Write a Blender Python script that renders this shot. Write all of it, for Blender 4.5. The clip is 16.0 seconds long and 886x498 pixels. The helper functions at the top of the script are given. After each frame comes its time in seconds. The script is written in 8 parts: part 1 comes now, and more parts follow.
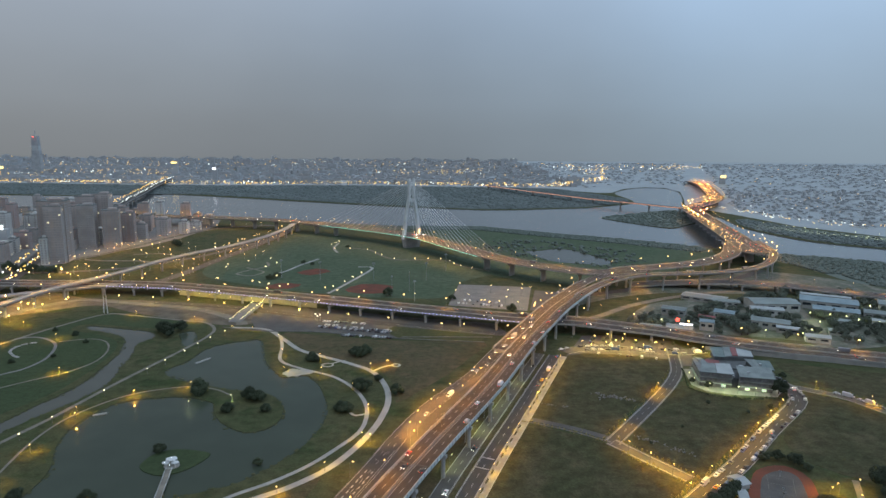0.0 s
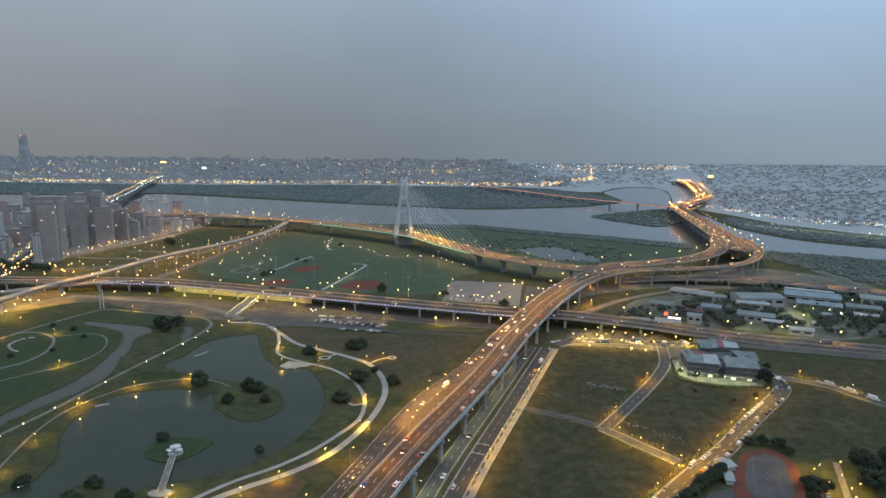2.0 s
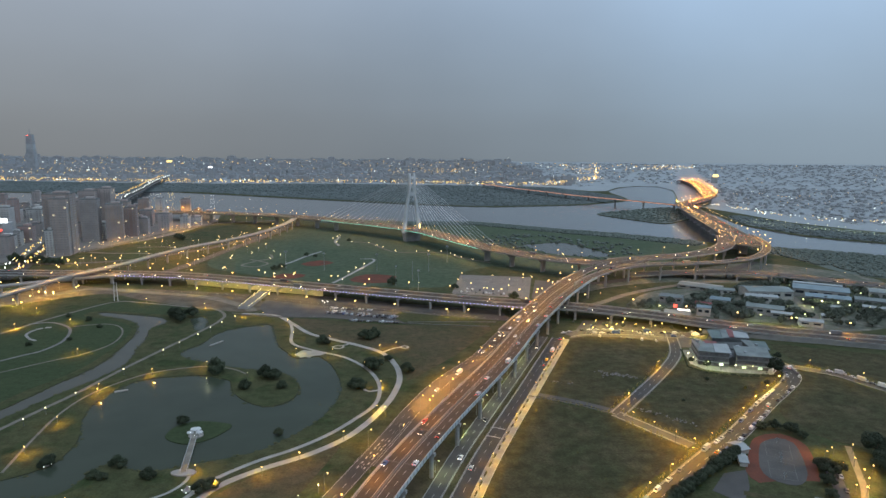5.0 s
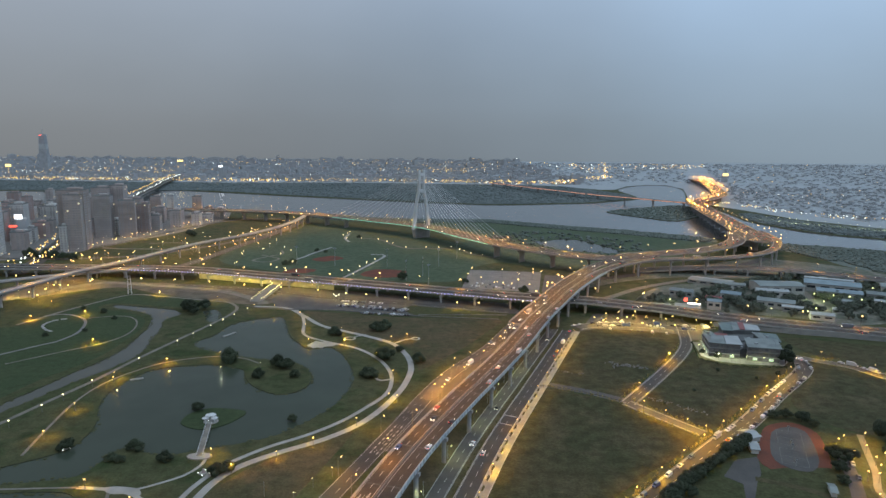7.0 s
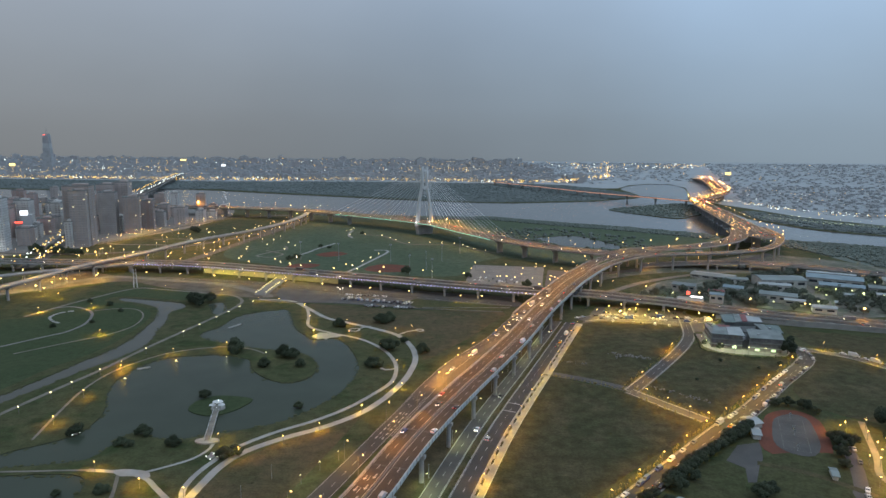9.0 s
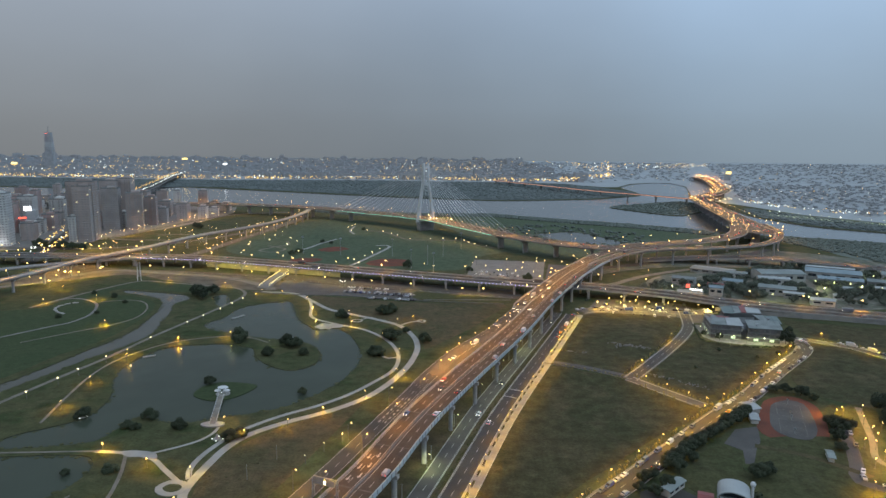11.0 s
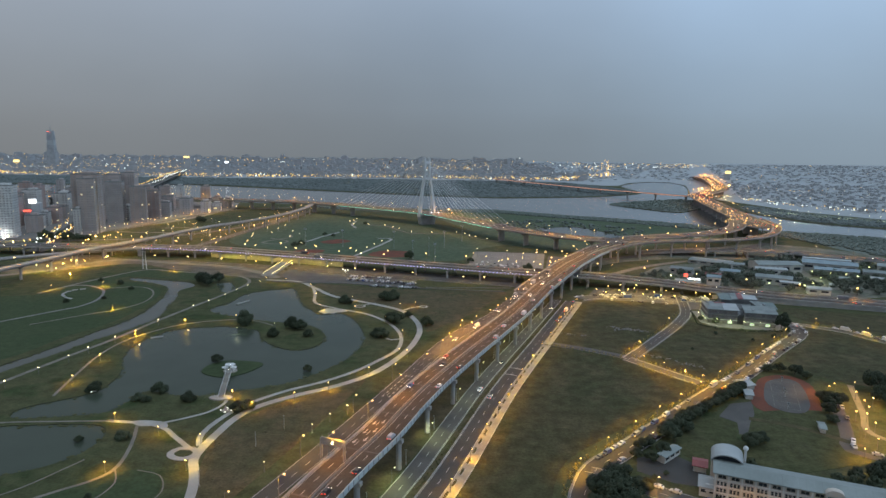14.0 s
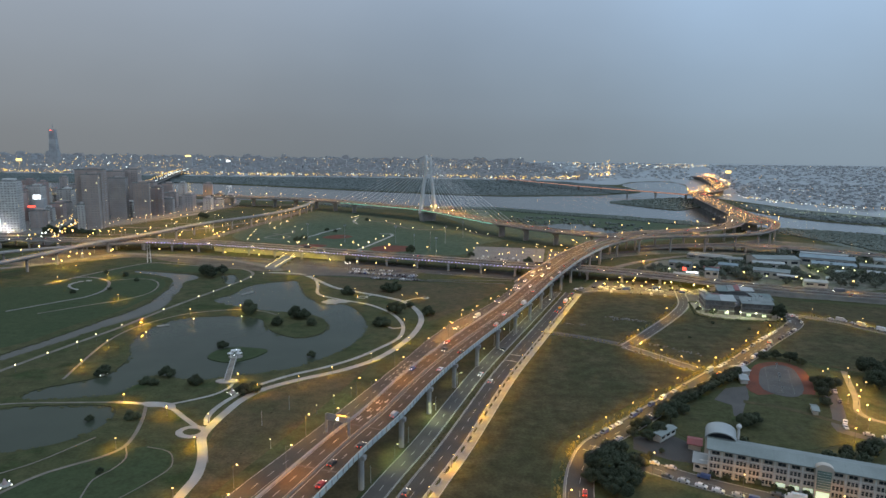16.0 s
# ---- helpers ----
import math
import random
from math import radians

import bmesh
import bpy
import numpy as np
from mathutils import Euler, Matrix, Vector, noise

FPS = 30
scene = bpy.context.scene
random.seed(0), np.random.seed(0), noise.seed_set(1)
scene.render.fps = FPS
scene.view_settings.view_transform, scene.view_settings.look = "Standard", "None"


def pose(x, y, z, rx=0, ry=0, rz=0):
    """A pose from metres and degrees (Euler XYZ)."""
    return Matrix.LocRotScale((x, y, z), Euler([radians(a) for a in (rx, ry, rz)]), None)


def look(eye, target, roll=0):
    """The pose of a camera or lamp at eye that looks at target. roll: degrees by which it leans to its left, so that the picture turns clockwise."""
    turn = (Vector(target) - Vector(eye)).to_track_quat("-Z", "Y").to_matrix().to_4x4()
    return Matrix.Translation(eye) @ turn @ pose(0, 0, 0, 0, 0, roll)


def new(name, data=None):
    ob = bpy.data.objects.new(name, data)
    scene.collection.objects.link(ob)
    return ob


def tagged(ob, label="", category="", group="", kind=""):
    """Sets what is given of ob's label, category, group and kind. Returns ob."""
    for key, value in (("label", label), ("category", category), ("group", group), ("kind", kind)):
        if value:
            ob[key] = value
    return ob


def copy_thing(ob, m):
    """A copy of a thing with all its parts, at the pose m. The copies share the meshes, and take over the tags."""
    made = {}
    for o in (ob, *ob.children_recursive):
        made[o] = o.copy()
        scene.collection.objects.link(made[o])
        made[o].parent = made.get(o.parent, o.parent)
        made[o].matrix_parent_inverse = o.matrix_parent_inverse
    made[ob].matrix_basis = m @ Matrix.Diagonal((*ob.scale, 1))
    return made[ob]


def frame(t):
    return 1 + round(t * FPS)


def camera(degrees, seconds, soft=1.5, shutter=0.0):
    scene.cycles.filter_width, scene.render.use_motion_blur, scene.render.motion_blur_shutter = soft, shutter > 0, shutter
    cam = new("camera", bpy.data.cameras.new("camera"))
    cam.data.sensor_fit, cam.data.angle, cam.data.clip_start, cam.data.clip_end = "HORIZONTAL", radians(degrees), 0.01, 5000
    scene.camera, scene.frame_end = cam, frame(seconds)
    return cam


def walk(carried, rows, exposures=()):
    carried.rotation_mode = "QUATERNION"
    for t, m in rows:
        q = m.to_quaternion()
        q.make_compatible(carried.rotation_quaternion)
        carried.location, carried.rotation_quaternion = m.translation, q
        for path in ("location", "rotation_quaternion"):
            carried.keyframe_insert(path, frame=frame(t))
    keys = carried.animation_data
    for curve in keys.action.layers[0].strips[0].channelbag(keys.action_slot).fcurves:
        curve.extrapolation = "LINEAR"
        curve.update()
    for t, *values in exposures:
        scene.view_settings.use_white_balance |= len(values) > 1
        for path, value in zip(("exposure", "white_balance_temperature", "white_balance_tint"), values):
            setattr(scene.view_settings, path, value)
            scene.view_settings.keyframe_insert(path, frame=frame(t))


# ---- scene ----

# ---------------------------------------------------------------- camera and its flight
cam = camera(69.13, 16.0)
# seconds, x, y, z, yaw, pitch, roll
PATH = [
    (0.0, 0.00, 0.00, 172.00, 0.000, -9.773, 0.432),
    (0.5, -0.48, -3.07, 170.99, -0.110, -9.754, 0.459),
    (1.0, -1.38, -6.68, 170.16, -0.223, -9.739, 0.537),
    (1.5, -2.71, -9.32, 169.90, -0.843, -9.739, 0.576),
    (2.0, -4.13, -11.41, 169.39, -0.956, -9.723, 0.533),
    (2.5, -5.60, -12.90, 168.52, -0.894, -9.706, 0.536),
    (3.0, -7.40, -14.56, 167.28, -0.821, -9.685, 0.539),
    (3.5, -8.89, -15.44, 165.83, -0.804, -9.652, 0.558),
    (6.0, -12.55, -19.60, 159.16, -0.253, -9.616, 0.451),
    (6.5, -13.12, -20.71, 157.51, 0.039, -9.597, 0.450),
    (7.0, -13.54, -21.81, 155.72, 0.077, -9.568, 0.459),
    (7.5, -14.02, -22.79, 154.34, 0.129, -9.562, 0.421),
    (8.0, -14.28, -24.10, 152.80, 0.247, -9.559, 0.423),
    (8.5, -14.64, -25.21, 151.05, 0.253, -9.525, 0.432),
    (9.0, -14.88, -26.42, 149.65, 0.271, -9.516, 0.444),
    (11.5, -15.82, -33.87, 141.47, 0.336, -9.439, 0.504),
    (12.0, -15.99, -35.39, 139.56, 0.338, -9.411, 0.524),
    (12.5, -16.01, -37.49, 138.02, 0.342, -9.410, 0.568),
    (13.0, -16.43, -39.38, 136.29, 0.328, -9.390, 0.600),
    (13.5, -16.69, -41.13, 134.54, 0.309, -9.365, 0.640),
    (14.0, -16.88, -43.16, 132.92, 0.333, -9.333, 0.655),
    (14.5, -17.11, -45.32, 131.37, 0.353, -9.326, 0.658),
    (15.0, -17.05, -47.42, 129.88, 0.377, -9.306, 0.661),
    (15.5, -17.17, -49.28, 128.15, 0.380, -9.270, 0.700),
    (16.0, -17.23, -51.66, 126.91, 0.391, -9.268, 0.732),
]
walk(cam, [(t, pose(x, y, z, 90 + pitch, 0, yaw) @ pose(0, 0, 0, 0, 0, roll)) for t, x, y, z, yaw, pitch, roll in PATH],
     exposures=[(0.0, 0.07), (8.0, 0.02), (16.0, -0.02)])

# ---------------------------------------------------------------- sky, sun, exposure
world = bpy.data.worlds.new("overcast_dusk")
scene.world = world
world.use_nodes = True
wt = world.node_tree
wt.nodes.clear()


def wnode(kind, **values):
    n = wt.nodes.new(kind)
    for k, v in values.items():
        n.inputs[k].default_value = v
    return n


coord = wnode("ShaderNodeTexCoord")
split = wnode("ShaderNodeSeparateXYZ")
wt.links.new(coord.outputs["Generated"], split.inputs[0])
ramp = wnode("ShaderNodeValToRGB")
ramp.color_ramp.interpolation = "B_SPLINE"
stops = [(0.0, (0.115, 0.127, 0.136)), (0.48, (0.182, 0.196, 0.209)), (0.506, (0.196, 0.213, 0.229)), (0.525, (0.216, 0.238, 0.262)),
         (0.563, (0.250, 0.286, 0.331)), (0.61, (0.315, 0.370, 0.450)), (0.75, (0.41, 0.485, 0.59)), (1.0, (0.52, 0.60, 0.70))]
while len(ramp.color_ramp.elements) < len(stops):
    ramp.color_ramp.elements.new(0.5)
for e, (p, c) in zip(ramp.color_ramp.elements, stops):
    e.position, e.color = p, (*c, 1)
half = wnode("ShaderNodeMath")
half.operation = "MULTIPLY_ADD"
half.inputs[1].default_value = half.inputs[2].default_value = 0.5
wt.links.new(split.outputs["Z"], half.inputs[0])
wt.links.new(half.outputs[0], ramp.inputs[0])
# brighter and bluer cloud towards the east, greyer in the west
side = wnode("ShaderNodeMapRange")
side.inputs["From Min"].default_value, side.inputs["From Max"].default_value = -1.0, 1.0
wt.links.new(split.outputs["X"], side.inputs["Value"])
tint = wnode("ShaderNodeValToRGB")
tints = [(0.18, (0.800, 0.786, 0.768)), (0.36, (0.728, 0.750, 0.764)), (0.50, (0.710, 0.778, 0.832)), (0.60, (0.775, 0.878, 0.960)), (0.67, (0.865, 1.02, 1.15)), (0.83, (0.975, 1.155, 1.305))]
while len(tint.color_ramp.elements) < len(tints):
    tint.color_ramp.elements.new(0.5)
for e, (p, c) in zip(tint.color_ramp.elements, tints):
    e.position, e.color = p, (*c, 1)
wt.links.new(side.outputs[0], tint.inputs["Fac"])
# soft, flat cloud banks
stretch = wnode("ShaderNodeMapping")
stretch.inputs["Scale"].default_value = (1.0, 1.0, 1.6)
wt.links.new(coord.outputs["Generated"], stretch.inputs["Vector"])
clouds = wnode("ShaderNodeTexNoise", Scale=2.6, Detail=4.0, Roughness=0.5)
wt.links.new(stretch.outputs[0], clouds.inputs["Vector"])
soft_range = wnode("ShaderNodeMapRange")
soft_range.inputs["From Min"].default_value, soft_range.inputs["From Max"].default_value = 0.25, 0.75
soft_range.inputs["To Min"].default_value, soft_range.inputs["To Max"].default_value = 0.94, 1.06
wt.links.new(clouds.outputs[0], soft_range.inputs["Value"])
mul = wnode("ShaderNodeMix")
mul.data_type, mul.blend_type = "RGBA", "MULTIPLY"
mul.inputs["Factor"].default_value = 1
wt.links.new(ramp.outputs[0], mul.inputs["A"])
wt.links.new(tint.outputs["Color"], mul.inputs["B"])
sky_scale = wnode("ShaderNodeVectorMath")
sky_scale.operation = "SCALE"
wt.links.new(mul.outputs["Result"], sky_scale.inputs[0])
wt.links.new(soft_range.outputs[0], sky_scale.inputs["Scale"])
back = wnode("ShaderNodeBackground")
back.inputs["Strength"].default_value = 1.43
wout = wnode("ShaderNodeOutputWorld")
wt.links.new(sky_scale.outputs[0], back.inputs["Color"])
wt.links.new(back.outputs[0], wout.inputs["Surface"])

sun = new("sun", bpy.data.lights.new("sun", "SUN"))
sun.data.energy, sun.data.angle, sun.data.color = 0.42, radians(60), (0.86, 0.93, 1.0)
sun.matrix_world = look((300, -200, 600), (0, 0, 0))

# ---------------------------------------------------------------- materials


def material(name, col, col2=None, rough=0.8, scale=0.3, fine=4.0, mix=0.5, bump=0.0, bump_scale=2.0, metal=0.0, per_object=0.0, per_island=0.0, third=None, spec=0.3, patchy=0.0):
    """A surface of two or three colours that wander at two scales, in metres, with a fine relief."""
    m = bpy.data.materials.new(name)
    m.use_nodes = True
    nt = m.node_tree
    b = nt.nodes["Principled BSDF"]
    b.inputs["Roughness"].default_value, b.inputs["Metallic"].default_value = rough, metal
    b.inputs["Specular IOR Level"].default_value = spec
    c2 = col2 or tuple(min(1, v * 0.72) for v in col)
    geo = nt.nodes.new("ShaderNodeNewGeometry")
    n1 = nt.nodes.new("ShaderNodeTexNoise")
    n1.inputs["Scale"].default_value, n1.inputs["Detail"].default_value = scale, 4
    n2 = nt.nodes.new("ShaderNodeTexNoise")
    n2.inputs["Scale"].default_value, n2.inputs["Detail"].default_value = fine, 3
    nt.links.new(geo.outputs["Position"], n1.inputs["Vector"])
    nt.links.new(geo.outputs["Position"], n2.inputs["Vector"])
    r1 = nt.nodes.new("ShaderNodeMapRange")
    r1.inputs["From Min"].default_value, r1.inputs["From Max"].default_value = 0.36, 0.64
    nt.links.new(n1.outputs[0], r1.inputs["Value"])
    mx = nt.nodes.new("ShaderNodeMix")
    mx.data_type = "RGBA"
    mx.inputs["A"].default_value, mx.inputs["B"].default_value = (*col, 1), (*c2, 1)
    nt.links.new(r1.outputs[0], mx.inputs["Factor"])
    outp = mx.outputs["Result"]
    if third:
        n3 = nt.nodes.new("ShaderNodeTexNoise")
        n3.inputs["Scale"].default_value, n3.inputs["Detail"].default_value = scale * 2.7, 6
        off = nt.nodes.new("ShaderNodeVectorMath")
        off.inputs[1].default_value = (311, 97, 5)
        nt.links.new(geo.outputs["Position"], off.inputs[0])
        nt.links.new(off.outputs[0], n3.inputs["Vector"])
        r3 = nt.nodes.new("ShaderNodeMapRange")
        r3.inputs["From Min"].default_value, r3.inputs["From Max"].default_value = 0.52, 0.68
        nt.links.new(n3.outputs[0], r3.inputs["Value"])
        m3 = nt.nodes.new("ShaderNodeMix")
        m3.data_type = "RGBA"
        m3.inputs["B"].default_value = (*third, 1)
        nt.links.new(outp, m3.inputs["A"])
        nt.links.new(r3.outputs[0], m3.inputs["Factor"])
        outp = m3.outputs["Result"]
    # fine grain, and the difference from piece to piece
    r2 = nt.nodes.new("ShaderNodeMapRange")
    r2.inputs["To Min"].default_value, r2.inputs["To Max"].default_value = 1 - mix, 1 + mix
    nt.links.new(n2.outputs[0], r2.inputs["Value"])
    factor = r2.outputs[0]
    if patchy:
        n5 = nt.nodes.new("ShaderNodeTexNoise")
        n5.inputs["Scale"].default_value, n5.inputs["Detail"].default_value, n5.inputs["Roughness"].default_value = scale * 6.5, 5, 0.65
        nt.links.new(geo.outputs["Position"], n5.inputs["Vector"])
        r5 = nt.nodes.new("ShaderNodeMapRange")
        r5.inputs["From Min"].default_value, r5.inputs["From Max"].default_value = 0.3, 0.7
        r5.inputs["To Min"].default_value, r5.inputs["To Max"].default_value = 1 - patchy, 1 + patchy
        nt.links.new(n5.outputs[0], r5.inputs["Value"])
        m5 = nt.nodes.new("ShaderNodeMath")
        m5.operation = "MULTIPLY"
        nt.links.new(factor, m5.inputs[0])
        nt.links.new(r5.outputs[0], m5.inputs[1])
        factor = m5.outputs[0]
    for amount, kind, socket in ((per_object, "ShaderNodeObjectInfo", "Random"), (per_island, "ShaderNodeNewGeometry", "Random Per Island")):
        if amount:
            info = nt.nodes.new(kind)
            rr = nt.nodes.new("ShaderNodeMapRange")
            rr.inputs["To Min"].default_value, rr.inputs["To Max"].default_value = 1 - amount, 1 + amount
            nt.links.new(info.outputs[socket], rr.inputs["Value"])
            ml = nt.nodes.new("ShaderNodeMath")
            ml.operation = "MULTIPLY"
            nt.links.new(factor, ml.inputs[0])
            nt.links.new(rr.outputs[0], ml.inputs[1])
            factor = ml.outputs[0]
    sc = nt.nodes.new("ShaderNodeVectorMath")
    sc.operation = "SCALE"
    nt.links.new(outp, sc.inputs[0])
    nt.links.new(factor, sc.inputs["Scale"])
    nt.links.new(sc.outputs[0], b.inputs["Base Color"])
    if bump:
        n4 = nt.nodes.new("ShaderNodeTexNoise")
        n4.inputs["Scale"].default_value, n4.inputs["Detail"].default_value = bump_scale, 4
        nt.links.new(geo.outputs["Position"], n4.inputs["Vector"])
        bp = nt.nodes.new("ShaderNodeBump")
        bp.inputs["Strength"].default_value, bp.inputs["Distance"].default_value = bump, 0.5
        nt.links.new(n4.outputs[0], bp.inputs["Height"])
        nt.links.new(bp.outputs[0], b.inputs["Normal"])
    return m


def glowing(name, col, strength, lights=True):
    m = bpy.data.materials.new(name)
    m.use_nodes = True
    b = m.node_tree.nodes["Principled BSDF"]
    b.inputs["Base Color"].default_value = (*col, 1)
    b.inputs["Emission Color"].default_value, b.inputs["Emission Strength"].default_value = (*col, 1), strength
    m.cycles.emission_sampling = "FRONT" if lights else "NONE"
    return m


def water_material(name, col, rough, bump, scale, gloss=0.5):
    m = material(name, col, tuple(v * 0.85 for v in col), rough=rough, scale=0.01, fine=0.05, mix=0.12, bump=bump, bump_scale=scale, spec=0.5)
    m.node_tree.nodes["Principled BSDF"].inputs["IOR"].default_value = 1.33
    m.node_tree.nodes["Principled BSDF"].inputs["Specular IOR Level"].default_value = gloss
    return m


GRASS = material("rough_grass", (0.056, 0.064, 0.030), (0.070, 0.070, 0.035), scale=0.022, fine=0.9, mix=0.45, patchy=0.3, third=(0.036, 0.052, 0.021), bump=0.25, bump_scale=1.2, rough=0.95, spec=0.1)
LAWN = material("mown_lawn", (0.044, 0.062, 0.030), (0.051, 0.067, 0.033), scale=0.03, fine=0.6, mix=0.35, patchy=0.2, bump=0.3, rough=0.95, spec=0.1)
# distant grass made paler than the lawn to make up for haze
HAZELAWN = material("hazed_meadow_grass", (0.066, 0.090, 0.054), (0.078, 0.100, 0.062), scale=0.02, fine=0.4, mix=0.25, patchy=0.25, rough=0.95, spec=0.1)
PARKGRASS = material("park_grass", (0.055, 0.061, 0.028), (0.066, 0.066, 0.031), scale=0.035, fine=0.8, mix=0.4, patchy=0.3, third=(0.062, 0.062, 0.032), bump=0.25, rough=0.95, spec=0.1)
DRYGRASS = material("dry_field_grass", (0.088, 0.071, 0.041), (0.064, 0.061, 0.031), scale=0.03, fine=0.9, mix=0.45, patchy=0.25, third=(0.095, 0.075, 0.043), bump=0.25, rough=0.95, spec=0.1)
FIELD = material("fallow_field", (0.049, 0.051, 0.025), (0.063, 0.056, 0.029), scale=0.022, fine=0.8, mix=0.5, patchy=0.35, third=(0.076, 0.066, 0.036), bump=0.25, rough=0.95, spec=0.1)
SOIL = material("bare_soil", (0.15, 0.125, 0.095), (0.10, 0.085, 0.062), scale=0.09, fine=1.5, mix=0.35, bump=0.3, rough=0.95, spec=0.1)
CLAY = material("red_clay", (0.17, 0.062, 0.042), (0.12, 0.055, 0.040), scale=0.08, fine=1.2, mix=0.2, rough=0.95, spec=0.1)
ASPHALT = material("asphalt", (0.064, 0.058, 0.051), (0.048, 0.044, 0.040), scale=0.06, fine=1.5, mix=0.25, bump=0.15, bump_scale=3, rough=0.75)
OLDASPHALT = material("worn_asphalt", (0.095, 0.088, 0.080), (0.068, 0.064, 0.060), scale=0.08, fine=1.5, mix=0.25, bump=0.15, bump_scale=3, rough=0.8)
CONCRETE = material("road_concrete", (0.34, 0.33, 0.31), (0.25, 0.245, 0.235), scale=0.12, fine=2.0, mix=0.16, bump=0.1, rough=0.85)
PALECONCRETE = material("pale_path_concrete", (0.34, 0.33, 0.305), (0.26, 0.255, 0.235), scale=0.10, fine=1.6, mix=0.12, bump=0.08, rough=0.85)
LOTCONCRETE = material("parking_lot_concrete", (0.19, 0.18, 0.165), (0.145, 0.14, 0.13), scale=0.1, fine=1.5, mix=0.2, rough=0.85)
PAVER = material("pavement_pavers", (0.25, 0.225, 0.185), (0.19, 0.172, 0.145), scale=0.15, fine=2.0, mix=0.2, rough=0.85, per_object=0.12)
# far city ground, its colour paled towards the sky in place of haze
FARGROUND = material("hazed_city_ground", (0.325, 0.35, 0.36), (0.29, 0.315, 0.325), scale=0.01, fine=0.1, mix=0.2, rough=0.9)
DECKASPHALT = material("viaduct_asphalt", (0.056, 0.046, 0.036), (0.041, 0.034, 0.027), scale=0.07, fine=1.2, mix=0.3, patchy=0.15, bump=0.15, bump_scale=3, rough=0.75)
# weedy ground whose tone is lifted to stand in for haze over it
WASTE = material("hazed_waste_ground", (0.135, 0.140, 0.112), (0.105, 0.114, 0.085), scale=0.03, fine=0.6, mix=0.35, patchy=0.3, third=(0.19, 0.18, 0.15), rough=0.95, spec=0.1)
KERB = material("kerb_stone", (0.36, 0.35, 0.33), rough=0.85)
DIRTPATH = material("gravel_path", (0.20, 0.18, 0.15), (0.145, 0.135, 0.11), scale=0.12, fine=1.8, mix=0.25, rough=0.95, spec=0.1)
LINE = material("white_road_paint", (0.42, 0.41, 0.39), (0.28, 0.27, 0.26), scale=0.4, fine=3, mix=0.15, rough=0.7)
YELLOWLINE = material("yellow_road_paint", (0.60, 0.40, 0.07), (0.46, 0.31, 0.06), scale=0.4, fine=3, mix=0.15, rough=0.7)
POND = water_material("pond_water", (0.048, 0.060, 0.043), 0.16, 0.06, 0.6, 0.13)
STREAM = water_material("muddy_stream_water", (0.078, 0.080, 0.066), 0.2, 0.05, 0.6, 0.14)
RIVER = water_material("river_water", (0.090, 0.098, 0.100), 0.16, 0.05, 0.25, 0.38)
BANK = material("pond_bank_earth", (0.075, 0.068, 0.046), (0.055, 0.056, 0.034), scale=0.1, fine=1.0, rough=0.95, spec=0.1)
STEEL = material("galvanised_steel", (0.42, 0.43, 0.43), (0.34, 0.35, 0.35), rough=0.5, metal=0.6, scale=0.5, mix=0.1)
POLE = material("grey_painted_pole", (0.15, 0.15, 0.145), (0.11, 0.11, 0.105), rough=0.6, scale=0.5, mix=0.1)
WHITESTEEL = material("white_painted_steel", (0.62, 0.63, 0.63), (0.52, 0.53, 0.53), rough=0.5, scale=0.1, mix=0.1)
NOISEWALL = material("pale_green_parapet", (0.42, 0.48, 0.47), (0.34, 0.39, 0.385), rough=0.6, scale=0.08, fine=1.5, mix=0.1)
LEAF = material("tree_leaves", (0.044, 0.057, 0.033), (0.058, 0.071, 0.042), rough=0.8, scale=0.25, fine=1.5, mix=0.4, per_object=0.25, spec=0.15)
DARKLEAF = material("dense_dark_leaves", (0.043, 0.055, 0.034), (0.055, 0.066, 0.040), rough=0.8, scale=0.25, fine=1.5, mix=0.4, per_object=0.2, spec=0.15)
# tall grass, coloured straw-pale so that it carries the lamps' yellow glow
STRAW = material("glow_catching_grass", (0.25, 0.215, 0.095), (0.17, 0.155, 0.06), rough=0.9, scale=0.6, fine=3, mix=0.4, spec=0.1)
MEDIANLEAF = material("olive_median_shrubs", (0.090, 0.095, 0.040), (0.115, 0.110, 0.050), rough=0.85, scale=0.5, fine=2, mix=0.4, spec=0.1)
BARK = material("bark", (0.085, 0.065, 0.048), rough=0.95, scale=1.0)
# river scrub, much paler than near leaves: haze is put into its colour
WOODS = material("hazed_riverside_woods", (0.112, 0.134, 0.118), (0.130, 0.152, 0.134), rough=0.95, scale=0.012, fine=0.15, mix=0.25, per_island=0.15, spec=0.1)
# far trees: grey-blue and pale, with the distance haze put into the colour
FARWOODS = material("hazed_far_woods", (0.128, 0.150, 0.145), (0.146, 0.168, 0.163), rough=0.95, scale=0.006, fine=0.05, mix=0.15, per_island=0.1, spec=0.1)

def lamp_glow(name, col, power, seen=5.0):
    """The bright reflector that lights the ground, and the fainter lens, a glow ball, that is seen."""
    return glowing(name, col, power), glowing(name + "_lens", tuple(0.5 * c + 0.5 * k for c, k in zip(col, (1.0, 0.82, 0.36))), seen, False)


ISLANDLAMP = lamp_glow("island_lamp_glow", (1.0, 0.46, 0.05), 2600)
FARSODIUM = lamp_glow("far_sodium_glow", (1.0, 0.46, 0.12), 420, 4.0)
SCHOOLLAMP = lamp_glow("school_street_glow", (1.0, 0.48, 0.08), 1300)
SODIUM = lamp_glow("sodium_lamp_glow", (1.0, 0.44, 0.07), 2000)
YELLOW = lamp_glow("yellow_sodium_glow", (1.0, 0.48, 0.02), 2300)
PAVELAMP = lamp_glow("pavement_lamp_glow", (1.0, 0.47, 0.02), 2200, 2.6)
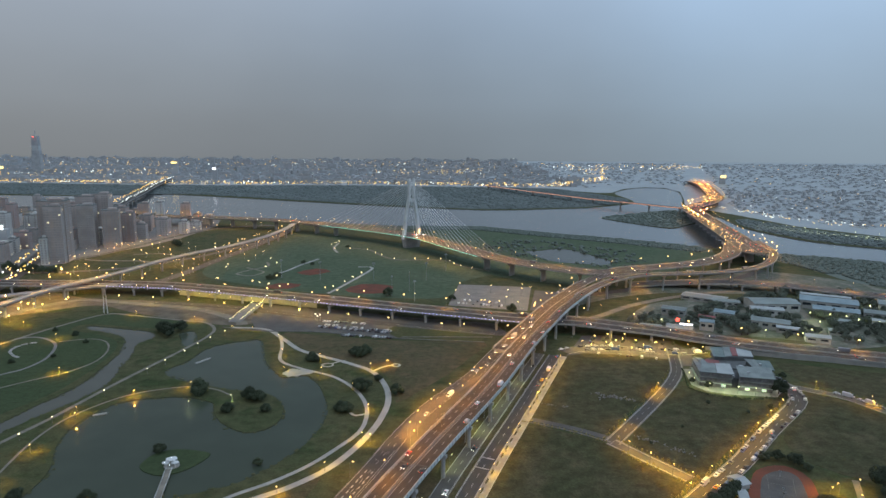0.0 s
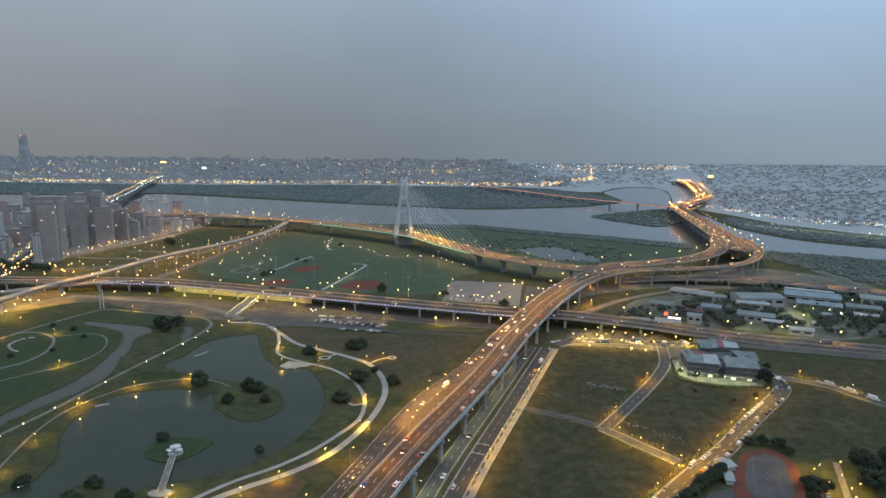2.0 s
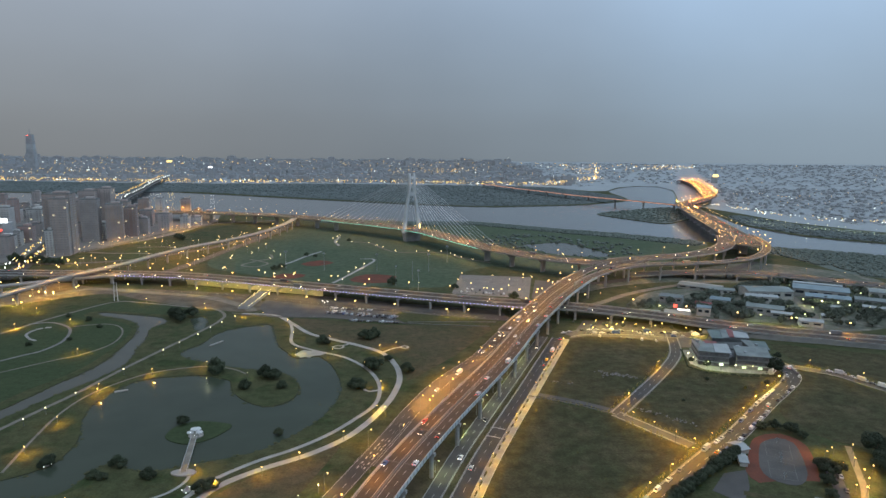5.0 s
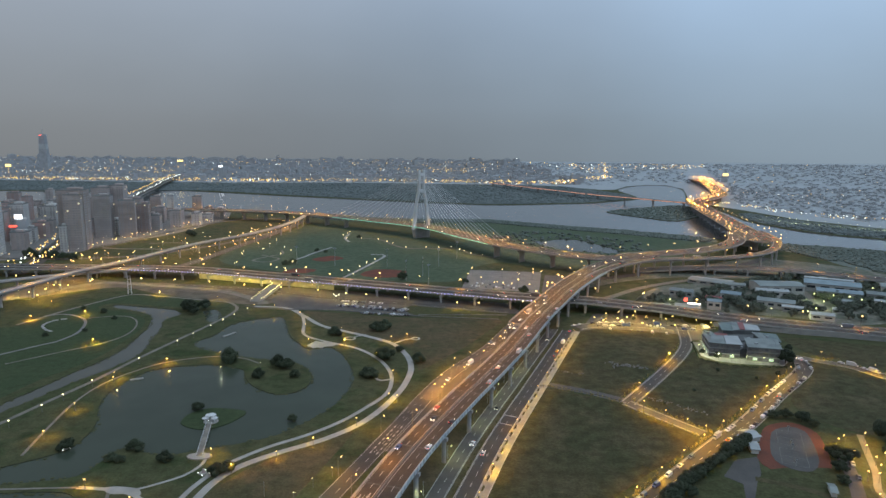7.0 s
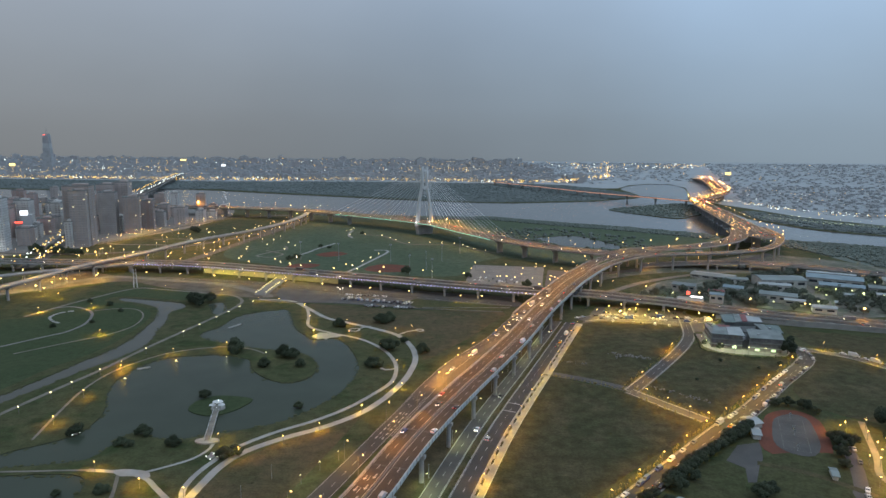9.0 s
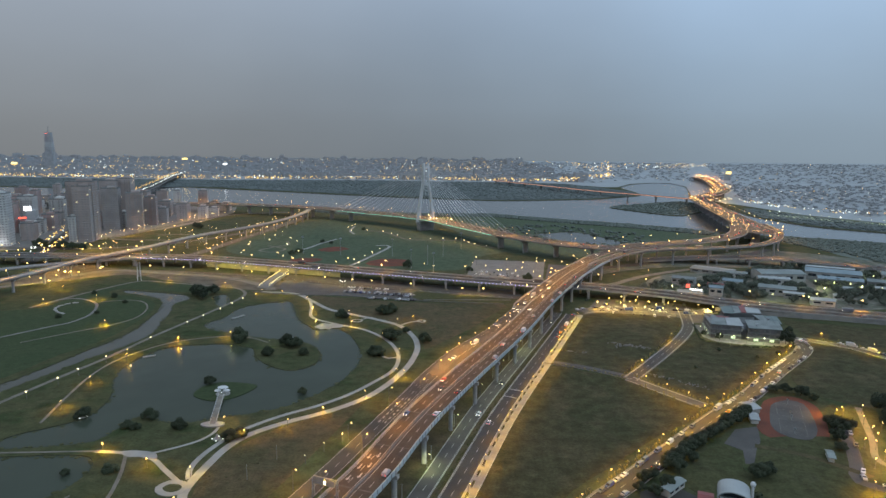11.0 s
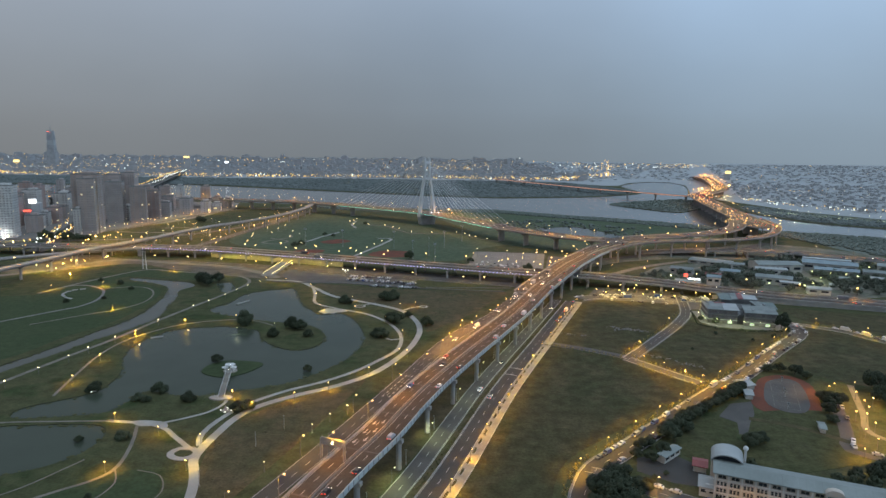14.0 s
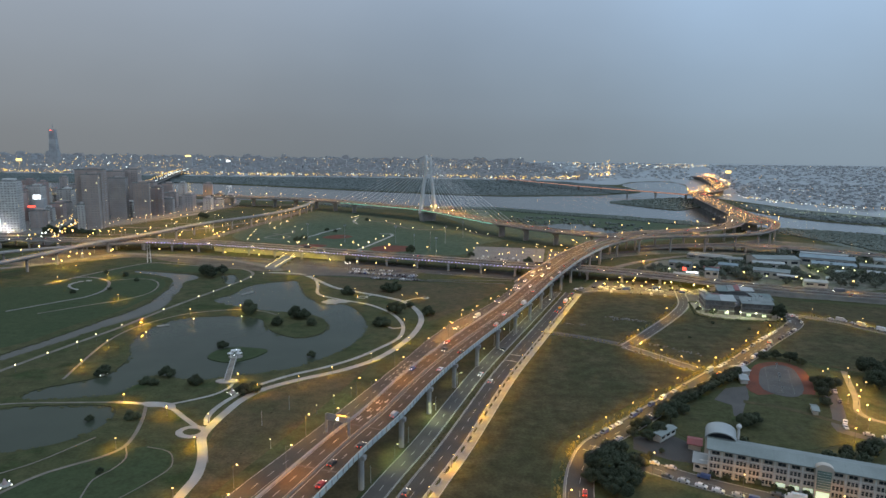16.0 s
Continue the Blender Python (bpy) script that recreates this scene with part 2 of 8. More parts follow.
LOTLAMP = lamp_glow("lot_sodium_glow", (1.0, 0.60, 0.10), 2100)
WARM = lamp_glow("warm_lamp_glow", (1.0, 0.60, 0.16), 420)
PARKWARM = lamp_glow("small_park_lamp_glow", (1.0, 0.50, 0.09), 1100)
AMBER = lamp_glow("amber_path_lamp_glow", (1.0, 0.49, 0.03), 1700)
LAWNLAMP = lamp_glow("amber_lawn_lamp_glow", (1.0, 0.50, 0.03), 4600)
COOL = lamp_glow("cool_white_lamp_glow", (0.92, 1.0, 0.58), 650, 3.4)
UNDERLAMP = lamp_glow("greenish_road_lamp_glow", (0.90, 1.0, 0.45), 900, 3.0)
LANTERN = lamp_glow("lantern_glow", (1.0, 0.80, 0.42), 8, 6.0)
VIALAMP = lamp_glow("viaduct_sodium_glow", (1.0, 0.38, 0.02), 1750)
SIDELAMP = lamp_glow("side_road_sodium_glow", (1.0, 0.44, 0.03), 1300)
PASSAGE = lamp_glow("passage_lamp_glow", (1.0, 0.74, 0.20), 1900)
GREENLAMP = lamp_glow("green_lamp_glow", (1.0, 0.76, 0.38), 220)
FARWARM = glowing("far_warm_light", (1.0, 0.64, 0.22), 1.9, False)
FARGOLD = glowing("far_golden_light", (1.0, 0.58, 0.13), 2.0, False)
FARWHITE = glowing("far_white_light", (0.95, 1.0, 0.90), 3.0, False)
FARDIM = glowing("far_dim_window_light", (1.0, 0.82, 0.55), 0.7, False)
FARRED = glowing("far_red_light", (1.0, 0.12, 0.08), 4, False)
PYLONWASH = glowing("pylon_wash_light", (0.74, 0.92, 1.0), 330)
TOWERWASH = glowing("tower_wash_light", (0.95, 0.98, 1.0), 450)
HEAD = glowing("headlamp_glow", (1.0, 0.92, 0.74), 8, False)
TAIL = glowing("tail_lamp_glow", (1.0, 0.06, 0.03), 3, False)
LED = glowing("violet_white_led", (0.48, 0.45, 1.0), 2.2, False)
TEALLED = glowing("teal_led_strip", (0.26, 0.80, 0.66), 1.1, False)

# ---------------------------------------------------------------- mesh building


class Shape:
    """Vertices and faces of one mesh, with a material slot for each face."""

    def __init__(self):
        self.v, self.f, self.m = [], [], []

    def add(self, verts, faces, slot=0):
        n = len(self.v)
        self.v.extend(verts)
        self.f.extend(tuple(i + n for i in f) for f in faces)
        self.m.extend([slot] * len(faces))

    def box(self, x, y, z, sx, sy, sz, turn=0.0, slot=0, taper=1.0):
        """A box that stands on z, turned about its upright axis (degrees)."""
        c, s = math.cos(radians(turn)), math.sin(radians(turn))
        vs = []
        for h, k in ((0, 1.0), (sz, taper)):
            for a, b in ((-1, -1), (1, -1), (1, 1), (-1, 1)):
                px, py = a * sx / 2 * k, b * sy / 2 * k
                vs.append((x + px * c - py * s, y + px * s + py * c, z + h))
        self.add(vs, [(3, 2, 1, 0), (4, 5, 6, 7), (0, 1, 5, 4), (1, 2, 6, 5), (2, 3, 7, 6), (3, 0, 4, 7)], slot)

    def tube(self, p, q, r0, r1=None, sides=6, slot=0):
        p, q = Vector(p), Vector(q)
        r1 = r0 if r1 is None else r1
        d = (q - p).normalized()
        a = d.orthogonal().normalized()
        b = d.cross(a)
        vs = []
        for o, r in ((p, r0), (q, r1)):
            for i in range(sides):
                t = 2 * math.pi * i / sides
                vs.append(tuple(o + a * math.cos(t) * r + b * math.sin(t) * r))
        fs = [(i, (i + 1) % sides, sides + (i + 1) % sides, sides + i) for i in range(sides)]
        self.add(vs, fs + [tuple(range(sides))[::-1], tuple(range(sides, 2 * sides))], slot)

    def ball(self, x, y, z, r, slot=0, flat=1.0, rings=3, sides=6):
        vs, fs = [(x, y, z - r * flat)], []
        for i in range(1, rings):
            t = -math.pi / 2 + math.pi * i / rings
            for j in range(sides):
                u = 2 * math.pi * j / sides
                vs.append((x + r * math.cos(t) * math.cos(u), y + r * math.cos(t) * math.sin(u), z + r * flat * math.sin(t)))
        vs.append((x, y, z + r * flat))
        for j in range(sides):
            k = (j + 1) % sides
            fs.append((0, 1 + k, 1 + j))
            for i in range(rings - 2):
                a = 1 + i * sides
                fs.append((a + j, a + k, a + sides + k, a + sides + j))
            a = 1 + (rings - 2) * sides
            fs.append((a + j, a + k, len(vs) - 1))
        self.add(vs, fs, slot)

    def sweep(self, path, profile, slot=0, closed=True, caps=True):
        """Carries a profile of (aside, up) along a path of (x, y, z); aside is to the right of the way."""
        n, vs, fs = len(profile), [], []
        for i, p in enumerate(path):
            a, b = path[max(0, i - 1)], path[min(len(path) - 1, i + 1)]
            dx, dy = b[0] - a[0], b[1] - a[1]
            l = math.hypot(dx, dy) or 1
            rx, ry = dy / l, -dx / l
            vs += [(p[0] + rx * o, p[1] + ry * o, p[2] + h) for o, h in profile]
        for i in range(len(path) - 1):
            for j in range(n if closed else n - 1):
                k = (j + 1) % n
                fs.append((i * n + j, i * n + k, (i + 1) * n + k, (i + 1) * n + j))
        if caps and closed:
            fs += [tuple(range(n))[::-1], tuple(range(len(vs) - n, len(vs)))]
        self.add(vs, fs, slot)

    def slab(self, outline, z0, z1, slot=0):
        """A flat-topped plate over an outline of (x, y)."""
        tris = mesh_fill([[(x, y, 0) for x, y in outline]])
        n = len(outline)
        self.add([(x, y, z1) for x, y in outline], tris, slot)
        area = sum(outline[i][0] * outline[(i + 1) % n][1] - outline[(i + 1) % n][0] * outline[i][1] for i in range(n))
        order = range(n) if area > 0 else range(n - 1, -1, -1)
        pts = [outline[i] for i in order]
        self.add([(x, y, z0) for x, y in pts] + [(x, y, z1) for x, y in pts], [(i, (i + 1) % n, n + (i + 1) % n, n + i) for i in range(n)], slot)

    def make(self, name, mats, parent=None, label="", smooth=False):
        me = bpy.data.meshes.new(name)
        me.from_pydata(self.v, [], self.f)
        for m in mats if isinstance(mats, (list, tuple)) else (mats,):
            me.materials.append(m)
        if any(self.m):
            me.polygons.foreach_set("material_index", self.m)
        if smooth:
            me.polygons.foreach_set("use_smooth", [True] * len(me.polygons))
        me.update()
        ob = new(name, me)
        if parent:
            ob.parent = parent
        if label:
            ob["label"] = label
        return ob


def mesh_fill(loops):
    """Triangles, all facing up, over an outline with holes."""
    from mathutils.geometry import tessellate_polygon
    pts = [p for l in loops for p in l]
    out = []
    for a, b, c in tessellate_polygon([[Vector(p) for p in l] for l in loops]):
        (ax, ay, _), (bx, by, _), (cx, cy, _) = pts[a], pts[b], pts[c]
        out.append((a, b, c) if (bx - ax) * (cy - ay) - (by - ay) * (cx - ax) > 0 else (a, c, b))
    return out


def smooth_line(points, step=8.0, ring=False):
    """A line with no corners through the points, (x, y) or (x, y, z), with a point about every step metres."""
    ps = [Vector((*p, 0)) if len(p) == 2 else Vector(p) for p in points]
    n, out = len(ps), []
    for i in range(n if ring else n - 1):
        p0, p1, p2, p3 = ((ps[(i + k) % n]) if ring else ps[min(n - 1, max(0, i + k))] for k in (-1, 0, 1, 2))
        cuts = max(2, int((p2 - p1).length / step))
        for c in range(cuts):
            t = c / cuts
            out.append(0.5 * (2 * p1 + (p2 - p0) * t + (2 * p0 - 5 * p1 + 4 * p2 - p3) * t * t + (3 * p1 - p0 - 3 * p2 + p3) * t ** 3))
    if not ring:
        out.append(ps[-1])
    return [tuple(p) for p in out]


def outline(points, step=8.0):
    return [(x, y) for x, y, z in smooth_line(points, step, True)]


def along(path, spacing, aside=0.0, start=0.0):
    """Places along a path: (x, y, z, heading in degrees)."""
    out, want, gone = [], start, 0.0
    for a, b in zip(path, path[1:]):
        l = math.hypot(b[0] - a[0], b[1] - a[1])
        while l and want <= gone + l:
            t = (want - gone) / l
            dx, dy = (b[0] - a[0]) / l, (b[1] - a[1]) / l
            out.append((a[0] + (b[0] - a[0]) * t + dy * aside, a[1] + (b[1] - a[1]) * t - dx * aside, a[2] + (b[2] - a[2]) * t, math.degrees(math.atan2(dy, dx))))
            want += spacing
        gone += l
    return out


def shifted(path, aside, up=0.0):
    out = []
    for i, p in enumerate(path):
        a, b = path[max(0, i - 1)], path[min(len(path) - 1, i + 1)]
        dx, dy = b[0] - a[0], b[1] - a[1]
        l = math.hypot(dx, dy) or 1
        out.append((p[0] + dy / l * aside, p[1] - dx / l * aside, p[2] + up))
    return out


def thing(name, label, category, group="", kind=""):
    return tagged(new(name), label, category, group, kind)


def plate(w0, w1, top, thick=0.5):
    return [(w0, top), (w1, top), (w1, top - thick), (w0, top - thick)]

# ---------------------------------------------------------------- plan: waters
POND_LINE = [(-166, 529), (-155, 530), (-137, 478), (-126, 459), (-114, 444), (-98, 448), (-83, 422), (-75, 398), (-72, 372), (-80, 334), (-101, 301), (-123, 288),
             (-138, 282), (-154, 276), (-176, 284), (-180, 268), (-184, 256), (-198, 251), (-222, 247), (-230, 252), (-226, 262), (-214, 271), (-204, 281), (-202, 293),
             (-205, 312), (-216, 336), (-221, 362), (-212, 396), (-182, 407), (-163, 405), (-148, 396), (-144, 383), (-133, 367), (-117, 356), (-105, 360), (-100, 376),
             (-105, 397), (-115, 411), (-129, 419), (-145, 420), (-175, 432), (-197, 443), (-206, 457), (-198, 476), (-194, 506), (-183, 521)]
POND2_LINE = [(-229, 236), (-215, 240), (-198, 242), (-183, 242), (-175, 238), (-171, 228), (-173, 213), (-181, 202), (-199, 192), (-228, 186), (-244, 208)]
STREAM_LINE = [(-323, 569), (-288, 561), (-258, 551), (-249, 535), (-256, 520), (-248, 495), (-242, 463), (-235, 431), (-240, 402), (-251, 375), (-259, 348), (-275, 300),
               (-292, 240), (-304, 244), (-286, 302), (-270, 355), (-263, 388), (-255, 418), (-254, 439), (-257, 475), (-262, 502), (-274, 531), (-294, 547), (-320, 559)]
POND3_LINE = [(-233, 549), (-224, 556), (-211, 533), (-209, 515), (-217, 514), (-226, 532)]
RIVER_LINE = [(-4200, 2600), (-2600, 2180), (-1293, 1880), (-900, 1945), (-767, 1919), (-500, 1800), (-277, 1702), (22, 1588), (150, 1572), (288, 1613), (365, 1637), (458, 1709),
              (528, 1775), (545, 1907), (555, 2090), (640, 2265), (738, 2360), (800, 2340), (792, 2170), (700, 1880), (632, 1680), (628, 1450), (602, 1290), (618, 1172), (648, 1095), (722, 1032), (900, 925), (1300, 730), (2600, 320),
              (2500, 130), (1250, 590), (850, 795), (639, 908), (588, 945), (519, 975), (470, 1003), (434, 1023), (393, 1060), (314, 1118), (224, 1167), (74, 1262), (-93, 1262),
              (-310, 1333), (-541, 1386), (-776, 1500), (-1035, 1490), (-2600, 1700), (-4200, 2000)]
WETLAND_LINE = [(128, 985), (152, 992), (178, 1010), (204, 998), (222, 958), (240, 915), (236, 884), (205, 880), (160, 900), (140, 935)]
ISLAND_LINE = [(-159, 314), (-158, 328), (-149, 334), (-136, 333), (-127, 329), (-130, 318), (-136, 310), (-146, 306)]
SANDBAR_LINE = [(354, 1427), (400, 1475), (445, 1511), (575, 1592), (612, 1500), (560, 1385), (505, 1320), (452, 1268), (404, 1329)]
WATERS = {"pond": (POND_LINE, 5, POND, -0.3), "lily_pond": (POND2_LINE, 5, POND, -0.3), "park_stream": (STREAM_LINE, 6, STREAM, -0.3), "small_pool": (POND3_LINE, 5, POND, -0.3),
          "river": (RIVER_LINE, 60, RIVER, -1.2), "wetland_pool": (WETLAND_LINE, 12, STREAM, -0.3)}
lines = {n: outline(l, s) for n, (l, s, m, d) in WATERS.items()}

# the land: one sheet to the horizon, with the waters cut out of it and their banks going down
land = Shape()
edge = [(-7000, -1500), (7000, -1500), (7000, 6500), (-7000, 6500)]
loops = [[(x, y, 0) for x, y in edge]] + [[(x, y, 0) for x, y in l] for l in lines.values()]
land.add([p for l in loops for p in l], mesh_fill(loops))
tagged(land.make("ground", GRASS), "rough green and brown grassland reaching the horizon", "ground", kind="structure")
for n, (l, s, m, depth) in WATERS.items():
    bank = Shape()
    pts = lines[n]
    k = len(pts)
    cx, cy = sum(p[0] for p in pts) / k, sum(p[1] for p in pts) / k
    bank.add([(x, y, 0) for x, y in pts] + [(x, y, depth - 0.3) for x, y in pts], [(i, (i + 1) % k, k + (i + 1) % k, k + i) for i in range(k)])
    tagged(bank.make("bank", WASTE if n == "river" else BANK), "earth bank down to the water", "bank", kind="structure")
    sheet = Shape()
    sheet.add([(x, y, depth) for x, y in pts], mesh_fill([[(x, y, 0) for x, y in pts]]))
    tagged(sheet.make(n, m), "calm grey water reflecting the evening sky", "water", kind="structure")
for n, l, step, depth, mat in (("pond_island", ISLAND_LINE, 3, -1.2, LAWN), ("river_sandbar", SANDBAR_LINE, 15, -2.6, GRASS)):
    isle = Shape()
    isle.slab(outline(l, step), depth, 0.05)
    tagged(isle.make(n, mat), "low green island in the water", "island", kind="structure")

# ---------------------------------------------------------------- plan: fields and lots
PLOTS = [
    ("park_lawn", [(-365, 500), (-352, 566), (-329, 608), (-240, 583), (-214, 566), (-246, 560), (-290, 568), (-330, 575), (-334, 556), (-300, 542), (-277, 525), (-266, 500), (-262, 470), (-262, 420),
                   (-275, 380), (-300, 320), (-420, 340), (-420, 470)], LAWN, "mown park lawn", 0.03),
    ("park_lawn", [(-152, 196), (-140, 201), (-131, 196), (-126, 184), (-128, 173), (-134, 160), (-160, 150), (-178, 158), (-168, 180)], LAWN, "mown park lawn", 0.03),
    ("dry_meadow", [(-140, 552), (-90, 542), (-40, 532), (36, 531), (22, 490), (3, 450), (-16, 420), (-30, 400), (-34, 430), (-46, 458), (-72, 478), (-98, 494), (-118, 512), (-134, 538)], DRYGRASS, "dry brown grass meadow", 0.03),
    ("dry_meadow", [(-109, 160), (-118, 205), (-120, 232), (-108, 262), (-80, 290), (-62, 306), (-70, 270), (-84, 220), (-100, 170), (-118, 120), (-150, 60), (-180, 100), (-120, 130)], DRYGRASS, "dry brown grass slope beside the road", 0.03),
    ("fallow_field", [(56, 378), (96, 356), (112, 378), (164, 444), (180, 478), (184, 502), (104, 504), (80, 446)], FIELD, "fallow field of uneven dark grass", 0.03),
    ("fallow_field", [(110, 346), (133, 312), (160, 336), (196, 374), (234, 412), (238, 428), (216, 414), (184, 422), (184, 452), (172, 440), (138, 392)], FIELD, "fallow field of uneven dark grass", 0.03),
    ("fallow_field", [(8, 262), (24, 306), (48, 368), (72, 360), (96, 343), (124, 302), (86, 264), (54, 232), (36, 214), (26, 190), (18, 150), (-10, 70), (-60, 40), (-24, 150), (-8, 210)], FIELD, "fallow field of uneven dark grass", 0.03),
    ("fallow_field", [(200, 352), (238, 396), (252, 424), (274, 405), (286, 380), (330, 330), (300, 280), (210, 312)], FIELD, "fallow field of uneven dark grass", 0.03),
    ("fallow_field", [(262, 440), (280, 428), (300, 400), (360, 350), (420, 400), (345, 455), (290, 475), (262, 484)], FIELD, "fallow field of uneven dark grass", 0.03),
    ("sports_green", [(-300, 790), (-316, 900), (-282, 1060), (-268, 1172), (-215, 1155), (-150, 1112), (-40, 1018), (32, 915), (84, 838), (24, 765), (6, 690), (-50, 680), (-140, 700), (-210, 730)], HAZELAWN, "wide flat sports green", 0.02),
    ("verge", [(-44, 576), (5, 560), (46, 549), (36, 531), (-38, 539)], PARKGRASS, "grass verge between parking strip and meadow", 0.10),
    ("floodplain_meadow", [(60, 810), (130, 760), (175, 760), (300, 840), (385, 900), (420, 990), (390, 1050), (310, 1105), (220, 1150), (70, 1245), (-70, 1240), (-20, 1060), (20, 940)], HAZELAWN, "green floodplain meadow", 0.02),
    ("rough_meadow", [(-330, 700), (-345, 760), (-400, 800), (-480, 790), (-560, 740), (-470, 700)], PARKGRASS, "rough grass below the ramps", 0.02),
    ("waste_ground", [(120, 640), (190, 690), (260, 715), (330, 712), (440, 712), (500, 690), (520, 760), (430, 840), (330, 800), (240, 745), (160, 700)], WASTE, "weedy waste ground below the curving viaducts", 0.02),
    ("school_lawn", [(88, 233), (118, 260), (121, 243), (112, 228), (101, 221), (92, 211)], PARKGRASS, "school lawn", 0.05),
    ("school_lawn", [(128, 246), (146, 268), (184, 266), (176, 236), (160, 214), (112, 205)], PARKGRASS, "worn school lawn", 0.05),
    ("clay_infield", [(-188, 812), (-168, 838), (-146, 820), (-168, 796)], CLAY, "red clay baseball infield", 0.06),
    ("clay_infield", [(-112, 718), (-96, 748), (-58, 738), (-66, 704), (-96, 702)], CLAY, "red clay baseball infield", 0.06),
    ("clay_infield", [(-206, 724), (-196, 748), (-168, 744), (-176, 722)], CLAY, "red clay baseball infield", 0.06),
]
for i, (n, l, m, text, z) in enumerate(PLOTS):
    s = Shape()
    if n == "floodplain_meadow":
        rim = [[(x, y, z + 0.004 * i) for x, y in outline(l, 12)], [(x, y, z + 0.004 * i) for x, y in lines["wetland_pool"]]]
        s.add([p for l2 in rim for p in l2], mesh_fill(rim))
    else:
        s.slab(outline(l, 12), -0.3, z + 0.004 * i)
    tagged(s.make(n, m), text, "field", kind="structure")
PADS = [
    ("city_ground", [(-4200, 2900), (-3000, 2640), (-1650, 2320), (-1209, 2280), (-791, 2270), (-312, 2320), (239, 2270), (420, 2200), (500, 2100), (553, 2110), (634, 2275), (736, 2366), (804, 2344), (796, 2165), (704, 1880), (637, 1690), (690, 1480), (722, 1300), (800, 1180), (930, 1060), (1330, 820), (2700, 400), (7000, -300), (6900, 6400), (-6900, 6400)], FARGROUND, "ground of the far city, paled to stand in for haze", 0.08),
    ("city_ground", [(-470, 1350), (-440, 1240), (-450, 1080), (-470, 1000), (-520, 900), (-520, 850), (-560, 790), (-640, 770), (-1500, 820), (-2600, 1100), (-2600, 1640), (-1035, 1440), (-776, 1450), (-541, 1350)], LOTCONCRETE, "grey streets of the riverside district", 0.08),
    ("parking_lot", [(6, 652), (19, 750), (104, 738), (86, 632)], LOTCONCRETE, "pale concrete parking lot with painted bays", 0.10),
    ("parking_lot", [(106, 722), (132, 714), (104, 634), (89, 634)], OLDASPHALT, "grey asphalt lot beside the viaduct", 0.10),
    ("parking_lot", [(-186, 650), (-110, 632), (-36, 606), (50, 586), (58, 556), (48, 548), (4, 559), (-42, 575), (-37, 540), (-113, 556), (-166, 556), (-182, 590)], OLDASPHALT, "asphalt parking strip below the highway", 0.07),
    ("parking_lot", [(100, 496), (116, 503), (134, 501), (157, 497), (180, 489), (184, 474), (196, 474), (205, 510), (198, 536), (154, 552), (124, 550)], OLDASPHALT, "worn asphalt car park beside the highway", 0.09),
    ("school_yard", [(63, 205), (66, 216), (81, 223), (92, 208), (88, 192), (75, 196)], ASPHALT, "grey asphalt school yard", 0.07),
    ("school_yard", [(120, 261), (132.5, 277), (145.5, 280.5), (139.5, 265), (127, 241), (121.3, 241), (126, 254)], OLDASPHALT, "grey asphalt play ground", 0.07),
    ("works_yard", [(196, 566), (230, 560), (300, 545), (350, 520), (440, 560), (460, 640), (420, 690), (330, 690), (230, 670), (180, 600)], WASTE, "dusty works yard between sheds, paled for haze", 0.04),
    ("construction_ground", [(-440, 690), (-380, 670), (-300, 660), (-230, 640), (-180, 610), (-178, 580), (-206, 575), (-300, 612), (-360, 640), (-430, 590), (-480, 600)], SOIL, "bare earth verge under the highway", 0.03),
    ("under_viaduct_ground", [(-96, 40), (-58, 140), (-30, 215), (-4, 286), (30, 372), (62, 452), (92, 530), (84, 536), (40, 440), (4, 352), (-18, 300), (-50, 215), (-76, 140), (-112, 50)], DRYGRASS, "dusty ground below the viaduct", 0.04),
]
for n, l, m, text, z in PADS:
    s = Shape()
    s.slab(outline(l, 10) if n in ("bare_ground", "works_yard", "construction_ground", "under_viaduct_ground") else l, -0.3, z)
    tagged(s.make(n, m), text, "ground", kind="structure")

# low concrete walls along the edge of the parking strip and the verge
for pts in ([(-201, 567), (-160, 556), (-113, 554.5), (-39, 538), (36, 529)], [(-36, 541), (0, 542.5), (44, 543)], [(-43, 577), (5, 561), (46, 550)]):
    s = Shape()
    s.sweep(smooth_line(pts, 8), [(-0.25, 0.7), (0.25, 0.7), (0.3, -0.3), (-0.3, -0.3)])
    tagged(s.make("low_wall", LOTCONCRETE), "low pale concrete wall along the verge", "wall", kind="structure")

# running track with a court in it, by the school
track = thing("running_track", "red clay running track round a grey court", "sports ground", kind="structure")
TRACK = [(155.8, 299.7), (166, 315), (179, 321), (187.6, 318), (190.5, 307), (185.4, 290), (177.6, 272), (168.5, 259), (160, 257), (152, 261.5), (145.5, 268.5), (144.5, 279)]
s = Shape()
s.slab(outline(TRACK, 4), -0.3, 0.10)
s.make("clay", CLAY, track)
s = Shape()
s.slab(outline([(163, 303), (169, 311), (179.5, 315.5), (185, 310), (181.5, 295), (173.5, 275.5), (165.6, 266.5), (158.7, 266.5), (153, 272.5), (153.5, 283)], 4), -0.3, 0.16)
s.make("court", OLDASPHALT, track, "grey asphalt court")
cu, cv = Vector((0.39, 0.92, 0)), Vector((0.92, -0.39, 0))
s = Shape()
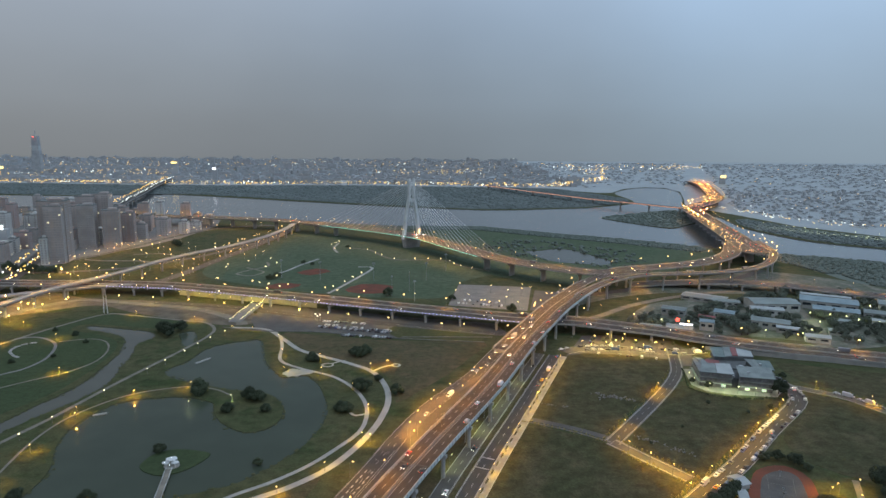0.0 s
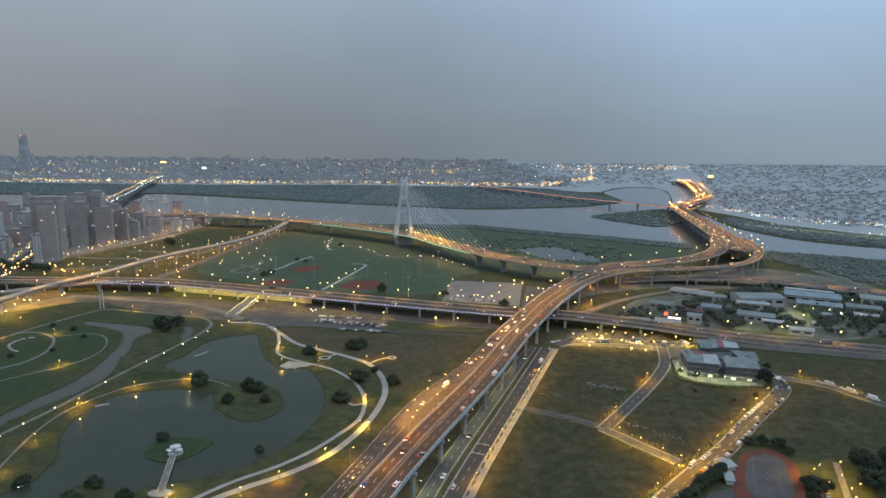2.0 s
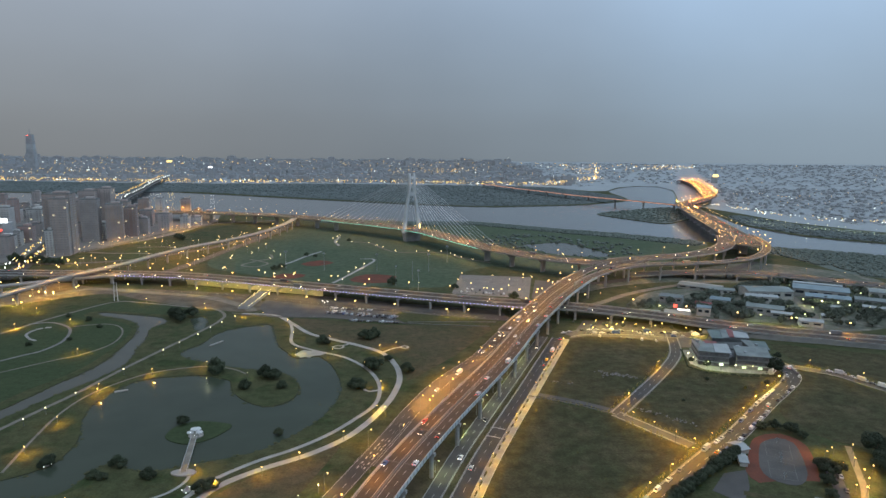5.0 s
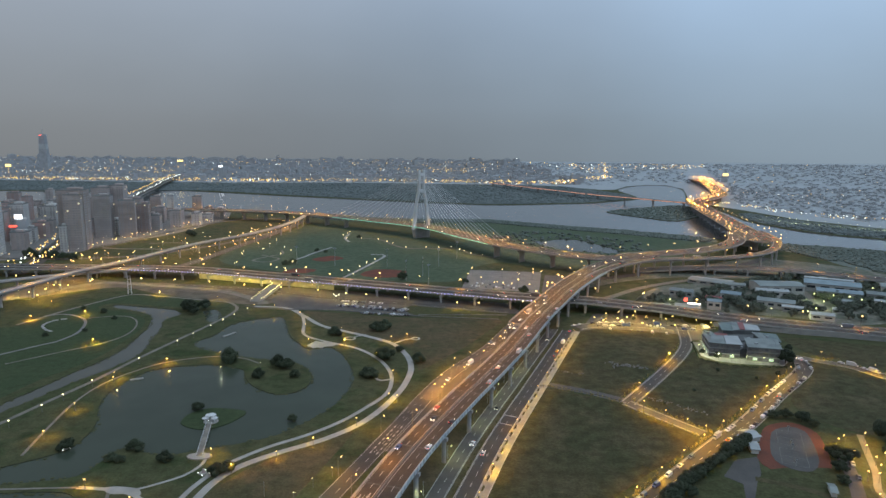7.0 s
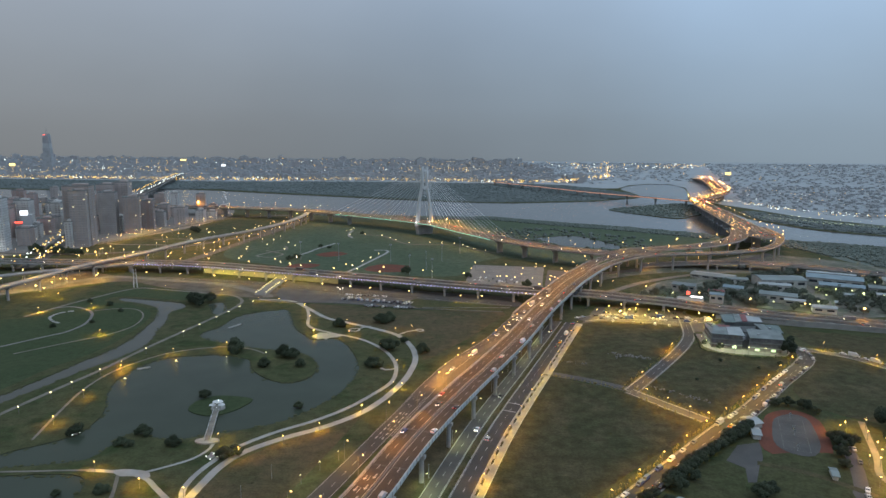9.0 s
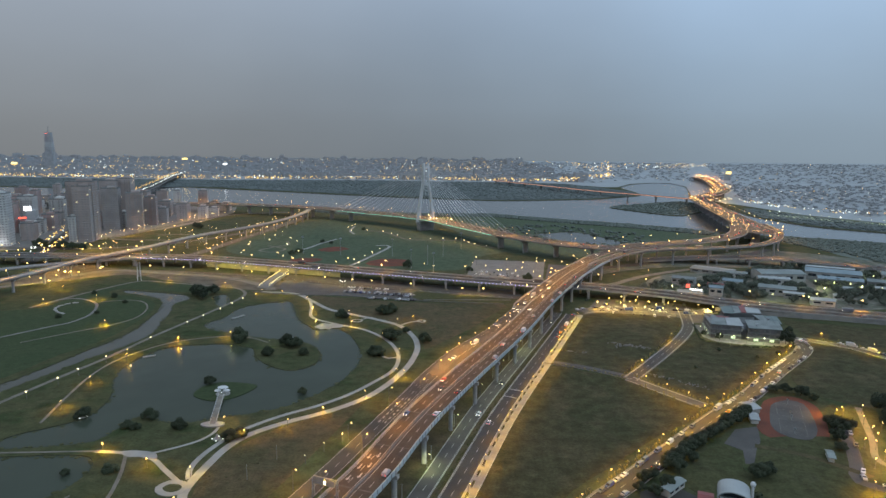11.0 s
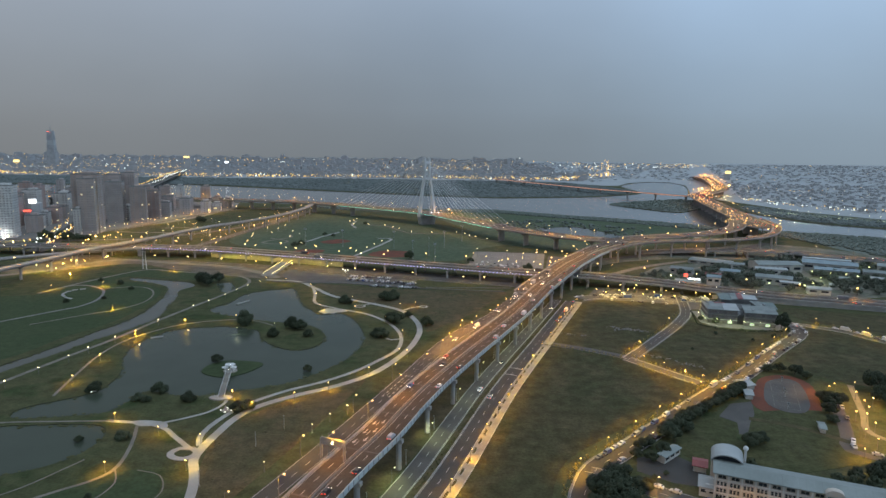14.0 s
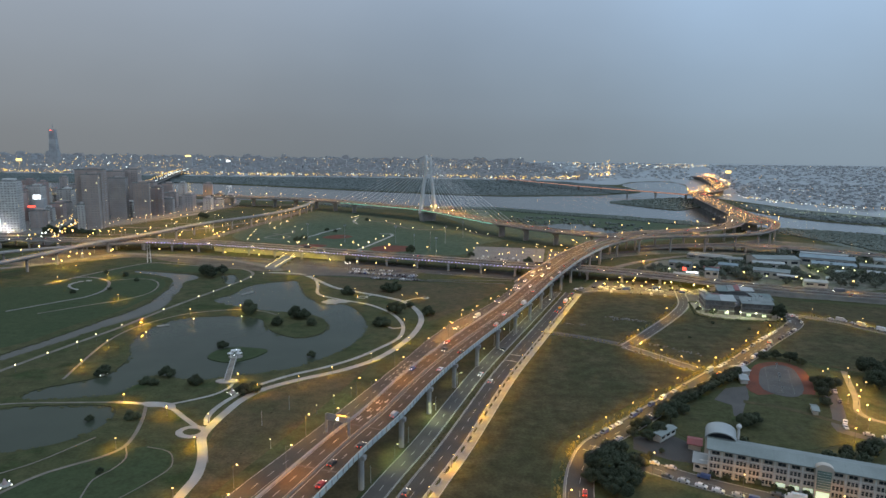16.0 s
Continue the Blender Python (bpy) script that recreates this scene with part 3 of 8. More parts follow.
for k in (-11.5, 11.5):
    mid = Vector((167.8, 290.5, 0)) + cu * k
    for u, v, lu, lv in ((-9, 0, 0.16, 12), (9, 0, 0.16, 12), (0, -6, 18, 0.16), (0, 6, 18, 0.16), (0, 0, 0.16, 12), (-6, 0, 0.16, 4), (6, 0, 0.16, 4)):
        q = mid + cu * u + cv * v
        s.box(q.x, q.y, 0.155, lu, lv, 0.03, math.degrees(math.atan2(cu.y, cu.x)))
s.make("court_markings", LOTCONCRETE, track, "faded white court lines")
for k in (-20.5, -2.5, 2.5, 20.5):
    q = Vector((167.8, 290.5, 0)) + cu * k
    s = Shape()
    s.tube((q.x, q.y, 0.1), (q.x, q.y, 3.4), 0.1, 0.1, 6)
    s.box(q.x, q.y, 2.6, 0.08, 1.2, 0.8, math.degrees(math.atan2(cu.y, cu.x)))
    s.make("hoop_stand", STEEL, track, "white basketball stand")

# ---------------------------------------------------------------- roads on the ground


def lane_lines(path, places, z, mat=LINE, dash=(4.0, 10.0), width=0.22, name="lane_markings", parent=None, lo=-1e9, hi=1e9):
    """Painted lines along a path; a place that comes with True is dashed."""
    s = Shape()
    for aside, broken in places:
        if broken:
            for x, y, h, a in along(path, dash[1], aside):
                if lo < y < hi:
                    s.box(x, y, h + z - 0.01, dash[0], width, 0.02, a)
        else:
            s.sweep([p for p in shifted(path, aside, z) if lo < p[1] < hi], [(-width / 2, 0), (width / 2, 0), (width / 2, -0.03), (-width / 2, -0.03)])
    return s.make(name, mat, parent) if s.v else None


def road(name, label, points, left, right, z=0.12, mat=ASPHALT, kerb=0.0, step=8.0, marks=(), ymarks=()):
    path = smooth_line(points, step)
    s = Shape()
    s.sweep(path, plate(-left, right, z))
    ob = tagged(s.make(name, mat), label, "road", kind="structure")
    if kerb:
        for side in (-left - 0.15, right + 0.15):
            k = Shape()
            k.sweep(path, [(side - 0.18, z + kerb), (side + 0.18, z + kerb), (side + 0.18, -0.3), (side - 0.18, -0.3)])
            k.make("kerb", KERB, ob)
    if marks:
        lane_lines(path, marks, z + 0.02, parent=ob)
    if ymarks:
        lane_lines(path, ymarks, z + 0.02, YELLOWLINE, name="yellow_markings", parent=ob)
    return ob, path


WALKLINE = [(-115, -90), (-55, 75), (-24, 166), (-10, 205), (14, 280), (31, 327), (49, 374), (71, 432), (95, 495)]
service, SERV = road("service_road", "dark asphalt two-lane service road under sodium light", WALKLINE, 9.0, -0.2, 0.12, ASPHALT, marks=((-4.6, True), (-8.6, False)))
service2, SERV2 = road("service_road", "grey asphalt two-lane service road beside the viaduct", shifted(smooth_line(WALKLINE, 8), -12.8), 8.0, 0.0, 0.12, OLDASPHALT, kerb=0.12, marks=((-4.2, True), (-8.1, False), (-0.5, False)))
strip, _ = road("median_strip", "grassy median strip with low shrubs", shifted(smooth_line(WALKLINE, 8), -9.2), 3.4, 0.0, 0.3, DRYGRASS)
for side in (-12.7, -9.1):
    k = Shape()
    k.sweep(shifted(smooth_line(WALKLINE, 8), side), [(-0.15, 0.36), (0.15, 0.36), (0.15, -0.2), (-0.15, -0.2)])
    k.make("kerb", KERB, strip)
s = Shape()
for x0, y0 in ((21.6, 315.6), (25.2, 326.4)):
    s.box(x0, y0, 0.125, 0.8, 7.6, 0.03, 66)
s.make("stop_lines", LINE, service)
walkway, WALK = road("pavement", "wide pale paved pavement with planting beds", WALKLINE, 0.0, 4.8, 0.22, PAVER, kerb=0.05)

ground_road, LROAD = road("boulevard", "wide orange-lit asphalt boulevard beside the viaduct", [(-40, 282), (-29, 314), (-16, 354), (0, 394), (28, 445), (54, 508), (90, 580), (122, 650), (150, 730)], 13.0, 13.0, 0.10, ASPHALT,
                          marks=((-9.3, True), (-5.8, True), (-12.6, False), (-2.3, False), (5, True), (9, True)))
side_road, SROAD = road("side_road", "dark asphalt side road with white lane boxes beside the viaduct", [(-150, -20), (-116, 85), (-92, 160), (-81, 190), (-67, 228), (-51, 274), (-38, 312), (-30, 336)], 4.8, 4.8, 0.13, ASPHALT,
                         marks=((-4.3, False), (4.3, False), (0.6, True)))
s = Shape()
for x, y, z, a in along(SROAD, 5.2, 0.0, 318):
    for off in (-1.2, 2.4) if y < 314 else ():
        s.box(x + off * math.sin(radians(a)), y - off * math.cos(radians(a)), 0.14, 2.4, 0.7, 0.02, a)
s.make("lane_boxes", LINE, side_road)
island = Shape()
island.slab(outline([(-26, 352), (-19, 376), (-9, 398), (6, 420), (24, 446), (27, 444), (6, 410), (-6, 388), (-13, 366), (-19, 349)], 4), -0.2, 0.30)
tagged(island.make("traffic_island", OLDASPHALT), "low paved traffic island under warm lamps", "traffic island", kind="structure")

ST4 = [(19, 110), (29, 150), (35, 178), (40, 193), (47.5, 207.5), (63, 223), (93, 254), (130, 292), (161, 322), (197, 362), (234, 401), (243, 418), (244, 439), (240, 462)]
streets = [
    ("street", "worn asphalt lane between fields", [(52, 378), (78, 365), (100, 350)], 2.5, OLDASPHALT, ()),
    ("street", "asphalt street with kerbs and lane arrows", [(98.5, 346), (135, 395.5), (161.5, 434), (177, 463), (187, 498), (191, 514)], 3.7, ASPHALT, ((0, True), (-3.7, False), (3.7, False))),
    ("street", "narrow sodium-lit asphalt street between fields", [(98, 347), (113, 326), (128, 306)], 3.2, OLDASPHALT, ()),
    ("street", "long sodium-lit street lined with parked cars", ST4, 5.0, ASPHALT, ((0, True),)),
    ("street", "asphalt lane with parked cars along the field edge", [(246, 434), (262, 424), (276, 413), (290, 388), (330, 338), (370, 300)], 3.6, OLDASPHALT, ()),
    ("street", "sodium-lit street in front of the school", [(43, 203), (50, 199.5), (64, 190), (82.5, 177.5), (100, 168), (123, 156), (180, 128)], 4.6, OLDASPHALT, ((0, True),)),
    ("street", "sodium-lit street with a car park beside it", [(100, 506), (118, 514), (150, 514), (191, 506), (216, 512)], 6.0, OLDASPHALT, ()),
    ("street", "park lane at the edge of the school grounds", [(190, 290), (186, 274), (178, 254), (170, 238), (164, 226), (178, 216), (210, 200)], 3.0, OLDASPHALT, ()),
    ("street", "paved park walk under warm lamps", [(213, 306), (204, 286), (194, 264), (185, 248), (187, 238), (198, 230)], 1.6, DIRTPATH, ()),
    ("street", "dirt lane through the works yard", [(196, 566), (250, 548), (320, 525), (344, 560), (360, 610), (372, 660)], 4.0, DIRTPATH, ()),
    ("street", "access road at the foot of the highway", [(-470, 560), (-426, 598), (-412, 630), (-384, 662), (-330, 652), (-250, 630), (-196, 592), (-186, 576)], 5.0, DIRTPATH, ()),
    ("street", "asphalt road below the highway", [(-300, 654), (-220, 640), (-140, 610), (-60, 585), (40, 556), (70, 552)], 5.5, ASPHALT, ((0, True),)),
    ("street", "interchange road with lamps on the floodplain", [(-345, 730), (-330, 800), (-315, 917), (-298, 1040), (-289, 1130), (-288, 1210)], 7.0, OLDASPHALT, ((0, True),)),
    ("street", "interchange road with lamps on the floodplain", [(-700, 790), (-600, 800), (-500, 800), (-420, 830), (-370, 890), (-335, 960), (-300, 1080), (-292, 1180)], 5.0, OLDASPHALT, ()),
    ("street", "district road along the apartment blocks", [(-520, 880), (-500, 930), (-488, 990), (-472, 1080), (-452, 1150), (-420, 1220), (-330, 1262)], 5.0, OLDASPHALT, ()),
    ("street", "lamp-lit footpath over the mound", [(-455, 930), (-420, 938), (-400, 930), (-385, 910)], 2.5, DIRTPATH, ()),
    ("street", "district road along the apartment blocks", [(-504, 888), (-470, 880), (-420, 880), (-390, 860)], 3.0, DIRTPATH, ()),
    ("street", "main avenue of the district full of lamps", [(-505, 700), (-528, 772), (-555, 843), (-604, 965), (-640, 1060)], 10.0, ASPHALT, ((0, True),)),
    ("street", "footpath across the sports green", [(-128, 700), (-112, 760), (-94, 843), (-114, 850)], 1.8, CONCRETE, ()),
    ("street", "winding lit path below the bridge", [(-160, 960), (-172, 1000), (-172, 1050)], 1.8, CONCRETE, ()),
    ("street", "winding lit path below the bridge", [(-150, 1000), (-115, 985), (-90, 935), (-66, 905), (-20, 905), (10, 895), (24, 862), (43, 846), (62, 828)], 1.8, DIRTPATH, ()),
    ("street", "pale path round a small plaza", [(-245, 880), (-236, 850), (-250, 830), (-262, 800), (-240, 790), (-232, 815), (-262, 840)], 1.6, DIRTPATH, ()),
    ("street", "trodden dirt strip beside the running track", [(134, 259), (147, 253), (156.5, 247), (164.5, 238.5), (172, 230)], 2.0, DRYGRASS, ()),
    ("street", "pale path on the sports green", [(-209, 807), (-201, 829), (-195, 857), (-178, 907)], 2.0, CONCRETE, ()),
]
ROADS = []
for i, (n, text, pts, w, m, marks) in enumerate(streets):
    ROADS.append(road(n, text, pts, w, w, 0.13 + 0.013 * (i % 7), m, kerb=0.08 if w > 3.1 and m is not DIRTPATH and pts[0][1] < 560 else 0.0, step=6, marks=marks)[1])

# concrete gutters and footways along the lamp-lit street sides
for base, side, wide in ((ROADS[3], -5.7, 0.45), (ROADS[2], -4.0, 0.5), (ROADS[2], 4.0, 0.5), (ROADS[1], -4.3, 0.4), (ROADS[1], 4.3, 0.4), (ROADS[0], 4.4, 0.6)):
    s = Shape()
    s.sweep(shifted(base, side), plate(-wide, wide, 0.26))
    tagged(s.make("footway", LOTCONCRETE), "narrow concrete footway along the street", "pavement", kind="structure")

# ---------------------------------------------------------------- park paths
PATHS = [
    ("park_path", "broad pale concrete path round the pond", [(-192, 567), (-160, 562), (-138, 535), (-117, 506), (-95, 490), (-71, 474), (-52, 457), (-40, 430), (-35.5, 403), (-38, 375), (-43.5, 352), (-51.5, 330), (-61.5, 311.5),
        (-77, 294.5), (-97, 279.5), (-111.5, 265.5), (-118.5, 251), (-121.5, 234), (-123, 219), (-122.5, 209), (-119.8, 202.5), (-115.5, 191.5), (-112.3, 178), (-112.5, 166), (-116, 130), (-126, 90)], 2.0, PALECONCRETE),
    ("park_path", "narrow pale path beside the pond", [(-150, 556), (-140, 536), (-133, 512), (-126, 480), (-107, 463), (-79, 446), (-60, 422), (-50, 398), (-47, 377), (-49, 357), (-58, 338), (-70, 318), (-85, 301), (-103, 286), (-118, 268), (-126, 248), (-128, 232), (-125, 222)], 1.3, PALECONCRETE),
    ("park_path", "pale loop path", [(-53, 456), (-49, 462), (-44, 468), (-39, 471), (-37, 474), (-33.5, 473.5), (-32.5, 470.5), (-35, 468), (-39, 471)], 0.8, PALECONCRETE),
    ("park_path", "pale loop path", [(-76, 481), (-81, 477.5), (-85, 474), (-89, 474), (-92, 471), (-90, 467.5), (-86, 467), (-83.5, 470), (-85, 474)], 0.8, PALECONCRETE),
    ("park_path", "short pale spur path", [(-47, 383), (-54, 380), (-58, 384)], 0.9, PALECONCRETE),
    ("park_path", "pale path of the round hub", [(-127.2, 219.2), (-132.2, 219.2), (-134.7, 214.8), (-132.2, 211.1), (-127.8, 209.8), (-124.1, 212.3), (-124.1, 216.7), (-127.2, 219.2)], 1.5, PALECONCRETE),
    ("park_path", "pale path between hub and causeway", [(-128, 219), (-140, 231), (-148, 239), (-160, 244), (-178, 246)], 1.2, PALECONCRETE),
    ("park_path", "stone causeway path between two ponds", [(-176, 246), (-201, 244.5), (-232, 241), (-262, 226)], 0.7, DIRTPATH),
    ("park_path", "pale path to the pier", [(-152, 244), (-143, 250), (-134, 258), (-130, 268), (-131, 277)], 0.8, PALECONCRETE),
    ("park_path", "gravel path across the lawn", [(-162, 242), (-156, 225), (-152, 208), (-152, 198), (-157, 190), (-165, 183), (-173, 174), (-180, 158)], 0.8, DIRTPATH),
    ("park_path", "faint trodden path", [(-151, 200), (-146, 190), (-147, 180), (-150, 173), (-147, 158)], 0.32, DIRTPATH),
    ("park_path", "faint trodden path", [(-192, 172), (-180, 185), (-172, 200), (-168, 208)], 0.35, DIRTPATH),
    ("park_path", "faint trodden path", [(-142, 200), (-131, 196), (-125, 184), (-128, 173), (-134, 160)], 0.25, DIRTPATH),
    ("park_path", "long asphalt dyke path with lamps", [(-275, 240), (-250, 340), (-241, 373), (-232, 419), (-222, 462), (-212, 504), (-205, 540), (-207, 563), (-222, 582), (-240, 587), (-298, 604), (-329, 608), (-350, 568), (-364, 529), (-372, 500)], 1.5, DIRTPATH),
    ("park_path", "earth track along the pond", [(-222, 275), (-228, 306), (-233, 340), (-232, 368), (-224, 390), (-208, 412), (-178, 425), (-157, 421), (-143, 411)], 0.7, DIRTPATH),
    ("park_path", "pale ring path on the lawn", [(-345, 410), (-321, 445), (-312, 458), (-310, 482), (-321, 512), (-337, 528), (-353, 534), (-366, 528)], 1.2, LOTCONCRETE),
    ("park_path", "pale ring path on the lawn", [(-318, 405), (-291, 436), (-278, 449), (-268, 473), (-272, 501), (-285, 523), (-302, 530), (-324, 522)], 0.7, DIRTPATH),
]
for i, (n, text, pts, w, m) in enumerate(PATHS):
    road(n, text, pts, w, w, 0.10 + 0.011 * (i % 6), m, step=3.0)
hub = Shape()
hub.slab(outline([(-147, 239.5), (-150, 245), (-160, 247), (-166, 245.5), (-161, 241), (-155, 241)], 2), -0.2, 0.165)
tagged(hub.make("park_plaza", PALECONCRETE), "pale concrete plaza where paths meet", "plaza", kind="structure")
hub = Shape()
hub.slab(outline([(-118, 451), (-116, 457), (-113, 462), (-107, 460), (-102, 461), (-95, 456), (-98, 451), (-103, 449.5), (-106, 445.5), (-109, 447), (-112, 444.5), (-114, 448)], 3), -1.0, 0.19)
tagged(hub.make("pond_terrace", PALECONCRETE), "pale concrete terrace at the edge of the pond", "plaza", kind="structure")

# ---------------------------------------------------------------- elevated roads
RAIL = smooth_line([(-160, -180, 16), (-115, -40, 16), (-80, 70, 16), (-57, 138, 16), (-47, 169, 15.8), (-35, 202, 15.5), (-25, 235, 15.2), (-12.5, 270, 15), (5, 313, 14.8), (22, 352, 14.8), (44, 404, 15),
                    (72, 477, 15.6), (97, 534, 16.2), (115, 574, 16.6), (134, 610, 17.0), (153, 643, 17.5), (172, 669, 18.0), (197, 696, 18.6), (223, 713, 19.1), (257, 722, 19.6), (293, 725.5, 20), (330, 733, 20.2),
                    (374, 754, 20.3), (402, 778, 20.3), (427, 810, 20.3), (448, 846, 20.2), (465, 885, 20.1), (486, 975, 20)], 7)


def elevated(name, label, path, left, right, z=0.0, marks=(), piers=36.0, pier_kind="portal", pier_start=10.0, parapet=0.95, wall=CONCRETE, top=ASPHALT, girder=2.2, deck=CONCRETE, skip=lambda x, y: False, walls=(True, True)):
    """A road on piers: deck with a box girder, asphalt, a parapet on each side, and piers down to the ground."""
    root = thing(name, label, "elevated road", kind="structure")
    w, mid = (left + right) / 2, (right - left) / 2
    p = [(x, y, h + z) for x, y, h in path]
    s = Shape()
    s.sweep(p, [(mid - w, 0), (mid + w, 0), (mid + w, -0.55), (mid + w * 0.62, -0.95), (mid + w * 0.45, -girder), (mid - w * 0.45, -girder), (mid - w * 0.62, -0.95), (mid - w, -0.55)])
    s.make("deck", deck, root)
    s = Shape()
    s.sweep(p, plate(-left + 0.4, right - 0.4, 0.08, 0.12))
    s.make("road_surface", top, root)
    for sgn, side in ((0, -left + 0.2), (1, right - 0.2)):
        if walls[sgn]:
            s = Shape()
            s.sweep(p, [(side - 0.2, parapet), (side + 0.2, parapet), (side + 0.24, -0.5), (side - 0.24, -0.5)])
            s.make("parapet", wall, root)
    if marks:
        lane_lines(p, marks, 0.10, parent=root)
    for x, y, h, a in along(p, piers, mid, pier_start):
        if skip(x, y):
            continue
        s, cap, low = Shape(), Shape(), h - girder
        ux, uy = math.sin(radians(a)), -math.cos(radians(a))
        if pier_kind == "portal":
            for off in (-w + 1.0, w - 1.0):
                s.tube((x + ux * off, y + uy * off, -0.5), (x + ux * off, y + uy * off, low - 0.2), 1.15, 1.15, 12)
            cap.box(x, y, low - 1.6, 2.0, 2 * w + 1.6, 1.7, a)
            cap.box(x, y, low, 1.8, w, 0.25, a)
        elif pier_kind == "wall":
            s.box(x, y, -0.5, 1.8, w * 0.62, low + 0.4, a)
            cap.box(x, y, low - 2.2, 2.0, w * 0.95, 1.9, a, taper=1.25)
            cap.box(x, y, low - 0.3, 2.2, w * 1.3, 0.5, a)
        else:
            s.tube((x, y, -0.5), (x, y, low - 1.4), 1.25, 1.25, 10)
            cap.box(x, y, low - 1.5, 2.0, w * 0.9, 0.8, a)
            cap.box(x, y, low - 0.75, 2.0, w * 1.35, 0.8, a)
        cap.make("pier_cap", CONCRETE, s.make("pier", CONCRETE, root))
    return root, p


near_rail = [p for p in RAIL if p[1] < 660]
viaduct, VIA = elevated("viaduct", "orange-lit concrete viaduct road on tall round columns", shifted(near_rail, -8.6), 8.6, 8.6, marks=((-7.8, False), (-4.5, True), (-1.1, False), (1.1, False), (4.5, True), (7.8, False)),
                        piers=36.4, pier_start=3.0, walls=(False, False), top=DECKASPHALT)
s = Shape()
s.sweep([p for p in shifted(VIA, -8.4) if p[1] < 492], [(-0.2, 0.95), (0.2, 0.95), (0.24, -0.5), (-0.24, -0.5)])
s.make("parapet", CONCRETE, viaduct)
s = Shape()
s.sweep(VIA, [(-0.12, 0.6), (0.12, 0.6), (0.3, 0.05), (-0.3, 0.05)])
s.make("median_barrier", LOTCONCRETE, viaduct)
s = Shape()
s.sweep(shifted(VIA, 8.6), [(-0.12, 1.1), (0.25, 1.1), (0.3, -1.2), (-0.2, -1.2)])
s.make("parapet", NOISEWALL, viaduct, "pale grey-green parapet")
s = Shape()
for x, y, z, a in along(VIA, 36.4, 0, 21):
    for off in (-4.3, 4.3):
        s.box(x + off * math.sin(radians(a)), y - off * math.cos(radians(a)), z + 0.09, 0.9, 7.4, 0.02, a)
s.make("expansion_joints", OLDASPHALT, viaduct)
s = Shape()
for x, y, z, a in along(VIA, 9.0, -2.8, 395)[:3] + along(VIA, 9.5, -6.1, 392)[:3]:
    c, q = math.cos(radians(a)), math.sin(radians(a))
    s.box(x, y, z + 0.09, 2.6, 0.5, 0.02, a)
    tip = [(-2.8, 0), (-1.2, 0.9), (-1.2, -0.9)]
    s.add([(x + u * c - v * q, y + u * q + v * c, z + 0.112) for u, v in tip], [(0, 1, 2)])
s.make("lane_arrows", LINE, viaduct)
s = Shape()
s.box(0, 0, 0, 0.28, 0.3, 2.35)
post0 = s.make("parapet_post", CONCRETE, viaduct)
post0.matrix_basis = pose(-400, 9000, 0)
rail_posts = [q for q in along(VIA, 4.0, 8.96, 2) if 60 < q[1] < 560]
for i, (x, y, z, a) in enumerate(rail_posts):
    o = post0
    if i:
        o = post0.copy()
        scene.collection.objects.link(o)
    o.matrix_basis = pose(x, y, z - 1.22, 0, 0, a)
via_bend, BEND = elevated("viaduct", "curving concrete viaduct carriageway on tall columns", [p for p in shifted(RAIL, -5.5) if p[1] > 622], 5.5, 5.5, z=0.03, marks=((-1.5, True), (-4.8, False), (4.8, False)), piers=44, pier_kind="hammer", pier_start=30)
via_back, BACK = elevated("viaduct", "concrete carriageway widening the viaduct before the bend", smooth_line([(44, 466, 15.1), (57.5, 498, 15.4), (79.5, 546, 16.0), (104.3, 600, 16.5), (130, 646, 17.1), (158.5, 693.5, 17.8), (186, 722, 18.4), (216, 740, 18.9), (240, 752, 19.2)], 7), 6.2, 6.2, z=0.02,
                          marks=((-2, True), (2, True), (-5.4, False), (5.4, False)), piers=44, pier_kind="hammer", pier_start=66, walls=(False, False), top=DECKASPHALT)
s = Shape()
s.sweep([p for p in shifted(BACK, -6.0) if p[0] < 150], [(-0.2, 0.95), (0.2, 0.95), (0.24, -0.5), (-0.24, -0.5)])
s.make("parapet", CONCRETE, via_back)
via_up, UPPER = elevated("viaduct", "wide upper carriageway of the viaduct curving to the river bridge", smooth_line([(150, 747, 18.4), (183, 741, 18.5), (205, 748, 18.7), (223, 758, 18.9), (248, 765, 19.1), (278, 775, 19.5), (320, 793, 19.9), (364, 828, 20.2), (399, 876, 20.3), (436, 962, 20.2)], 7), 12, 12, z=0.07,
                         marks=((-3.6, True), (0, True), (3.6, True), (-11, False), (11, False)), piers=44, pier_kind="hammer", pier_start=60, walls=(False, False))
for off, lo in ((-11.8, 196), (11.8, 226)):
    s = Shape()
    s.sweep([p for p in shifted(UPPER, off) if p[0] > lo], [(-0.2, 0.95), (0.2, 0.95), (0.24, -0.5), (-0.24, -0.5)])
    s.make("parapet", CONCRETE, via_up)
SLINE = smooth_line([(432, 872, 20.1), (452, 960, 20), (475, 1065, 20), (500, 1186, 20), (533, 1338, 20), (565, 1462, 20), (645, 1575, 20), (722, 1700, 20), (775, 1850, 20), (835, 2030, 20), (905, 2260, 20), (965, 2500, 14), (990, 2600, 6)], 20)
river_bridge, RB = elevated("river_bridge", "wide S-curved river bridge crowded with evening traffic", SLINE, 20, 20, z=0.09, marks=((-13, True), (-6.5, True), (6.5, True), (13, True)), piers=42, pier_kind="wall", pier_start=40, girder=2.6)
s = Shape()
s.sweep(RB, [(-0.3, 0.9), (0.3, 0.9), (0.45, 0.05), (-0.45, 0.05)])
s.make("median_barrier", CONCRETE, river_bridge)
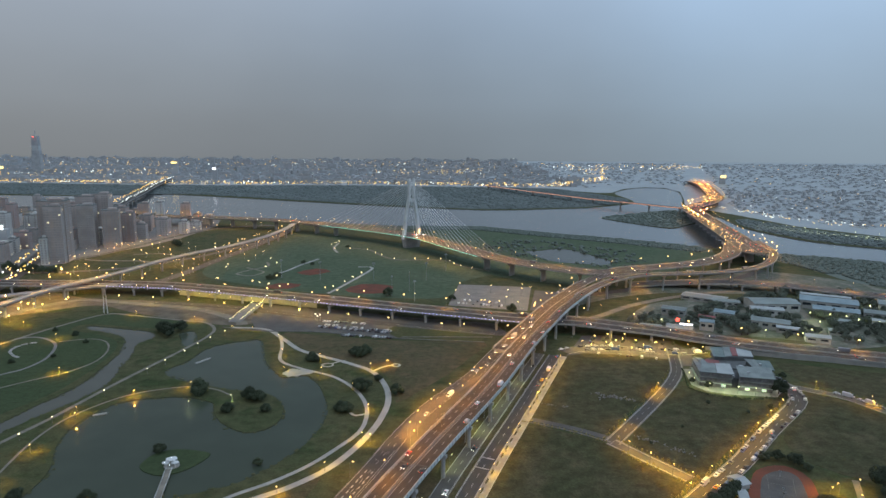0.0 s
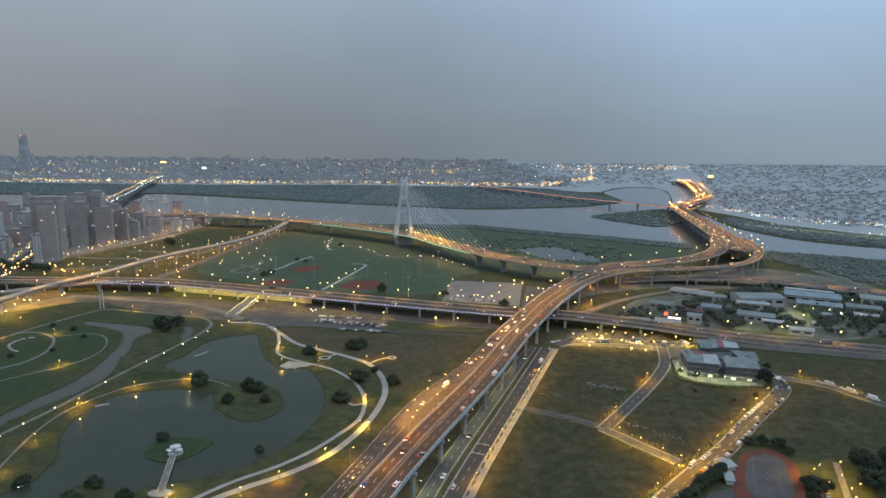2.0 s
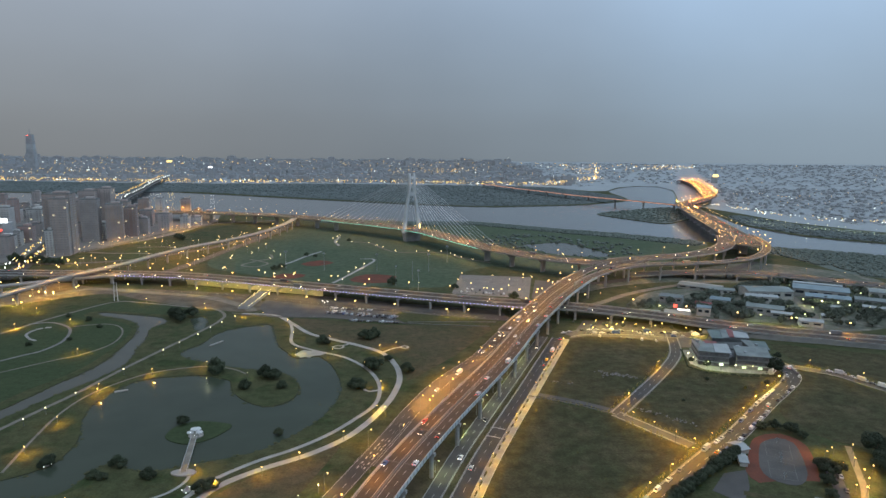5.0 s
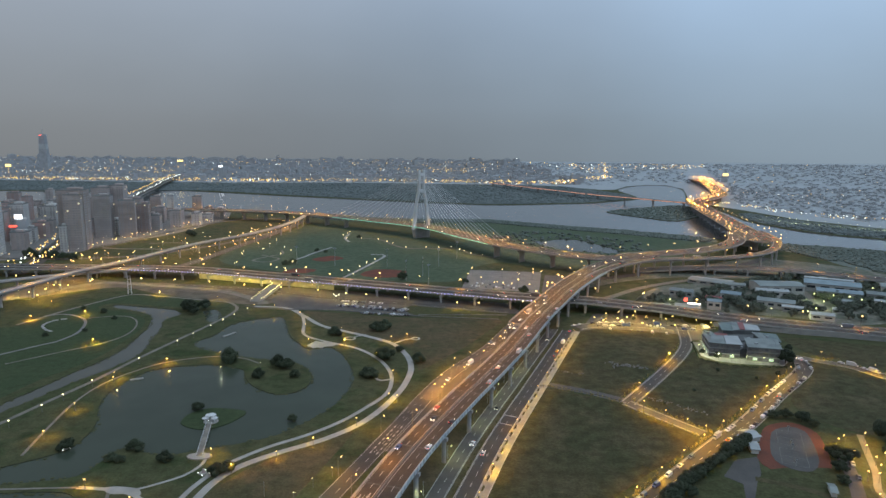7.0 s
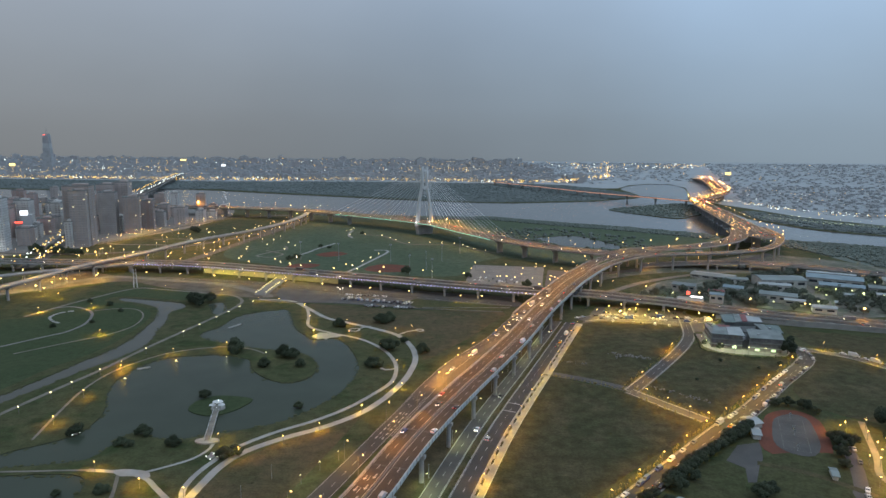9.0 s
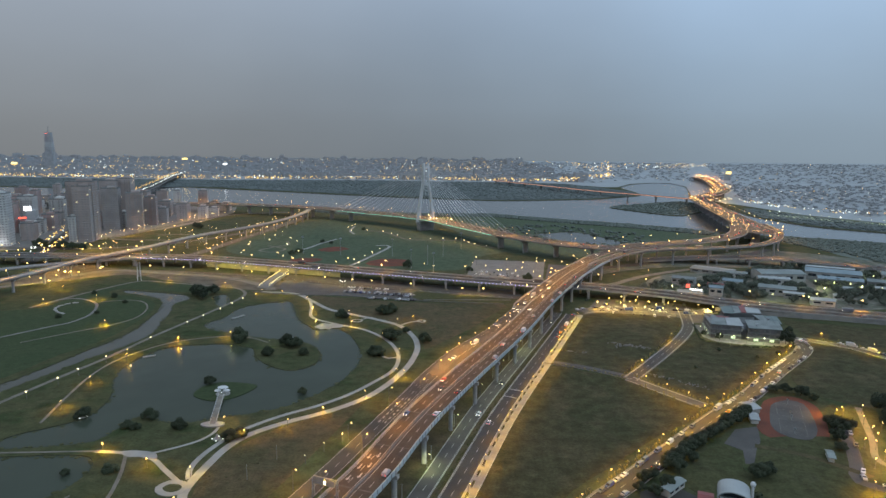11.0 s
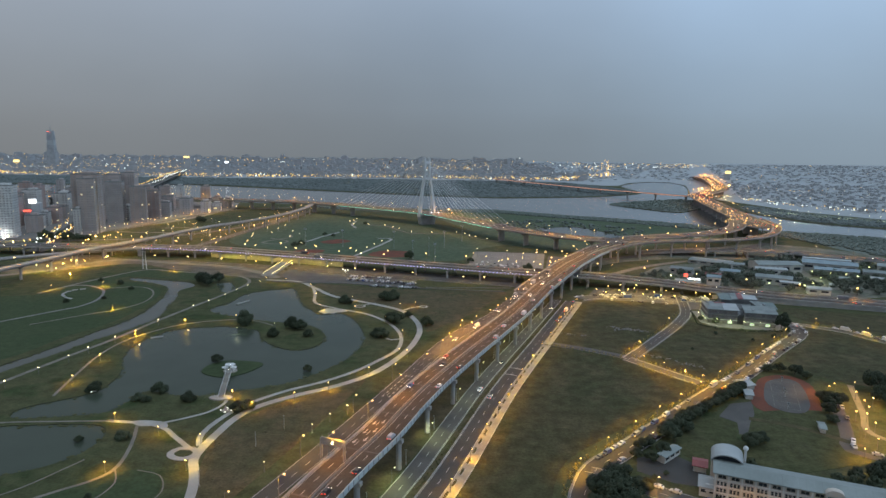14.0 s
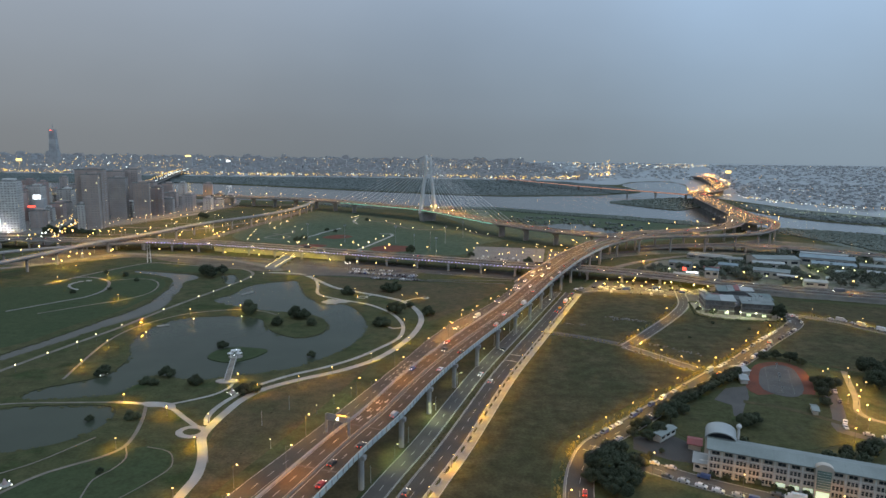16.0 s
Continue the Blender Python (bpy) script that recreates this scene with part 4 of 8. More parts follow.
HLINE = smooth_line([(-1500, 735, 9), (-900, 715, 9), (-600, 703, 9), (-440, 700, 9), (-370, 700, 9), (-300, 693, 9), (-233, 674, 9), (-148, 646, 9), (-57, 615, 9), (36, 584, 9), (80, 572, 9), (120, 566, 8.8), (150, 555, 8.4), (195, 540, 6.8), (224, 526, 5.6), (279, 506, 4.2), (312, 497, 3.8), (345, 486, 3.6), (600, 411, 3.6)], 10)
highway, HIGH = elevated("highway", "raised expressway with parapets and a string of small lights", HLINE, 14, 14, marks=((-9.5, True), (-6, True), (6, True), (9.5, True), (-13, False), (13, False)), piers=34, pier_kind="portal", pier_start=8, girder=1.9, top=DECKASPHALT, skip=lambda x, y: x > 205)
for off in (-13.2, 13.2):
    s = Shape()
    s.sweep([(x, y, 0) for x, y, z in shifted(HIGH, off) if x > 208], [(-0.3, 3.4), (0.3, 3.4), (0.3, -0.4), (-0.3, -0.4)])
    s.make("retaining_wall", CONCRETE, highway)
s = Shape()
s.sweep(HIGH, [(-0.3, 0.85), (0.3, 0.85), (0.45, 0.05), (-0.45, 0.05)])
s.make("median_barrier", CONCRETE, highway)
slip, SLIP = elevated("slip_road", "pale concrete slip road joining the expressway", smooth_line([(-345, 696, 9), (-380, 688, 9), (-411, 670, 8.8), (-453, 643, 8.5), (-500, 600, 8), (-560, 520, 8), (-640, 420, 8)], 8), 5, 5, z=0.04, piers=34, pier_kind="hammer", pier_start=30, girder=1.7, top=CONCRETE)
flyover, FLY = elevated("flyover", "pale concrete flyover ramp curving over the expressway", smooth_line([(-500, 320, 14), (-450, 450, 14), (-422, 560, 14), (-410, 645, 14), (-395, 690, 14), (-378, 742, 14), (-366, 800, 14), (-345, 863, 14), (-312, 925, 14.5), (-285, 1010, 15), (-272, 1100, 16), (-272, 1180, 17)], 8), 4.6, 4.6, piers=38, pier_kind="hammer", pier_start=20, girder=2.0, top=CONCRETE, skip=lambda x, y: 680 < y < 715)
far_bridge, FARB = elevated("far_bridge", "low orange-lit bridge over the distant river", smooth_line([(150, 2230, 12), (239, 2050, 12), (307, 1925, 12), (393, 1765, 12), (473, 1659, 12), (564, 1523, 13), (610, 1470, 15)], 40), 9, 9, piers=90, pier_kind="wall", girder=1.4)
old_bridge, OLDB = elevated("far_bridge", "long road bridge over the river lined with lamps", smooth_line([(-700, 1300, 10), (-780, 1560, 12), (-860, 1830, 12), (-950, 2120, 12), (-1050, 2480, 10)], 40), 12, 12, piers=60, pier_kind="wall", girder=2.4)

# ---------------------------------------------------------------- cable-stayed bridge
CLINE = smooth_line([(-900, 1290, 12), (-640, 1275, 15), (-470, 1243, 17), (-365, 1217, 17.5), (-276, 1183, 18), (-170, 1113, 18.5), (-50, 1014, 19), (17, 910, 19), (69, 827, 18.7), (102, 791, 18.5), (133, 763, 18.4), (160, 745, 18.4), (178, 738, 18.4)], 8)
bridge, CB = elevated("cable_stayed_bridge", "cable-stayed road bridge with one tall two-legged pylon", CLINE, 15, 15, z=0.02, marks=((-10, True), (-6, True), (6, True), (10, True), (-1.6, False), (1.6, False)), piers=48, pier_kind="wall", pier_start=20, girder=2.8,
                      skip=lambda x, y: abs(x + 50) < 130 and abs(y - 1014) < 150)
PX, PY = -50.5, 1015.0
ACROSS = Vector((25, 18, 0)).normalized()
for sgn in (-1, 1):
    leg = Shape()
    rings = [(14, 14.6, 4.6, 6.6), (19, 14.0, 4.2, 6.0), (60, 8.6, 3.6, 4.6), (78, 4.6, 3.4, 4.2), (109, 4.2, 3.2, 3.6)]
    turn = math.atan2(ACROSS.y, ACROSS.x)
    prev = None
    for z, off, wide, deep in rings:
        base = len(leg.v)
        for a, b in ((-1, -1), (1, -1), (1, 1), (-1, 1)):
            lx, ly = sgn * off + a * wide / 2, b * deep / 2
            leg.v.append((PX + lx * math.cos(turn) - ly * math.sin(turn), PY + lx * math.sin(turn) + ly * math.cos(turn), z))
        if prev is not None:
            for j in range(4):
                leg.f.append((prev + j, prev + (j + 1) % 4, base + (j + 1) % 4, base + j))
                leg.m.append(0)
        prev = base
    leg.f.append((prev, prev + 1, prev + 2, prev + 3))
    leg.m.append(0)
    leg.make("pylon_leg", WHITESTEEL, bridge, "tall white tapering pylon leg")
base = Shape()
base.box(PX, PY, -1, 26, 8, 15.5, math.degrees(turn), taper=1.18)
base.make("pylon_base", CONCRETE, bridge, "broad concrete base of the pylon")
for z, wid, high in ((73, 12, 5), (100, 7, 4), (13.6, 33, 3.5)):
    s = Shape()
    s.box(PX, PY, z, wid, 3.2, high, math.degrees(turn))
    s.make("pylon_crossbeam", WHITESTEEL, bridge)
for sgn in (-1, 1):
    for off in (-1.6, 1.6):
        s = Shape()
        cx, cy = PX + ACROSS.x * sgn * (13.0 if off < 0 else 19.5) + off * ACROSS.y * 3, PY + ACROSS.y * sgn * (13.0 if off < 0 else 19.5) - off * ACROSS.x * 3
        s.tube((cx, cy, 18.6), (cx, cy, 19.4), 0.4, 0.5, 8)
        s.add([(cx + 0.4 * math.cos(i * math.pi / 4), cy + 0.4 * math.sin(i * math.pi / 4), 19.45) for i in range(8)], [tuple(range(8))], 1)
        s.make("pylon_floodlight", [STEEL, PYLONWASH], bridge, "floodlight washing the pylon")
stations = [p for p in CB if True]
near_i = min(range(len(stations)), key=lambda i: math.hypot(stations[i][0] - PX, stations[i][1] - PY))
run_a, run_b = list(reversed(stations[:near_i + 1])), stations[near_i:]
for run, flip in ((run_a, -1), (run_b, 1)):
    for side in (-1, 1):
        for i, (x, y, z, a) in enumerate(along(run, 14.2, side * flip * 13.5, 28)[:14]):
            s = Shape()
            top = 106 - (13 - i) * 2.0
            q = Vector((PX, PY, top)) + ACROSS * (4.3 * (1 if (Vector((x, y, 0)) - Vector((PX, PY, 0))).dot(ACROSS) > 0 else -1))
            s.tube((x, y, z + 0.4), tuple(q), 0.17, 0.17, 5)
            s.make("stay_cable", WHITESTEEL, bridge)
strip_run = [p for p in CB if math.hypot(p[0] - PX, p[1] - PY) < 205]
s = Shape()
s.sweep(shifted(strip_run, 15.25, -0.35), [(-0.1, 0.2), (0.12, 0.2), (0.12, -0.2), (-0.1, -0.2)])
s.make("light_strip", TEALLED, bridge, "teal light strip along the deck edge")

# painted bays on the parking lot
s = Shape()
for k in range(5):
    y0 = 655 + k * 19
    for i in range(24):
        x = 14 + (y0 - 652) * 0.14 + i * 3.0
        s.box(x, y0 - i * 0.55, 0.10, 0.15, 5.0, 0.02, -10)
tagged(s.make("bay_markings", LINE), "painted parking bay lines on the concrete lot", "road marking", kind="structure")

# ---------------------------------------------------------------- lamps


def lamp(name, label, group, height, arm, glow, size, pole=POLE, globe=False, radius=0.09, lens=None):
    """A lamp at the origin, its arm along x. Its hood shades the light upwards; a glow ball added above it is what one
    sees.
    """
    root = tagged(new(name), label, "street lamp", group)
    s = Shape()
    s.tube((0, 0, 0), (0, 0, height), radius * 1.35, radius * 0.8, 6)
    s.tube((0, 0, 0), (0, 0, 0.5), radius * 2.2, radius * 1.8, 6)
    s.make("pole", pole, root)
    if arm:
        s = Shape()
        s.tube((0, 0, height - 0.1), (arm * 0.5, 0, height + 0.35), 0.06, 0.05, 5)
        s.tube((arm * 0.5, 0, height + 0.35), (arm, 0, height + 0.42), 0.05, 0.05, 5)
        s.make("arm", pole, root)
    top = height + (0.42 if arm else 0.1)
    s = Shape()
    ring = [(arm + size * math.cos(i * math.pi / 4), size * math.sin(i * math.pi / 4)) for i in range(8)]
    s.add([(x, y, top) for x, y in ring], [tuple(range(8))[::-1]], 1)
    s.tube((arm, 0, top + 0.02), (arm, 0, top + 0.2), size * 1.12, size * 0.5, 8)
    lens = lens or min(size, 0.5) * (0.72 if not globe else 0.95)
    head = s.make("lamp_head", [pole, glow[0]], root)
    # the lamp's visible glow, made as a ball that lights nothing itself
    s = Shape()
    s.ball(arm, 0, top + 0.2 + lens * 0.55, lens, flat=0.8)
    s.make("lens", glow[1], head, "glow ball on top of the hood")
    return root


def lamp_rows(label, height, arm, glow, size, lens, places, pole=STEEL):
    """Far lamps, past counting: poles, arms, hoods and large glow balls as lenses in one mesh."""
    s, rl = Shape(), random.Random(len(places))
    for x, y, z, a in places:
        hx, hy, top = x + arm * math.cos(radians(a)), y + arm * math.sin(radians(a)), z + height
        s.tube((x, y, z), (x, y, top), 0.13, 0.08, 5)
        if arm:
            s.tube((x, y, top), (hx, hy, top + 0.3), 0.06, 0.05, 4)
        s.add([(hx + size * math.cos(i * math.pi / 3), hy + size * math.sin(i * math.pi / 3), top + 0.2) for i in range(6)], [(5, 4, 3, 2, 1, 0)], 1)
        s.tube((hx, hy, top + 0.22), (hx, hy, top + 0.42), size * 1.1, size * 0.5, 6)
        k = lens * rl.uniform(0.4, 0.78)
        s.ball(hx, hy, top + 0.4 + k * 0.55, k, 2, flat=0.8, rings=3, sides=6)
    return tagged(s.make("far_street_lamps", [pole, glow[0], glow[1]]), label, "street lamp", kind="stuff")


def put_all(first, places):
    """The first stands at the first place; copies stand at the rest. A place is x, y, z, heading."""
    out = [first]
    x, y, z, a = places[0]
    first.matrix_basis = pose(x, y, z, 0, 0, a)
    for x, y, z, a in places[1:]:
        out.append(copy_thing(first, pose(x, y, z, 0, 0, a)))
    return out


def flat_places(points, z=0.0, seed=1):
    r = random.Random(seed)
    return [(x, y, z, r.uniform(0, 360)) for x, y in points]


# park lamps at their places round the ponds
dyke = [(-241, 343), (-236, 366), (-226, 408), (-216, 449), (-211, 468), (-205, 490), (-197, 525), (-201, 508), (-254, 285), (-249, 306), (-244, 327), (-191, 544), (-194, 383), (-212, 350)]
put_all(lamp("path_lantern", "slim post lantern with a bright warm head beside the dyke path", "lanterns on the dyke path", 3.6, 0, LANTERN, 0.42, globe=True), flat_places(dyke))
amber = [(-226, 329), (-225, 371), (-206, 407), (-189, 557), (-169, 553), (-141, 532), (-128, 494), (-117, 454),
         (-96, 484), (-89, 452), (-62, 423), (-47, 387), (-46, 347), (-41, 345), (-54, 462), (-42, 469), (-113, 260), (-128, 275), (-174, 245), (-147, 231),
         (-125, 224), (-122, 200), (-114, 160), (-154, 198), (-222, 293), (-61, 312), (-80, 288), (-95, 273)]
put_all(lamp("park_lamp", "park lamp on a slim post casting amber light on the path", "park lamps", 4.2, 0, AMBER, 0.33, globe=True), flat_places(amber, seed=2))
put_all(lamp("park_lamp", "lone amber park lamp casting a bright pool on the grass", "lawn lamps", 3.8, 0, LAWNLAMP, 0.3, globe=True), flat_places([(-298, 606), (-234, 587), (-331, 530), (-369, 514), (-382, 566), (-281, 450), (-229, 380), (-174, 423)], seed=12))
put_all(lamp("park_lamp", "small greenish white garden lamp by the road verge", "verge lamps", 4.0, 0, COOL, 0.22, globe=True), flat_places([(-65, 258), (-78, 236), (-72, 248), (-163, 391), (-139, 401), (-90, 200)], seed=3))
# taller street lamps
st = [(150, 423, 225), (111, 364, 225), (104, 334, 60), (112, 321, 60), (120, 309, 60), (127, 301, 60), (38, 203, -20), (27, 160, 0), (189, 288, 0), (162, 214, 60), (196, 292, 180), (262, 428, 240), (284, 402, 240), (312, 362, 240)]
put_all(lamp("street_lamp", "tall street lamp with a bright yellow sodium head", "street lamps among the fields", 5.6, 1.0, YELLOW, 0.42), [(x, y, 0.1, a) for x, y, a in st] + [(x, y, 0.2, a - 90) for x, y, z, a in along(ROADS[3], 24, -5.9, 118) if 210 < y < 398])
put_all(lamp("street_lamp", "tall orange street lamp before the school", "school street lamps", 8.0, 1.6, SCHOOLLAMP, 0.45), [(64, 183, 0.1, 60), (92, 167, 0.1, 60), (120, 153, 0.1, 60)])
put_all(lamp("park_lamp", "park lamp with a warm round head among trees", "lamps in the small park", 4.5, 0, PARKWARM, 0.36, globe=True), flat_places([(192, 278), (210, 298), (206, 276), (199, 272), (190, 256), (192, 236), (202, 284), (196, 264), (186, 258), (187, 245), (178, 238), (177, 228), (207, 252), (200, 240)], seed=4))
top_lamps = [(117, 515), (122, 506), (142, 534), (135, 512), (136, 503), (144, 516), (151, 521), (158, 534), (152, 498), (162, 517), (164, 506), (166, 493), (178, 512), (178, 492), (186, 519), (202, 507), (203, 493), (211, 500), (130, 527)]
put_all(lamp("street_lamp", "yellow street lamp beside the car park under the highway", "car park lamps", 6.0, 0.8, LOTLAMP, 0.42, lens=0.5), flat_places(top_lamps, 0.1, 5))
works = [(358, 608), (373, 601), (314, 538), (285, 546), (434, 635), (204, 579), (350, 575), (387, 679), (391, 583), (327, 550), (386, 594), (404, 576)]
put_all(lamp("street_lamp", "greenish white yard lamp between the sheds", "yard lamps", 6.5, 0.8, UNDERLAMP, 0.5, lens=0.7), flat_places(works, 0.04, 6))
walk_lamps = [(x, y, 0.2, a + 90) for x, y, z, a in along(WALK, 26, 2.2, 8) if y > 30]
put_all(lamp("street_lamp", "slim sodium street lamp at the kerb of the paved walk", "lamps along the pavement", 5.0, -0.6, PAVELAMP, 0.34), walk_lamps)
put_all(lamp("street_lamp", "tall sodium lamp on the viaduct parapet", "viaduct lamps", 10.0, 2.2, VIALAMP, 0.52), [(x, y, z, a - 90) for x, y, z, a in along(VIA, 33, -8.3, 12) if y > 20])
put_all(lamp("street_lamp", "tall sodium lamp on the curved viaduct", "viaduct lamps", 9.0, 2.0, SODIUM, 0.55, lens=0.72), [(x, y, z, a + 90) for x, y, z, a in along(BEND, 38, 5.2, 40)] + [(x, y, z, a - 90) for x, y, z, a in along(UPPER, 40, -11.4, 60)] + [(x, y, z, a - 90) for x, y, z, a in along(BACK, 38, -5.8, 30) if x < 150])
put_all(lamp("street_lamp", "tall sodium lamp at the kerb of the side road", "side road lamps", 9.0, 1.8, SIDELAMP, 0.5), [(x, y, 0.1, a - 90) for x, y, z, a in along(SROAD, 48, -5.6, 100)])
put_all(lamp("street_lamp", "boulevard lamp with a warm double head", "boulevard lamps", 8.0, 1.5, ISLANDLAMP, 0.45), [(-20, 352, 0.2, 0), (-16, 368, 0.2, 0), (-8, 386, 0.2, 0), (4, 412, 0.2, 0), (22, 444, 0.2, 0), (34, 466, 0.1, 0), (52, 505, 0.1, 0), (70, 548, 0.1, 0), (-14, 352, 0.2, 0), (-4, 400, 0.2, 180), (40, 440, 0.1, 180), (66, 505, 0.1, 180)])
put_all(lamp("street_lamp", "sodium lamp on the expressway parapet", "expressway lamps", 9.0, 2.0, SODIUM, 0.5, lens=0.75), [(x, y, z, a - 90) for x, y, z, a in along(HIGH, 44, -13.6, 20) if -480 < x < 360] + [(x, y, z, a + 90) for x, y, z, a in along(HIGH, 52, 13.6, 30) if -480 < x < -60])
lamp_rows("rows of double-row lamps on the bridge edge", 9.0, 2.0, SODIUM, 0.6, 0.7, [(x, y, z, a - 90) for x, y, z, a in along(CB, 34, -14.6, 10)] + [(x, y, z, a + 90) for x, y, z, a in along(CB, 34, 14.6, 27)])
lamp_rows("rows of sodium lamps on the river bridge", 10.0, 2.0, SODIUM, 0.5, 1.0, [(x, y, z, a - 90) for x, y, z, a in along(RB, 36, -19.4, 10) if y < 1260] + [(x, y, z, a + 90) for x, y, z, a in along(RB, 36, 19.4, 25) if y < 1260])
lamp_rows("rows of sodium lamps on the flyover edge", 8.0, 1.5, SODIUM, 0.5, 0.85, [(x, y, z, a + 90) for x, y, z, a in along(FLY, 46, 4.3, 10) if y > 420])
lot_lamps = [(20, 717), (54, 707), (91, 714), (13, 684), (28, 664), (72, 686), (87, 694), (44, 642), (66, 655), (77, 634), (57, 636), (39, 640), (99, 700), (117, 674), (100, 640)]
put_all(lamp("street_lamp", "car park lamp with a warm head on the concrete lot", "parking lot lamps", 8.0, 0.8, WARM, 0.5, lens=0.6), flat_places(lot_lamps, 0.1, 7))
green_lamps = [(-239, 875), (-223, 847), (-230, 819), (-264, 857), (-281, 817), (-269, 749), (-202, 765), (-141, 963), (-114, 954), (-99, 930), (-89, 916), (-68, 882), (-39, 883), (-21, 884),
               (-3, 884), (9, 868), (15, 852), (23, 837), (38, 822), (-171, 1015), (-175, 998), (-169, 1032), (-164, 961), (-124, 710), (-115, 736), (-109, 761), (-102, 788), (-116, 691), (-30, 676), (-212, 727), (-200, 721), (-184, 708)]
put_all(lamp("park_lamp", "warm lamp beside a path on the sports green", "lamps on the sports green", 5.5, 0, GREENLAMP, 0.5, globe=True, lens=0.66), flat_places(green_lamps, 0.02, 8))
fan = [(-468, 749), (-444, 750), (-463, 790), (-462, 815), (-393, 748), (-390, 782), (-379, 815), (-369, 831), (-356, 839), (-362, 870), (-318, 764), (-336, 852), (-352, 908), (-342, 908), (-334, 932), (-334, 963),
       (-332, 984), (-326, 1006), (-320, 1030), (-317, 1066), (-313, 1086), (-304, 1107), (-293, 1121), (-299, 1157), (-496, 960), (-495, 976), (-483, 988), (-473, 999), (-470, 1059), (-472, 1098), (-468, 1112),
       (-454, 1126), (-448, 1148), (-446, 973), (-422, 938), (-401, 929), (-500, 920), (-493, 930), (-503, 888)]
lamp_rows("rows of sodium street lamps beside the interchange road", 8.0, 1.2, SODIUM, 0.55, 1.0, flat_places(fan, 0.1, 9))
floodplain = [(-528, 937), (-509, 927), (-510, 958), (-508, 986), (-501, 999), (-476, 980), (-443, 931), (-425, 906), (-419, 857), (-437, 802), (-469, 809), (-510, 875), (-481, 1031), (-448, 1002), (-424, 962),
              (-386, 898), (-362, 859), (-337, 815), (-318, 802), (-355, 928), (-377, 965), (-403, 1005), (-432, 1047), (-348, 967), (-329, 1040), (-311, 930), (-284, 903), (-266, 897), (-265, 933), (-284, 833)]
lamp_rows("rows of warm white lamps on the floodplain below the ramps", 6.0, 0, GREENLAMP, 0.5, 0.9, flat_places(floodplain, 0.02, 19))
ri = random.Random(71)
ramps = [(x + ri.uniform(-2, 2), y + ri.uniform(-2, 2), 0.05, 0) for base in (ROADS[12], ROADS[13], ROADS[14]) for x, y, z, a in along(base, 30, 8.5, 8)] + [(x, y, 0.05, 0) for x, y, z, a in along(FLY, 34, -9, 12) if 600 < y < 1100]
lamp_rows("rows of warm lamps along the ramp roads", 7.0, 0, FARSODIUM, 0.5, 0.85, ramps)
low = [(-437, 641), (-411, 619), (-409, 602), (-426, 653), (-397, 619), (-412, 678), (-385, 640), (-340, 655), (-300, 650), (-260, 640), (-220, 628), (-180, 618), (-140, 606), (-90, 590), (-110, 596), (0, 562), (20, 560), (-50, 578), (-590, 785), (-544, 747), (-479, 664), (-432, 595), (-417, 586), (-402, 577), (-407, 620), (-445, 594), (-553, 740), (-563, 838), (-536, 813), (-495, 805), (-478, 789), (-387, 646), (-396, 693)]
put_all(lamp("street_lamp", "amber street lamp on the road below the expressway", "lamps below the expressway", 6.0, 0.8, LOTLAMP, 0.42, lens=0.75), flat_places(low, 0.1, 10))
lamp_rows("rows of riverside lamps on the far embankment", 9.0, 0, COOL, 0.6, 0.9, [(638 + 12 * i + 3 * (i % 3), 1272 - 15.5 * i + 0.25 * i * i, 0, 0) for i in range(16)])
masts = tagged(new("floodlight_mast"), "tall unlit floodlight mast at the ball field", "mast", "floodlight masts")
s = Shape()
s.tube((0, 0, 0), (0, 0, 22), 0.3, 0.16, 6)
s.make("pole", STEEL, masts)
s = Shape()
s.box(0, 0, 21, 3.2, 0.5, 1.6)
s.make("lamp_panel", STEEL, masts)
put_all(masts, [(-150, 770, 0, 20), (-84, 766, 0, 0), (-38, 714, 0, 90), (-56, 690, 0, 60), (4, 830, 0, 0), (-20, 770, 0, 0), (-200, 780, 0, 0), (-30, 668, 0, 30)])
post = tagged(new("utility_post"), "thin grey post without a lamp", "post", "thin posts")
s = Shape()
s.tube((0, 0, 0), (0, 0, 7), 0.14, 0.09, 6)
s.make("shaft", STEEL, post)
s = Shape()
s.tube((0, -0.6, 6.6), (0, 0.6, 6.6), 0.05, 0.05, 4)
s.make("bracket", STEEL, post)
put_all(post, [(x, y, 0.1, a) for x, y, z, a in along(SERV2, 36, -9.6, 20) if 60 < y < 420] + [(-100, 222, 0, 0), (-92, 240, 0, 0), (-112, 188, 0, 0)])

# few lamps are known here; the row is filled out to brighten the road
put_all(lamp("street_lamp", "greenish white lamp of a row added to light the viaduct road", "lamps beside the viaduct", 6.0, 1.2, UNDERLAMP, 0.4), [(x, y, 0.1, a - 90) for x, y, z, a in along(SERV2, 44, -8.9, 204) if y < 480])

# the lamps further along the river bridge, in one mesh
rr0 = random.Random(4)
s = Shape()
for side, start in ((-19.4, 10), (19.4, 25), (0, 18)):
    for x, y, z, a in along(RB, 36, side, start):
        if y >= 1260 and y < 2500 and rr0.random() < 0.85:
            s.tube((x, y, z), (x, y, z + 10), 0.2, 0.12, 4)
            s.add([(x + 0.8 * math.cos(i * math.pi / 3), y + 0.8 * math.sin(i * math.pi / 3), z + 10) for i in range(6)], [(5, 4, 3, 2, 1, 0)], 1)
            s.ball(x, y, z + 10.7, 0.7, 2, rings=3, sides=5)
tagged(s.make("bridge_lamps", [STEEL, FARSODIUM[0], FARGOLD]), "rows of golden lamps far along the river bridge", "street lamp", kind="stuff")

# small lights strung along the expressway parapet
s = Shape()
